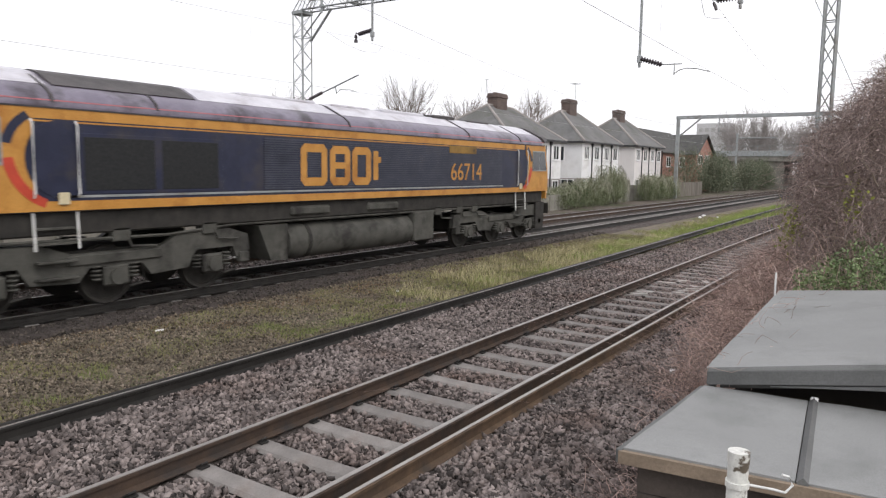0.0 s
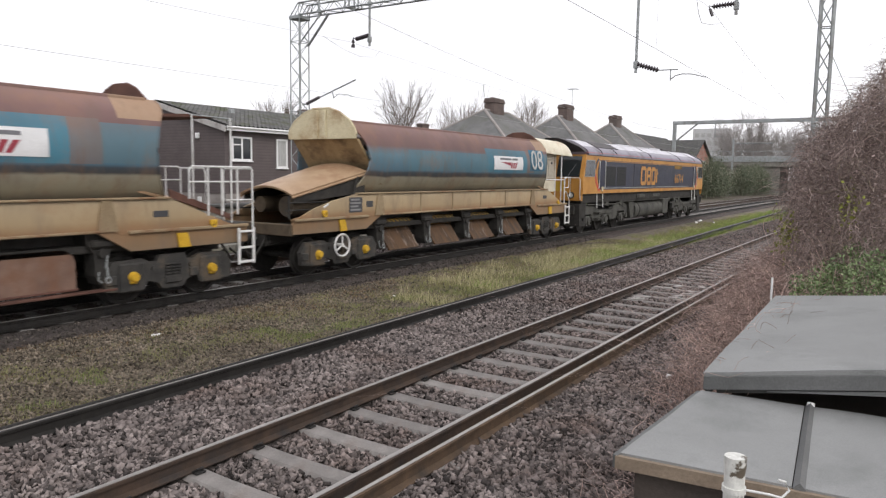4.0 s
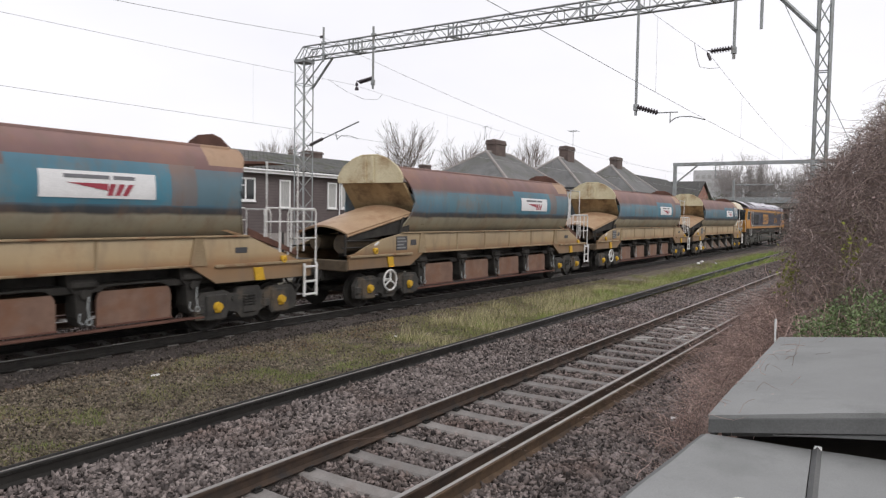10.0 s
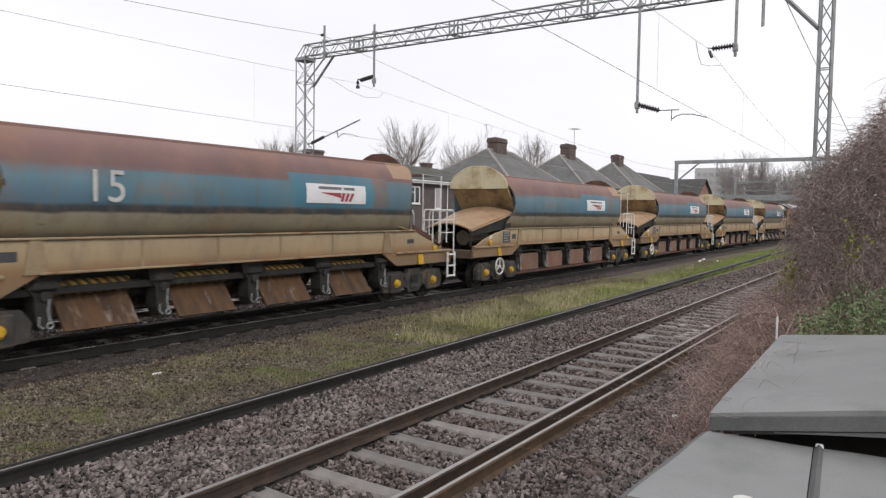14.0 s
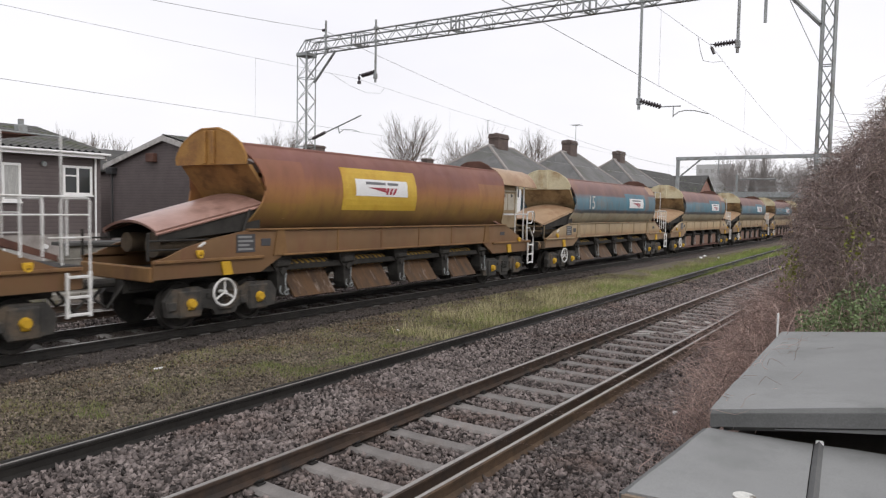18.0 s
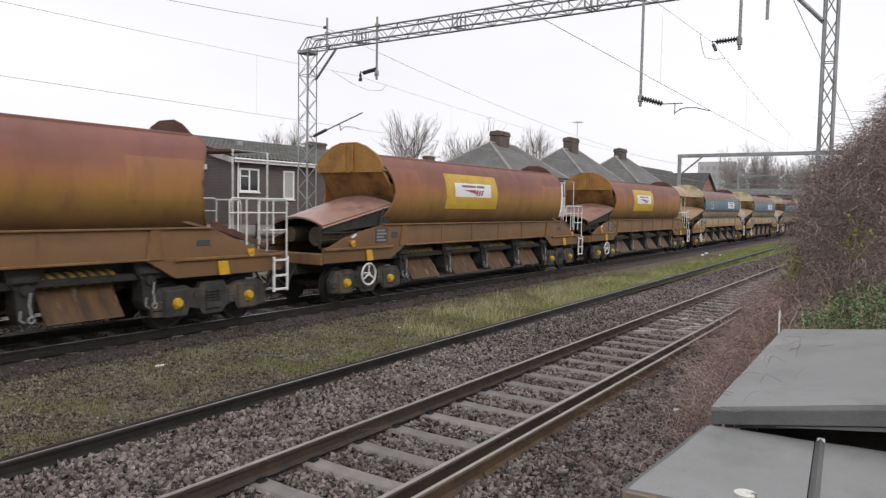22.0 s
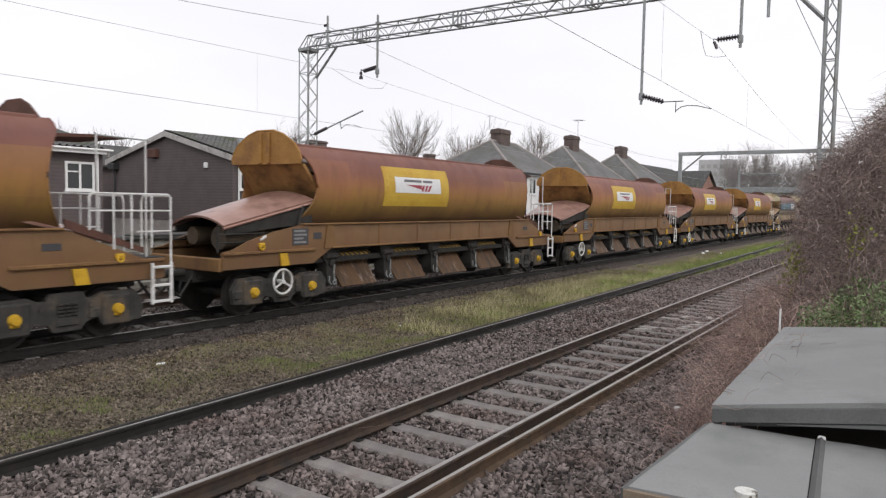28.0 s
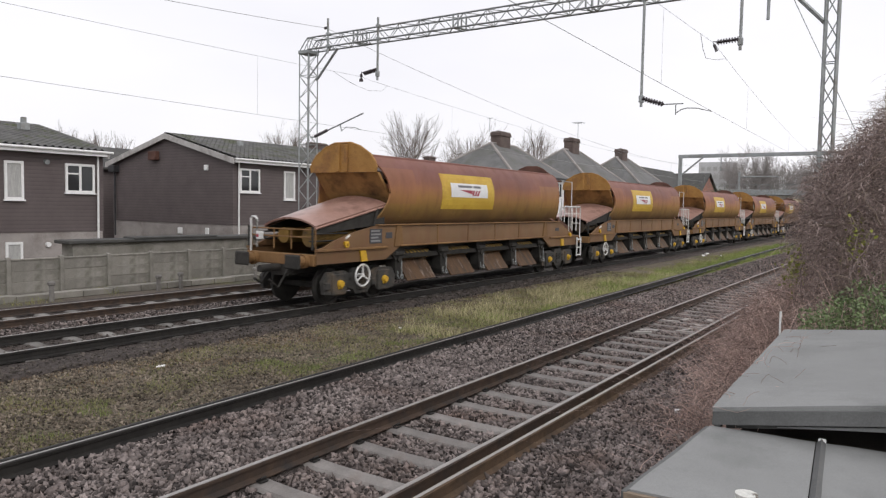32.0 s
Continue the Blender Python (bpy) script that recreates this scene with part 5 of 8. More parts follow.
for s in (-1, 1):
    panel = part("side_panel", side_prism([(-8.75, 1.9), (8.0, 1.9), (8.0, 3.22), (-8.75, 3.22)], s, HW - 0.03, HW), LOCO_BLUE, body, "dark blue side panel")
    part("stripe", side_prism([(-9.0, 3.22), (8.35, 3.22), (8.35, 3.385), (-9.0, 3.385)], s, HW - 0.03, HW + 0.004), LOCO_ORANGE, panel, "orange stripe")
    part("stripe", side_prism([(-10.25, 1.74), (10.2, 1.74), (10.2, 1.9), (-10.25, 1.9)], s, HW - 0.03, HW + 0.004), LOCO_ORANGE, panel, "orange stripe")
    part("line", side_prism([(-8.6, 3.17), (7.9, 3.17), (7.9, 3.195), (-8.6, 3.195)], s, HW - 0.01, HW + 0.006), LOCO_ORANGE, panel)
    part("sill_line", side_prism([(-8.2, 1.95), (6.8, 1.95), (6.8, 1.99), (-8.2, 1.99)], s, HW - 0.01, HW + 0.012), GALV, panel)
    gf = part("grille_frame", Build().box(-7.8, -4.85, s * (HW - 0.01), s * (HW + 0.015), 2.0, 3.02, 0.006), LOCO_BLUE, panel)
    for x0, x1 in ((-7.7, -6.36), (-6.22, -4.95)):
        part("grille", Build().box(x0, x1, s * (HW - 0.01), s * (HW + 0.022), 2.06, 2.96, 0.01), GRILLE, panel, "dark mesh grille")
    for k in range(22):
        z = 2.03 + 0.0505 * k
        part("louvre", side_prism([(-3.75, z), (6.7, z), (6.7, z + 0.03), (-3.75, z + 0.03)], s, HW - 0.01, HW + 0.022), LOUVRE_BLUE, panel)
    # name in plain blocks and the painted number
    for x0, x1, z0, z1, bars in ((-2.68, -1.82, 2.08, 3.04, 1), (-1.72, -1.0, 2.08, 3.02, 2), (-0.92, -0.2, 2.08, 3.02, 1), (-0.1, 0.2, 2.08, 3.06, 0)):
        yy0, yy1 = HW + 0.0225, HW + 0.0265
        c, t = 0.12, 0.19
        b = Build()
        b.prism([(x0, z0 + c), (x0 + t, z0 + c), (x0 + t, z1 - c), (x0, z1 - c)], 1, s * yy0, s * yy1)
        if bars == 0:
            b.box(x0 + t, x1, s * yy0, s * yy1, z1 - 0.42, z1 - 0.27)
        else:
            b.box(x1 - t, x1, s * yy0, s * yy1, z0 + c, z1 - c)
            b.prism([(x0, z1 - c), (x0 + c, z1), (x1 - c, z1), (x1, z1 - c), (x1 - t, z1 - t), (x0 + t, z1 - t)], 1, s * yy0, s * yy1)
            b.prism([(x0, z0 + c), (x0 + t, z0 + t), (x1 - t, z0 + t), (x1, z0 + c), (x1 - c, z0), (x0 + c, z0)], 1, s * yy0, s * yy1)
            if bars == 2:
                b.box(x0 + t, x1 - t, s * yy0, s * yy1, z0 + 0.4, z0 + 0.55)
        part("logo_block", b, LOCO_ORANGE, panel, "bold orange logo shape")
    num = part("painted_number", letter_data("66714", 0.74, LOCO_ORANGE, 0.003), None, panel, "orange painted number")
    num.matrix_basis = pose(4.45 if s < 0 else 4.45, s * (HW + 0.028), 2.4, 90, 0, 0 if s < 0 else 180)
    part("name_board", Build().box(3.45, 5.0, s * (HW + 0.02), s * (HW + 0.032), 2.98, 3.2, 0.004), OCHRE_TANK, panel, "dull ochre nameplate")
    # cab sides with windows, doors, curved bands
    for d in (-1, 1):
        x_in, x_out = d * 8.5, d * 10.22
        cs = part("cab_side", side_prism([(x_in, 1.74), (d * 10.3, 1.74), (d * 10.3, 2.4), (d * 10.02, 3.4), (x_in, 3.4)], s, HW - 0.04, HW + 0.002), LOCO_ORANGE, body, "orange cab side")
        wf = part("window_frame", side_prism([(d * 8.98, 2.47), (d * 10.16, 2.47), (d * 9.98, 3.2), (d * 8.98, 3.2)], s, HW, HW + 0.02), GALV, cs, "grey window frame")
        part("pane", side_prism([(d * 9.02, 2.52), (d * 9.55, 2.52), (d * 9.55, 3.16), (d * 9.02, 3.16)], s, HW + 0.018, HW + 0.026), CAB_GLASS, wf)
        part("pane", side_prism([(d * 9.59, 2.52), (d * 10.12, 2.52), (d * 9.96, 3.16), (d * 9.59, 3.16)], s, HW + 0.018, HW + 0.026), CAB_GLASS, wf)
        arc = []
        for k in range(11):
            a = radians(-70 + 62 * k / 10)
            arc.append((d * (8.05 + 0.95 * math.cos(a)), 2.72 + 0.98 * math.sin(a)))
        inner = [(d * (8.05 + 0.78 * math.cos(radians(-70 + 62 * k / 10))), 2.72 + 0.84 * math.sin(radians(-70 + 62 * k / 10))) for k in range(10, -1, -1)]
        part("red_band", side_prism(arc + inner, s, HW, HW + 0.008), LOCO_RED, cs, "curved red band")
        arc2 = [(d * (8.05 + 0.95 * math.cos(radians(8 + 45 * k / 8))), 2.72 + 0.75 * math.sin(radians(8 + 45 * k / 8))) for k in range(9)]
        in2 = [(d * (8.05 + 0.8 * math.cos(radians(8 + 45 * k / 8))), 2.72 + 0.62 * math.sin(radians(8 + 45 * k / 8))) for k in range(8, -1, -1)]
        part("dark_band", side_prism(arc2 + in2, s, HW, HW + 0.008), LOCO_BLUE, cs)
        dr = part("cab_door", side_prism([(d * 7.8, 1.95), (d * 8.2, 1.95)] + [(d * (8.1 + 0.55 * math.cos(a)), 2.58 + 0.62 * math.sin(a)) for a in np.linspace(-1.2, 1.45, 12)] + [(d * 7.8, 3.2)], s, HW - 0.01, HW + 0.012), LOCO_BLUE, cs, "dark blue cab door")
        for x in (7.82, 8.54):
            b = Build().tube([(d * x, s * (HW + 0.01), 3.2), (d * x, s * (HW + 0.06), 3.14), (d * x, s * (HW + 0.06), 2.02), (d * x, s * (HW + 0.01), 1.96)], 0.02, 6)
            part("grab_rail", b, WHITE, dr, "white grab rail", smooth=True)
            part("step_rail", Build().tube([(d * x, s * (HW - 0.05), 1.74), (d * x, s * (HW - 0.02), 1.1)], 0.022, 6), WHITE, dr, "white step rail")
        for z in (1.2, 1.45, 0.9, 0.62):
            part("step", Build().box(d * 7.85, d * 8.5, s * 1.1, s * 1.3, z - 0.02, z + 0.02, 0.006), UNDER, dr, "steel step")
        part("number_lamp", Build().box(d * 7.98, d * 8.16, s * (HW + 0.01), s * (HW + 0.05), 1.84, 2.04, 0.01), CREAM, cs, "cream door plate")

# cab ends
for d in (-1, 1):
    end = part("cab_front", Build().prism([(d * 9.0, 1.76), (d * 10.2, 1.76), (d * 10.2, 1.45), (d * 10.32, 1.45), (d * 10.32, 2.42), (d * 10.02, 3.42), (d * 9.0, 3.42)], 1, -HW + 0.04, HW - 0.04), LOCO_ORANGE, LOCO, "orange cab front")
    vp = [(-1.31, 3.53), (-1.28, 3.6), (-1.13, 3.73), (-0.5, 4.03), (-0.25, 4.1), (0.25, 4.1), (0.5, 4.03), (1.13, 3.73), (1.28, 3.6), (1.31, 3.53)]
    nv = len(vp)
    b = Build().add([(d * 10.0, y, z) for y, z in vp] + [(d * (10.1 + 0.62 * (z - 3.41) / 0.69), y, z) for y, z in vp],
                    [(k, k + 1, nv + k + 1, nv + k) for k in range(nv - 1)] + [(nv - 1, 0, nv, 2 * nv - 1), tuple(range(nv))[::-1], tuple(range(nv, 2 * nv))])
    part("visor", b, LOCO_ROOF_DARK, end, "black overhanging roof visor")
    for y0, y1 in ((-1.16, -0.1), (0.1, 1.16)):
        q = []
        for x, z in ((10.325, 2.46), (10.055, 3.34)):
            q.append((d * (x + 0.006), z))
        b = Build().prism([(q[0][0], q[0][1]), (q[1][0], q[1][1]), (q[1][0] - d * 0.03, q[1][1]), (q[0][0] - d * 0.03, q[0][1])], 1, y0, y1)
        part("windscreen", b, CAB_GLASS, end, "dark windscreen")
        part("wiper", Build().tube([(d * 10.34, (y0 + y1) / 2, 2.48), (d * 10.22, y0 + 0.2, 3.0)], 0.012, 5), INK, end)
    for s in (-1, 1):
        hl = part("headlight", Build().cyl((d * 10.3, s * 0.82, 1.68), (d * 10.37, s * 0.82, 1.68), 0.14, 16), BLACK_GRIME, end, "round headlight", smooth=True)
        part("lens", Build().cyl((d * 10.365, s * 0.82, 1.68), (d * 10.38, s * 0.82, 1.68), 0.1, 16), LAMP_GLASS, hl)
        b = Build().tube([(d * 10.34, s * 1.24, 1.5), (d * 10.4, s * 1.24, 1.7), (d * 10.4, s * 1.24, 2.3), (d * 10.38, s * 1.2, 2.42), (d * 10.38, s * 0.3, 2.42)], 0.02, 6)
        part("grab_rail", b, WHITE, end, "white grab rail", smooth=True)
        bf = part("buffer", Build().cyl((d * 10.3, s * 0.87, 1.06), (d * 10.72, s * 0.87, 1.06), 0.14, 16), BLACK_GRIME, end, smooth=True)
        part("buffer_head", Build().box(d * 10.72, d * 10.79, s * 0.57, s * 1.17, 0.86, 1.26, 0.03), BLACK_GRIME, bf, "wide dark buffer head")
    part("valance", Build().prism([(d * 9.6, 0.35), (d * 10.25, 0.35), (d * 10.3, 1.32), (d * 9.6, 1.32)], 1, -1.2, 1.2), BLACK_GRIME, end, "black lower valance")
    part("marker_panel", Build().box(d * 10.31, d * 10.335, -0.5, 0.5, 1.85, 2.25, 0.005), LOGO_YELLOW, end, "yellow warning panel")
    part("coupler", Build().cyl((d * 10.3, 0, 1.0), (d * 10.75, 0, 0.95), 0.07, 8).tube([(d * 10.35, 0.4, 1.1), (d * 10.55, 0.42, 0.7), (d * 10.4, 0.44, 0.5)], 0.03, 6), BLACK_GRIME, end)

# fuel tank and underfloor gear
tank = part("fuel_tank", Build().prism([(s * (0.86 + 0.36 * math.cos(a)), 0.8 + 0.42 * math.sin(a)) for s, q in ((1, 1), (-1, -1)) for a in (np.linspace(-1.5, 1.5, 9) if q > 0 else np.linspace(1.5, -1.5, 9))], 0, -2.9, 1.82).prism([(-3.75, 1.24), (-2.9, 1.24), (-2.9, 0.4), (-3.4, 0.44)], 1, -1.12, 1.12), UNDER, LOCO, "grey-brown fuel tank", smooth=True)
part("battery_box", Build().box(1.86, 2.86, -1.22, 1.22, 0.46, 1.3, 0.03), UNDER, LOCO, "steel equipment box")
part("tank_strap", Build().prism([(s * (0.87 + 0.37 * math.cos(a)), 0.8 + 0.43 * math.sin(a)) for s, q in ((1, 1), (-1, -1)) for a in (np.linspace(-1.5, 1.5, 9) if q > 0 else np.linspace(1.5, -1.5, 9))], 0, -2.3, -2.2), BLACK_GRIME, tank)
for s in (-1, 1):
    for x in (-2.9, -0.2):
        part("vent_box", Build().box(x, x + 1.3, s * 0.95, s * 1.27, 1.4, 1.62, 0.05), UNDER, LOCO, "pale equipment cover")
    b = Build().tube([(-9.3, s * 1.15, 1.25), (-6.0, s * 1.15, 1.2), (-4.5, s * 1.15, 1.3), (9.0, s * 1.15, 1.28)], 0.03, 6)
    for x in (-6.9, -5.0, 3.2, 4.4, 5.3):
        b.tube([(x, s * 1.18, 1.3), (x + 0.1, s * 1.2, 1.05), (x + 0.6, s * 1.2, 1.02)], 0.025, 6)
        b.box(x - 0.25, x + 0.1, s * 1.0, s * 1.2, 1.15, 1.4, 0.02)
    part("pipework", b, UNDER, LOCO, "grimy pipes and valves")

WHEEL_BIG = wheel_mesh(0.53)
for cx in (-7.07, 7.07):
    bg_ = part("bogie", Build().box(cx - 2.4, cx + 2.4, -0.85, 0.85, 0.55, 1.0, 0.04), BLACK_GRIME, LOCO, "six-wheel bogie in grey-brown grime")
    for s in (-1, 1):
        pts = [(-3.05, 0.7), (-3.0, 1.08), (-2.3, 1.18), (-1.3, 1.16), (-0.8, 0.98), (0.9, 0.98), (1.3, 1.2), (2.5, 1.24), (3.0, 1.08), (3.05, 0.75), (2.7, 0.62), (2.6, 0.85), (1.7, 0.85), (1.5, 0.52), (0.7, 0.48), (0.5, 0.72), (-0.5, 0.72), (-0.7, 0.48), (-1.5, 0.52), (-1.7, 0.82), (-2.6, 0.82), (-2.7, 0.62)]
        if cx < 0:
            pts = [(-x, z) for x, z in pts]
            pts = [(-x, z) for x, z in pts]
        b = Build().prism([(cx + x, z) for x, z in pts], 1, s * 1.0, s * 1.13)
        b.box(cx - 0.9, cx + 0.9, s * 1.1, s * 1.18, 0.78, 0.96, 0.02)
        for x in (-2.95, 2.75):
            b.box(cx + x, cx + x + 0.24, s * 1.02, s * 1.2, 0.5, 0.72, 0.02)
        part("side_frame", b, UNDER, bg_, "cast side frame")
        for x in (-2.1, 0.0, 2.1):
            b = Build().box(cx + x - 0.24, cx + x + 0.24, s * 1.04, s * 1.16, 0.36, 0.74, 0.04).cyl((cx + x, s * 1.1, 0.53), (cx + x, s * 1.21, 0.53), 0.15, 14)
            ab = part("axle_box", b, UNDER, bg_, "cast axle box")
            for e in (-0.36, 0.36):
                q = Build()
                for k in range(4):
                    q.ring((cx + x + e, s * 1.08, 0.5 + 0.075 * k), 2, 0.07, 0.022, 12, 5)
                part("spring", q, UNDER, ab, "coil spring")
            part("brake_rod", Build().tube([(cx + x + 0.5, s * 1.05, 0.8), (cx + x + 0.62, s * 1.05, 0.35), (cx + x + 0.3, s * 1.05, 0.3)], 0.035, 6), BLACK_GRIME, bg_)
    for x in (-2.1, 0.0, 2.1):
        w_ = part("wheelset", WHEEL_BIG, None, bg_, at=(cx + x, 0, 0.53))
        SPIN.append((w_, 0.53))
LOCO_START = 7.07 + 10.32 - 3.07

# ---- buildings and fences beyond the tracks ----
def cladding(name, c1, c2, pitch, joint):
    """Hung tiles or boards: level courses with dark joints and slight colour change from board to board."""
    m, n, l, p = node_mat(name)
    tc = n.new("ShaderNodeTexCoord").outputs["Object"]
    sep = n.new("ShaderNodeSeparateXYZ"); l.new(tc, sep.inputs[0])
    d = n.new("ShaderNodeMath"); d.operation = "DIVIDE"; l.new(sep.outputs["Z"], d.inputs[0]); d.inputs[1].default_value = pitch
    f = n.new("ShaderNodeMath"); f.operation = "FRACT"; l.new(d.outputs[0], f.inputs[0])
    r = ramp_node(n, [(0.0, (joint,) * 3), (0.12, (0.92,) * 3), (1.0, (1.06,) * 3)]); l.new(f.outputs[0], r.inputs[0])
    big = noise_node(n, l, tc, 1.2, 6)
    cr = ramp_node(n, [(0.3, c1), (0.7, c2)]); l.new(big, cr.inputs[0])
    l.new(mix_node(n, l, 1.0, cr.outputs[0], r.outputs[0], "MULTIPLY"), p.inputs["Base Color"])
    b = n.new("ShaderNodeBump"); b.inputs["Strength"].default_value, b.inputs["Distance"].default_value = 0.5, 0.02
    l.new(f.outputs[0], b.inputs["Height"]); l.new(b.outputs[0], p.inputs["Normal"])
    p.inputs["Roughness"].default_value = 0.8
    return m


def masonry(name, c1, c2, mortar, w=0.225, h=0.075):
    m, n, l, p = node_mat(name)
    tc = n.new("ShaderNodeTexCoord").outputs["Object"]
    mp = n.new("ShaderNodeMapping"); mp.inputs["Rotation"].default_value = (radians(90), 0, 0)
    l.new(tc, mp.inputs["Vector"])
    t = n.new("ShaderNodeTexBrick")
    t.inputs["Scale"].default_value = 1.0
    t.inputs["Brick Width"].default_value, t.inputs["Row Height"].default_value, t.inputs["Mortar Size"].default_value = w, h, 0.01
    for k, c in (("Color1", c1), ("Color2", c2), ("Mortar", mortar)):
        t.inputs[k].default_value = (*c, 1)
    l.new(mp.outputs[0], t.inputs["Vector"])
    g = noise_node(n, l, tc, 1.5, 6)
    r = ramp_node(n, [(0.3, (0.75,) * 3), (0.7, (1.15,) * 3)]); l.new(g, r.inputs[0])
    l.new(mix_node(n, l, 1.0, t.outputs["Color"], r.outputs[0], "MULTIPLY"), p.inputs["Base Color"])
    p.inputs["Roughness"].default_value = 0.9
    return m


BROWN_CLAD = cladding("dark_brown_boarding", (0.108, 0.088, 0.087), (0.14, 0.115, 0.113), 0.16, 0.55)
BARGE = surface("weathered_pale_board", (0.42, 0.4, 0.38), (0.55, 0.53, 0.51), 1.5, 0.8, 0, 0.15, 40, stain=(0.3, 0.28, 0.26), stain_scale=1.2)
RENDER_GREY = surface("grey_brown_render", (0.3, 0.275, 0.26), (0.38, 0.35, 0.33), 1.2, 0.9, 0, 0.2, 60, stain=(0.24, 0.215, 0.2), stain_scale=0.8)
ROOF_TILE = surface("grey_brown_roof_tile", (0.1, 0.099, 0.097), (0.17, 0.168, 0.162), 1.5, 0.85, 0, 0.2, 40, stain=(0.09, 0.1, 0.055), stain_scale=0.9)
SLATE = surface("grey_roof_slate", (0.125, 0.124, 0.122), (0.195, 0.193, 0.19), 1.0, 0.85, 0, 0.3, 14, stain=(0.105, 0.106, 0.09), stain_scale=0.5)
UPVC = surface("white_frame", (0.8, 0.8, 0.79), (0.86, 0.86, 0.85), 4, 0.45, 0, 0.03, 60)
WINDOW_GLASS, _n, _l, _p = node_mat("window_glass")
_p.inputs["Base Color"].default_value, _p.inputs["Roughness"].default_value = (0.03, 0.034, 0.036, 1), 0.06
CURTAIN = surface("net_curtain", (0.36, 0.36, 0.35), (0.5, 0.5, 0.48), 3, 0.9, 0, 0.1, 30, stretch=(8, 8, 1))
PAINT_WHITE = surface("white_render", (0.8, 0.8, 0.8), (0.87, 0.87, 0.86), 0.8, 0.85, 0, 0.1, 30, stain=(0.7, 0.69, 0.67), stain_scale=0.6)
PAINT_PINK = surface("pale_pink_render", (0.72, 0.69, 0.67), (0.8, 0.77, 0.75), 0.8, 0.85, 0, 0.1, 30)
BRICK_RED = masonry("red_brick", (0.3, 0.12, 0.085), (0.38, 0.17, 0.12), (0.3, 0.25, 0.22))
BRICK_CHIMNEY = masonry("dark_chimney_brick", (0.105, 0.075, 0.065), (0.14, 0.1, 0.088), (0.13, 0.11, 0.1))
FENCE_CONC = surface("stained_concrete", (0.2, 0.19, 0.165), (0.3, 0.285, 0.255), 1.5, 0.9, 0, 0.25, 50, stain=(0.13, 0.125, 0.1), stain_scale=1.0, per_object=0.14)
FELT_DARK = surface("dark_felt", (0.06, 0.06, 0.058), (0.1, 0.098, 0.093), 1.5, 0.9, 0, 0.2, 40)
TIMBER_GREY = surface("weathered_timber", (0.13, 0.115, 0.1), (0.22, 0.2, 0.17), 2, 0.9, 0, 0.2, 40, stretch=(1, 1, 0.2), per_object=0.2)
PIPE_DARK = plain("dark_pipe", (0.035, 0.035, 0.037), 0.5)


def window(parent, x0, x1, z0, z1, y, panes=1, toplight=False, axis=1, out=-1, curtain=False, name="window"):
    """A framed window on a wall. axis 1: wall along x at y; axis 0: wall along y at x = y. out: side it faces."""
    def bx(b, a0, a1, d0, d1, z0_, z1_, bev=0.0):
        d0, d1 = y + out * d0, y + out * d1
        return b.box(a0, a1, d0, d1, z0_, z1_, bev) if axis == 1 else b.box(d0, d1, a0, a1, z0_, z1_, bev)
    t = 0.1 if y < 31 else 0.075
    b = Build()
    bx(b, x0, x1, 0.0, 0.06, z0, z0 + t); bx(b, x0, x1, 0.0, 0.06, z1 - t, z1)
    bx(b, x0, x0 + t, 0.0, 0.06, z0 + t, z1 - t); bx(b, x1 - t, x1, 0.0, 0.06, z0 + t, z1 - t)
    for k in range(1, panes):
        xm = x0 + (x1 - x0) * k / panes
        bx(b, xm - t / 2, xm + t / 2, 0.0, 0.055, z0 + t, z1 - t)
    if toplight:
        bx(b, x0 + t, (x0 + x1) / 2 - t / 2, 0.0, 0.055, z1 - 0.46, z1 - 0.4)
    w = part(name, b, UPVC, parent, "white-framed window")
    for k in range(panes):
        a0, a1 = x0 + (x1 - x0) * k / panes, x0 + (x1 - x0) * (k + 1) / panes
        b = Build(); bx(b, a0 + 0.03, a1 - 0.03, 0.004, 0.02, z0 + 0.03, z1 - 0.03)
        part("pane", b, CURTAIN if curtain else WINDOW_GLASS, w)
    b = Build(); bx(b, x0 - 0.05, x1 + 0.05, 0.0, 0.11, z0 - 0.06, z0, 0.008)
    part("sill", b, UPVC, w)
    return w


def tiled_slope(p_eave0, p_eave1, p_ridge0, p_ridge1, pitch=0.3, course=0.34):
    """A roof slope of rolled tiles: rolls run up the slope, courses step."""
    e0, e1, r0, r1 = map(Vector, (p_eave0, p_eave1, p_ridge0, p_ridge1))
    nrm = (e1 - e0).cross(r0 - e0).normalized()
    if nrm.z < 0: nrm = -nrm
    L, S = (e1 - e0).length, (r0 - e0).length
    nu, nv = int(L / pitch) * 4, int(S / course)
    verts, faces = [], []
    for j in range(nv):
        for lift, v in ((0.035, j / nv), (0.008, (j + 1) / nv)):
            for i in range(nu + 1):
                u = i / nu
                p = e0.lerp(e1, u).lerp(r0.lerp(r1, u), v)
                verts.append(p + nrm * (lift + 0.11 * (0.5 + 0.5 * math.cos(i * math.pi / 2))))
    C = nu + 1
    for j in range(2 * nv - 1):
        for i in range(nu):
            a = j * C + i
            faces.append((a, a + 1, a + C + 1, a + C))
    b = Build(); b.add(verts, faces)
    return b


def slab(pts, t):
    """A flat plate below a polygon."""
    v = [Vector(p) for p in pts]
    n = len(v)
    low = [p - Vector((0, 0, t)) for p in v]
    return Build().add(v + low, [tuple(range(n)), tuple(range(2 * n - 1, n - 1, -1))] + [(i, (i + 1) % n, n + (i + 1) % n, n + i) for i in range(n)])


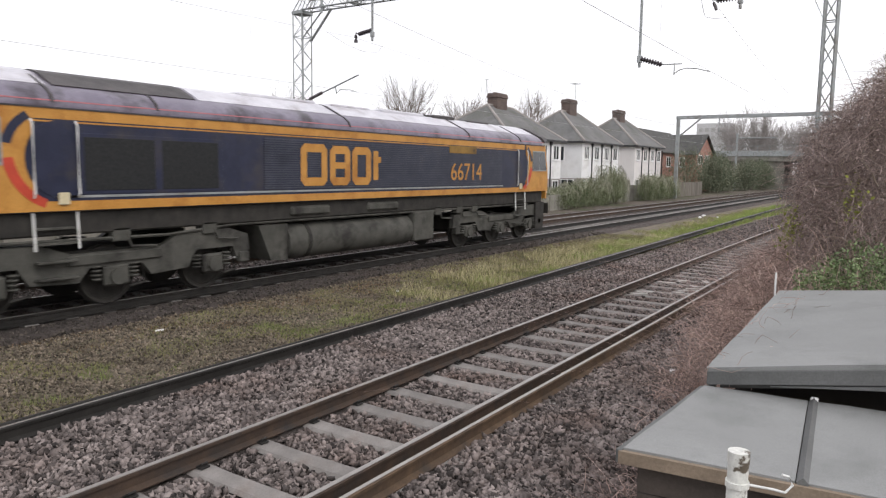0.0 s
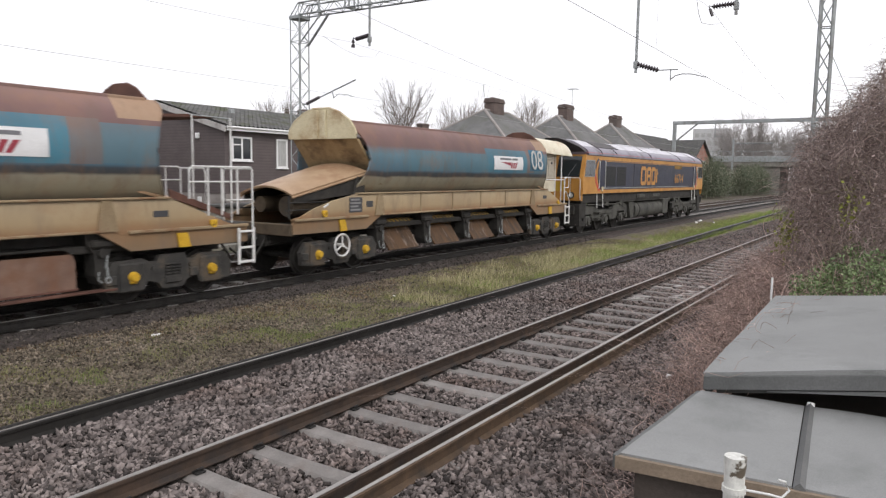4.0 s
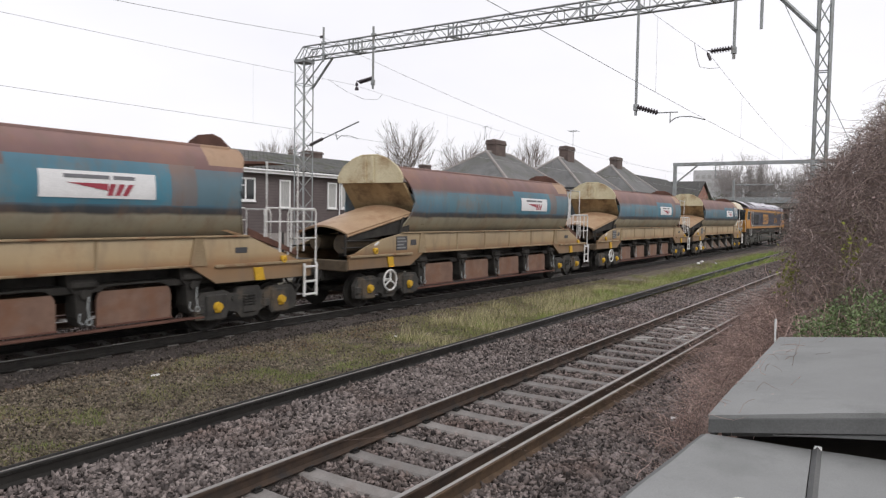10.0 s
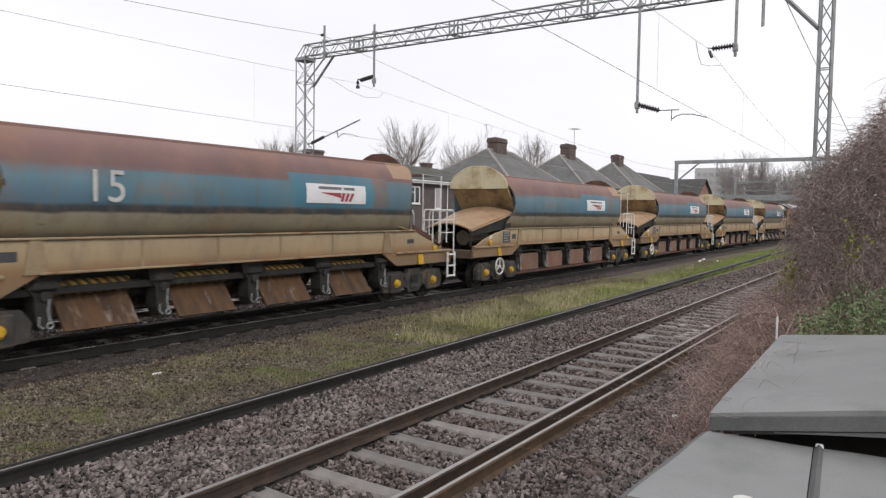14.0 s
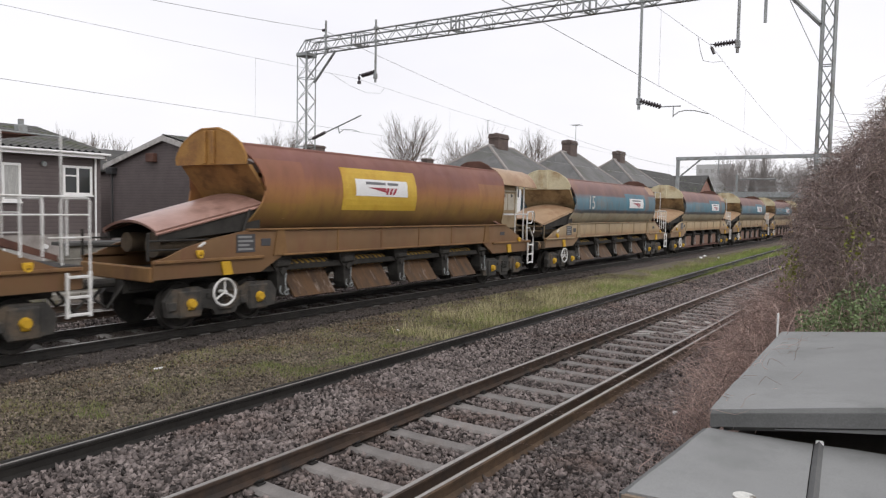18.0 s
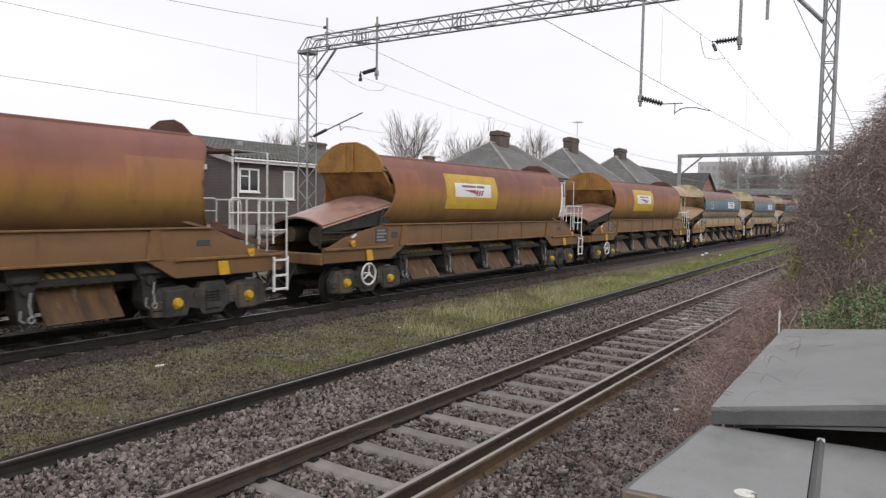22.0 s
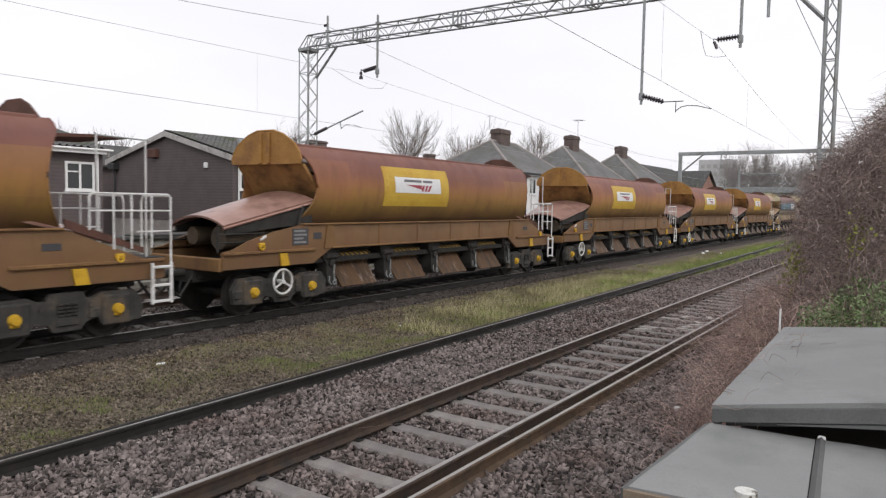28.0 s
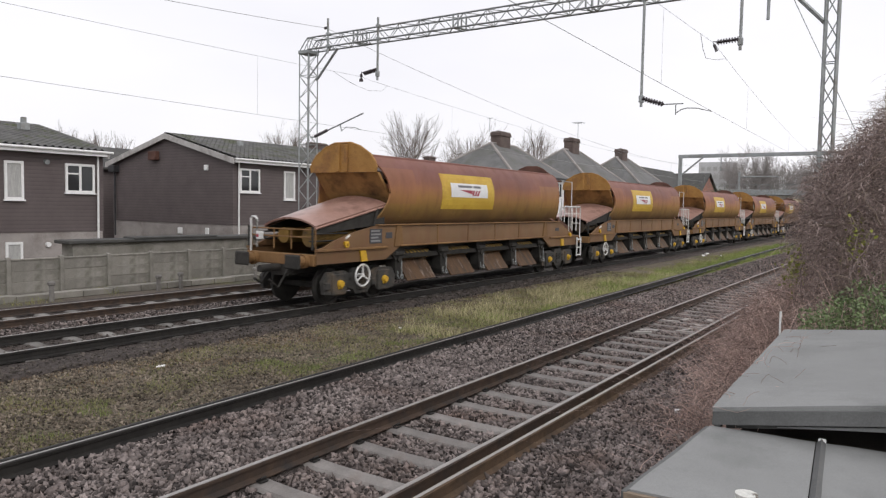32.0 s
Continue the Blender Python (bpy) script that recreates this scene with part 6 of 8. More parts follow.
# brown houses ------------------------------------------------------------
def brown_house(label, x0, x1, y0, y1, eave, ridge, verge=0.25, base=1.16):
    h = thing("house", label, "house", group="brown houses")
    wall = part("wall", Build().box(x0, x1, y0, y1, base, eave), BROWN_CLAD, h, "dark brown boarded upper wall")
    part("wall", Build().box(x0 + 0.03, x1 - 0.03, y0 + 0.03, y1 - 0.03, -0.5, base + 0.01), RENDER_GREY, h, "grey rendered lower wall")
    ym = (y0 + y1) / 2
    for x in (x0, x1 - 0.2):
        part("gable", Build().prism([(y0, eave), (y1, eave), (ym, ridge - 0.06)], 0, x, x + 0.2), BROWN_CLAD, h, "dark brown gable")
    roof_ = part("roof", slab([(x0 - verge, y0 - 0.35, eave - 0.06), (x1 + verge, y0 - 0.35, eave - 0.06), (x1 + verge, ym, ridge), (x0 - verge, ym, ridge)], 0.1), FELT_DARK, h)
    part("roof", slab([(x0 - verge, y1 + 0.35, eave - 0.06), (x1 + verge, y1 + 0.35, eave - 0.06), (x1 + verge, ym, ridge), (x0 - verge, ym, ridge)], 0.1), ROOF_TILE, h)
    part("tiles", tiled_slope((x0 - verge, y0 - 0.38, eave - 0.04), (x1 + verge, y0 - 0.38, eave - 0.04), (x0 - verge, ym, ridge + 0.02), (x1 + verge, ym, ridge + 0.02)), ROOF_TILE, roof_, "weathered rolled roof tiles")
    part("ridge_tiles", Build().tube([(x0 - verge, ym, ridge + 0.02), (x1 + verge, ym, ridge + 0.02)], 0.11, 8), ROOF_TILE, roof_)
    part("fascia", Build().box(x0 - verge + 0.05, x1 + verge - 0.05, y0 - 0.42, y0 - 0.38, eave - 0.24, eave - 0.02, 0.006), UPVC, h, "white fascia board")
    part("gutter", Build().tube([(x0 - 0.2, y0 - 0.47, eave - 0.06), (x1 + 0.2, y0 - 0.47, eave - 0.06)], 0.055, 8), UPVC, h, "white gutter")
    part("soffit", Build().box(x0 - 0.1, x1 + 0.1, y0 - 0.38, y0, eave - 0.2, eave - 0.17), UPVC, h)
    for x in (x0 - verge - 0.03, x1 + verge + 0.03):
        for s, ye in ((-1, y0 - 0.38), (1, y1 + 0.38)):
            part("bargeboard", Build().prism([(ye, eave - 0.32), (ye, eave - 0.02), (ym, ridge + 0.06), (ym, ridge - 0.24)], 0, x - 0.03, x + 0.03), BARGE, h, "weathered pale bargeboard")
    return h, wall


house_a, wall_a = brown_house("brown boarded two-storey house with grey tiled roof and white windows", -6.0, 17.74, 30.0, 41.3, 4.62, 5.98, 0.02, 1.14)
window(wall_a, 13.64, 14.37, 2.46, 4.0, 30.0, 1, curtain=True)
window(wall_a, 16.05, 17.33, 2.79, 4.03, 30.0, 2, True)
for x0, x1, z0, z1 in ((13.65, 14.31, -0.2, 0.76), (16.0, 17.2, -0.2, 0.8)):
    window(wall_a, x0, x1, z0, z1, 30.03, 1, curtain=x0 < 15)
part("downpipe", Build().tube([(17.45, 29.9, 4.5), (17.45, 29.92, -0.45)], 0.045, 8), UPVC, house_a, "white downpipe")
part("light", Build().cyl((15.27, 30.0, 4.05), (15.27, 29.86, 4.02), 0.1, 12), GALV, house_a, "round wall light")
part("vent", Build().cyl((15.3, 30.02, 0.62), (15.3, 29.9, 0.62), 0.1, 12), UPVC, house_a, "round white vent")
part("roof_vent", Build().box(15.9, 16.3, 33.3, 33.7, 5.55, 5.9, 0.03).box(16.0, 16.2, 33.4, 33.6, 5.85, 6.15, 0.02), GALV, house_a, "small roof vent")
house_b, wall_b = brown_house("brown boarded gabled house with pantile roof", 24.87, 51.7, 30.0, 41.0, 4.82, 6.26, 0.2, 1.3)
window(wall_b, 25.32, 26.69, 3.05, 4.32, 30.0, 2, True)
window(wall_b, 28.47, 29.31, 2.7, 4.32, 30.0, 1, curtain=True)
for x0, x1 in ((32.42, 33.25), (33.65, 34.48), (44.0, 44.78)):
    window(wall_b, x0, x1, 2.75, 4.34, 30.0, 1, curtain=True)
for x0, x1 in ((36.3, 37.42), (40.78, 42.04), (48.6, 49.8)):
    window(wall_b, x0, x1, 3.1, 4.36, 30.0, 2, True)
for x, w in ((36.8, 0.75), (50.7, 0.5)):
    ch = part("chimney", Build().box(x - w, x + w, 35.2, 35.8, 5.6, 6.78, 0.02), BRICK_CHIMNEY, house_b, "low dark brick chimney")
    part("stack_cap", Build().box(x - w - 0.06, x + w + 0.06, 35.14, 35.86, 6.6, 6.72, 0.02), BRICK_CHIMNEY, ch)
for x in (33.45, 45.6):
    part("downpipe", Build().tube([(x, 29.9, 4.6), (x, 29.92, -0.4)], 0.045, 8), UPVC, house_b, "white downpipe")
part("downpipe", Build().tube([(25.2, 29.9, 4.6), (25.2, 29.92, -0.4)], 0.045, 8), UPVC, house_b, "white downpipe")
part("vent_box", Build().box(24.6, 24.87, 36.3, 37.05, 4.85, 5.35, 0.03), BROWN_DARK, house_b, "dark box below the gable")
part("light", Build().box(24.72, 24.87, 31.95, 32.2, 4.2, 4.5, 0.03), UPVC, house_b, "small white wall light")
part("vent", Build().box(24.8, 24.87, 34.2, 34.6, 0.7, 1.05, 0.02).box(24.8, 24.87, 31.9, 32.2, 0.75, 1.1, 0.02), UPVC, house_b)
part("downpipe", Build().tube([(24.75, 40.6, 4.4), (24.75, 40.6, 0.4)], 0.05, 8).box(24.5, 24.87, 40.3, 40.9, 4.2, 4.6, 0.03), PIPE_DARK, house_b, "dark downpipe with hopper head")
part("roof_vent", Build().box(28.2, 28.5, 33.4, 33.7, 5.75, 6.1, 0.03), GALV, house_b)
link = thing("house", "low dark-roofed link building between brown houses", "house", group="brown houses")
part("wall", Build().box(22.0, 36.0, 44.0, 50.0, -0.5, 4.6), BROWN_CLAD, link)
part("roof", slab([(21.6, 43.6, 4.6), (36.4, 43.6, 4.6), (36.4, 47.5, 6.2), (21.6, 47.5, 6.2)], 0.12), FELT_DARK, link, "dark roof")

garage = thing("garage", "low flat-roofed concrete garage behind the fence", "garage")
part("wall", Build().box(13.1, 22.5, 24.05, 24.75, -0.5, 0.98), FENCE_CONC, garage, "stained concrete wall")
part("roof", Build().box(12.9, 22.8, 23.9, 24.9, 0.98, 1.1, 0.02).box(15.3, 19.0, 23.88, 24.6, 1.08, 1.16, 0.02), FELT_DARK, garage, "dark felted flat roof")

# concrete panel fence ----------------------------------------------------
fence = thing("concrete_fence", "weathered concrete panel fence with slotted posts beside the track", "fence")
BOARD = Build().box(0.05, 1.44, -0.025, 0.025, 0.0, 0.31, 0.008).mesh("panel", FENCE_CONC)
POST = Build().box(-0.06, 0.06, -0.07, 0.07, -0.1, 1.36, 0.015).mesh("post", FENCE_CONC)
CAP = Build().box(0.05, 1.44, -0.045, 0.045, 0.0, 0.05, 0.01).mesh("coping", FENCE_CONC)
for k in range(34):
    x = -2.2 + 1.485 * k
    part("post", POST, None, fence, at=(x, 21.15, -0.52))
    part("coping", CAP, None, fence, at=(x, 21.15, 0.74))
    for j in range(4):
        part("panel", BOARD, None, fence, at=(x, 21.15 + random.uniform(-0.008, 0.008), -0.5 + 0.31 * j))
trough = thing("cable_trough", "pale concrete cable trough along the fence foot", "cable trough")
for k in range(30):
    part("lid", Build().box(2.0 + 0.92 * k, 2.9 + 0.92 * k, 20.0, 20.35, -0.3, -0.12 + random.uniform(-0.015, 0.015), 0.012), FENCE_CONC, trough)
for x, h in ((10.1, 0.45), (13.4, 0.4), (14.2, 0.42), (17.3, 0.4)):
    b = Build().box(x - 0.06, x + 0.06, 19.6, 19.7, -0.35, h - 0.3, 0.02).box(x - 0.09, x + 0.09, 19.58, 19.72, h - 0.32, h - 0.2, 0.03)
    thing("marker_post", "short dark trackside marker post", "post", build=b, material=OLD_SLEEPER, group="marker posts")

# white semi-detached houses ------------------------------------------------
def hip_house(label, x0, depth, wall_m, eave, ridge, stack, top, w=10.4, y0=28.0, side_low=True):
    h = thing("house", label, "house", group="white houses")
    x1, y1 = x0 + w, y0 + depth
    wall = part("wall", Build().box(x0, x1, y0, y1, 1.75, eave), wall_m, h, "rendered wall")
    part("wall", Build().box(x0 + 0.03, x1 - 0.03, y0 + 0.03, y1 - 0.03, -0.5, 1.76), RENDER_GREY if side_low else wall_m, h, "grey lower wall")
    xa, xb, ym, o, e = x0 + w * 0.36, x1 - w * 0.2, y0 + depth / 2, 0.4, eave - 0.05
    A, B, C, D = (x0 - o, y0 - o, e), (x1 + o, y0 - o, e), (x1 + o, y1 + o, e), (x0 - o, y1 + o, e)
    R0, R1 = (xa, ym, ridge), (xb, ym, ridge)
    b = Build().add([A, B, C, D, R0, R1], [(0, 1, 5, 4), (1, 2, 5), (2, 3, 4, 5), (3, 0, 4), (0, 3, 2, 1)])
    rf = part("roof", b, SLATE, h, "grey slated hipped roof")
    for p, q in ((A, R0), (D, R0), (B, R1), (C, R1), (R0, R1)):
        part("hip_tiles", Build().tube([p, q], 0.13, 6), RENDER_GREY, rf)
    b = Build().box(x0 - o, x1 + o, y0 - o - 0.03, y0 - o, e - 0.16, e + 0.02).box(x0 - o - 0.03, x0 - o, y0 - o, y1 + o, e - 0.16, e + 0.02)
    part("gutter", b, PIPE_DARK, h, "dark gutter")
    ch = part("chimney", Build().box(stack - 0.92, stack + 0.92, ym - 0.52, ym + 0.52, ridge - 1.4, top, 0.02), BRICK_CHIMNEY, h, "dark brick chimney stack")
    part("stack_cap", Build().box(stack - 1.0, stack + 1.0, ym - 0.6, ym + 0.6, top - 0.42, top - 0.24, 0.03).box(stack - 0.96, stack + 0.96, ym - 0.56, ym + 0.56, top - 0.24, top - 0.1, 0.03), BRICK_CHIMNEY, ch, "projecting brick courses")
    for k in range(4):
        part("chimney_pot", Build().tube([(stack - 0.57 + 0.38 * k, ym, top - 0.02), (stack - 0.57 + 0.38 * k, ym, top + 0.1)], 0.14, 10, r1=0.11), BRICK_CHIMNEY, ch)
    for k, (u0, u1) in enumerate(((0.05, 0.17), (0.31, 0.43), (0.58, 0.7), (0.83, 0.95))):
        window(wall, x0 + w * u0, x0 + w * u1, eave - 1.85, eave - 0.45, y0, 2 if k % 2 else 3, name="window")
        window(wall, x0 + w * u0, x0 + w * u1, 0.3, 1.6, y0 + 0.03, 2)
    for u in (0.24, 0.5, 0.77):
        part("downpipe", Build().tube([(x0 + w * u, y0 - 0.08, eave - 0.1), (x0 + w * u, y0 - 0.08, -0.4)], 0.06, 6), PIPE_DARK, h, "dark downpipe")
        part("rainwater_head", Build().box(x0 + w * u - 0.15, x0 + w * u + 0.15, y0 - 0.2, y0, eave - 0.5, eave - 0.2, 0.02), PIPE_DARK, h)
    window(wall, y0 + 1.9, y0 + 2.8, eave - 2.0, eave - 0.5, x0, 2, axis=0)
    window(wall, y0 + 0.8, y0 + 2.9, 0.6, 1.65, x0 + 0.02, 3, axis=0)
    return h, rf


h1, _r = hip_house("white rendered semi-detached house with hipped slate roof and chimney", 51.8, 8.4, PAINT_WHITE, 5.3, 8.25, 57.3, 9.36)
h2, _r = hip_house("white rendered semi-detached house with hipped slate roof and chimney", 67.3, 8.4, PAINT_WHITE, 5.5, 8.88, 73.3, 10.2)
h3, _r = hip_house("off-white rendered semi-detached house with hipped slate roof", 83.3, 8.4, PAINT_PINK, 5.65, 9.1, 88.9, 10.2, side_low=False)
b = Build().tube([(74.9, 32.2, 8.6), (74.9, 32.2, 12.2)], 0.03, 5)
for k in range(5):
    b.tube([(74.5 + 0.25 * k, 31.6, 12.1), (74.5 + 0.25 * k, 32.8, 12.1)], 0.012, 4)
b.tube([(74.3, 32.2, 12.1), (75.7, 32.2, 12.1)], 0.015, 4)
part("aerial", b, GALV, h2, "roof aerial on a pole")
part("aerial", Build().tube([(55.2, 32.2, 9.2), (54.6, 31.8, 10.3)], 0.025, 5).tube([(54.3, 31.9, 10.2), (54.9, 31.7, 10.4)], 0.02, 4), GALV, h1, "small roof aerial")
brick_house = thing("house", "red brick house with a dark roof and gabled wing", "house")
bw = part("wall", Build().box(95.0, 113.0, 28.4, 36.5, -0.5, 5.15), BRICK_RED, brick_house, "red brick wall")
bg2 = part("wing", Build().box(107.7, 117.7, 27.0, 34.0, -0.5, 5.3).prism([(107.7, 5.3), (117.7, 5.3), (112.7, 8.1)], 1, 27.0, 27.3), BRICK_RED, brick_house, "red brick gabled wing")
part("roof", slab([(94.6, 28.0, 5.15), (112.6, 28.0, 5.15), (112.6, 32.4, 8.5), (94.6, 32.4, 8.5)], 0.15), FELT_DARK, brick_house, "dark tiled roof")
part("roof", slab([(107.2, 26.6, 5.2), (112.7, 26.6, 8.25), (112.7, 34.0, 8.25), (107.2, 34.0, 5.2)], 0.15), FELT_DARK, brick_house, "dark tiled roof")
part("roof", slab([(118.2, 26.6, 5.2), (112.7, 26.6, 8.25), (112.7, 34.0, 8.25), (118.2, 34.0, 5.2)], 0.15), FELT_DARK, brick_house, "dark tiled roof")
for x0, x1 in ((108.5, 111.4), (112.6, 115.4)):
    window(bg2, x0, x1, 3.75, 5.1, 27.0, 2)
for x0, x1 in ((97.5, 99.5), (104.0, 106.5)):
    window(bw, x0, x1, 3.2, 4.6, 28.4, 2)
part("downpipe", Build().tube([(95.2, 28.3, 5.0), (95.2, 28.3, 0.0)], 0.07, 6), PIPE_DARK, brick_house, "dark downpipe")
# Wall colour lightened to carry the haze of distance.
HAZY_TOWER = surface("pale_concrete", (0.5, 0.5, 0.5), (0.58, 0.58, 0.58), 0.3, 0.9, 0, 0, 30)
tower = thing("tower_block", "distant pale grey tower block above the trees", "tower block")
tw = part("wall", Build().box(260.0, 272.0, 54.2, 65.6, -0.5, 19.6), HAZY_TOWER, tower, "grey wall painted pale for distance haze")
for k in range(6):
    for j in range(5):
        part("window", Build().box(259.9, 260.0, 55.2 + 2.1 * j, 56.4 + 2.1 * j, 2.6 + 2.8 * k, 4.0 + 2.8 * k), CURTAIN, tower)

# timber fence, bridge
tf = thing("timber_fence", "weathered grey vertical-board timber fence", "fence")
for k in range(44):
    part("board", Build().box(81.5 + 0.25 * k, 81.72 + 0.25 * k, 22.3, 22.34, -0.4, 1.35 + random.uniform(-0.06, 0.06), 0.01), TIMBER_GREY, tf)
wallf = thing("garden_wall", "low grey garden wall beyond the track", "wall")
part("wall", Build().box(48.3, 81.3, 22.9, 23.1, -0.4, 1.2, 0.02), FENCE_CONC, wallf)
part("pier", Build().box(65.0, 66.2, 22.6, 23.0, -0.4, 1.7, 0.03), FENCE_CONC, wallf)
bridge = thing("road_bridge", "grey concrete road bridge crossing beyond the portal", "bridge")
part("deck", Build().box(138.0, 150.0, -30.0, 60.0, 4.6, 5.5, 0.05), FENCE_CONC, bridge, "grey concrete deck")
part("parapet", Build().box(137.9, 138.2, -30.0, 60.0, 5.5, 6.5, 0.03), GALV, bridge, "pale parapet")
part("abutment", Build().box(138.5, 149.5, 19.6, 60.0, -0.4, 4.6), FENCE_CONC, bridge)
part("abutment", Build().box(138.5, 149.5, -30.0, 1.0, -0.4, 4.6), FENCE_CONC, bridge)
part("pier", Build().box(139.0, 149.0, 9.0, 10.0, -0.4, 4.6, 0.05), FENCE_CONC, bridge)
for y in np.arange(-4, 34, 2.0):
    part("railing_post", Build().box(138.0, 138.1, y, y + 0.1, 6.5, 7.3), GALV, bridge)
part("handrail", Build().box(138.0, 138.1, -30, 60, 7.3, 7.4), GALV, bridge)
for y in (25.0, 12.0):
    gm = thing("gantry_mast", "distant grey overhead line mast", "mast", group="distant masts")
    part("mast", Build().box(125.0, 125.3, y - 0.15, y + 0.15, -0.4, 9.0, 0.02), GALV, gm)
    part("arm", Build().tube([(125.15, y, 8.2), (125.15, y - 6.0, 8.2)], 0.12, 6), GALV, gm)

# ---- sheds and post beside the camera ----
FELT_GREY = surface("grey_roofing_felt", (0.21, 0.214, 0.21), (0.268, 0.272, 0.268), 1.1, 0.62, 0, 0.25, 160, stain=(0.19, 0.195, 0.19), stain_scale=1.6, rough2=0.8, bump_depth=0.004)
FELT_EDGE = surface("dark_felt_edge", (0.1, 0.102, 0.1), (0.16, 0.162, 0.16), 2, 0.75, 0, 0.2, 100)
SHED_WOOD = surface("dark_brown_boards", (0.05, 0.042, 0.037), (0.085, 0.07, 0.06), 2, 0.8, 0, 0.3, 60, stretch=(0.3, 1, 3), per_object=0.15)
TRIM_WOOD = surface("weathered_brown_trim", (0.2, 0.155, 0.115), (0.29, 0.23, 0.17), 3, 0.8, 0, 0.2, 60, stretch=(0.4, 1, 3))
CHIP_WHITE = surface("chipped_white_paint", (0.6, 0.6, 0.56), (0.72, 0.72, 0.68), 8, 0.5, 0, 0.2, 60, stain=(0.12, 0.1, 0.075), stain_scale=9, threshold=(0.56, 0.6))

shed_far = thing("shed", "shed with a smooth grey felt roof and dark felt edge", "shed", group="sheds by the line")
z_of = lambda y, x=4.39: 1.3 - 0.01 * (x - 4.39) / 3.5 + (0.176 - 0.067 * (x - 4.39) / 3.5) * (0.97 - y)
g = []
for i in range(13):
    x = 4.39 + 3.5 * i / 12
    g.append([(x, y, z_of(y, x) + 0.01 * noise.noise((x * 1.3, y * 1.3, 2.0))) for y in np.linspace(0.97 + 0.031 * (x - 4.39), -3.4, 14)])
part("roof", Build().sheet(g, 0.03), FELT_GREY, shed_far, "smooth grey roofing felt", smooth=True)
def raked_board(x0, x1, y0, y1, top0, top1, low0, low1):
    """A board across the shed front whose top and bottom edges both slope."""
    q = [(y0, top0), (y1, top1), (y1, low1), (y0, low0)]
    return Build().prism(q, 0, x0, x1)


F0, F1 = z_of(0.96), z_of(-3.4)
part("fascia", raked_board(4.365, 4.41, 0.965, -3.4, F0 + 0.004, F1 + 0.004, F0 - 0.075, F1 - 0.085), FELT_EDGE, shed_far, "dark felt-covered fascia")
# Black strip in the gap under the roof edge; its colour stands for shade.
part("fascia", raked_board(4.43, 4.47, 0.9, -3.4, F0 - 0.02, F1 - 0.1, F0 - 0.1, F1 - 0.13), FELT_DARK, shed_far, "black strip standing for the shaded gap under the roof")
part("fascia", raked_board(4.415, 4.445, 0.62, -3.4, z_of(0.62) - 0.095, F1 - 0.1, z_of(0.62) - 0.1, F1 - 0.25), FELT_GREY, shed_far, "grey lower board")
part("side_trim", Build().prism([(4.4, 1.29), (7.88, 1.28), (7.88, 1.18), (4.4, 1.2)], 1, 0.93, 0.96), FELT_EDGE, shed_far)
part("wall", Build().box(4.55, 7.85, -3.3, 0.86, -0.4, 1.14), SHED_WOOD, shed_far, "dark boarded wall")

shed_near = thing("shed", "low shed with two grey felt roof panels and a dark batten", "shed", group="sheds by the line")
for y0, y1 in ((1.045, 0.33), (0.31, -0.918), (-0.934, -2.2)):
    g = []
    for i in range(9):
        u = i / 8
        row = []
        for v in np.linspace(0, 1, 9):
            xa, xb = 3.13, 4.36
            ya, yb = y0 + u * {1.045: -0.07, 0.31: 0.09}.get(y0, 0.0), y1 + (0.09 * u if y0 > 1 else 0.0)
            y = ya + (yb - ya) * v
            row.append((xa + (xb - xa) * u + 0.1 * (1.045 - y) * 0.9, y, 1.2 + 0.006 * noise.noise((u * 3, y * 3, 5.0))))
        g.append(row)
    part("roof_panel", Build().sheet(g, 0.02), FELT_GREY, shed_near, "grey felt roof panel", smooth=True)
b = Build().tube([(3.19, 0.3, 1.216), (4.42, 0.39, 1.216)], 0.026, 4)
bt = part("batten", b, FELT_EDGE, shed_near, "dark raised roof batten")
part("batten_cap", Build().box(4.405, 4.43, 0.368, 0.408, 1.205, 1.243, 0.006), UPVC, bt, "white end cap")
part("batten", Build().tube([(3.3, -0.925, 1.222), (4.55, -0.93, 1.222)], 0.032, 4), FELT_EDGE, shed_near, "dark raised roof batten")
part("edge_trim", Build().add([(3.1, 1.06, 1.21), (3.41, -2.2, 1.21), (3.41, -2.2, 1.15), (3.1, 1.06, 1.15), (3.125, 1.06, 1.21), (3.435, -2.2, 1.21), (3.435, -2.2, 1.15), (3.125, 1.06, 1.15)],
     [(0, 1, 2, 3), (4, 7, 6, 5), (0, 4, 5, 1), (3, 2, 6, 7), (0, 3, 7, 4), (1, 5, 6, 2)]), TRIM_WOOD, shed_near, "weathered wooden front trim")
part("edge_trim", Build().add([(3.11, 1.05, 1.212), (4.37, 0.975, 1.212), (4.37, 0.975, 1.15), (3.11, 1.05, 1.15), (3.11, 1.075, 1.212), (4.37, 1.0, 1.212), (4.37, 1.0, 1.15), (3.11, 1.075, 1.15)], [(0, 1, 2, 3), (4, 7, 6, 5), (0, 4, 5, 1), (3, 2, 6, 7), (0, 3, 7, 4), (1, 5, 6, 2)]), FELT_EDGE, shed_near, "dark side trim")
for k in range(12):
    z = 1.12 - 0.125 * k
    part("board", Build().add([(3.18, 0.99, z), (3.49, -2.2, z), (3.49, -2.2, z - 0.118), (3.18, 0.99, z - 0.118), (3.21, 0.99, z), (3.52, -2.2, z), (3.51, -2.2, z - 0.118), (3.2, 0.99, z - 0.118)],
         [(0, 1, 2, 3), (4, 7, 6, 5), (0, 4, 5, 1), (3, 2, 6, 7), (0, 3, 7, 4), (1, 5, 6, 2)]), SHED_WOOD, shed_near)
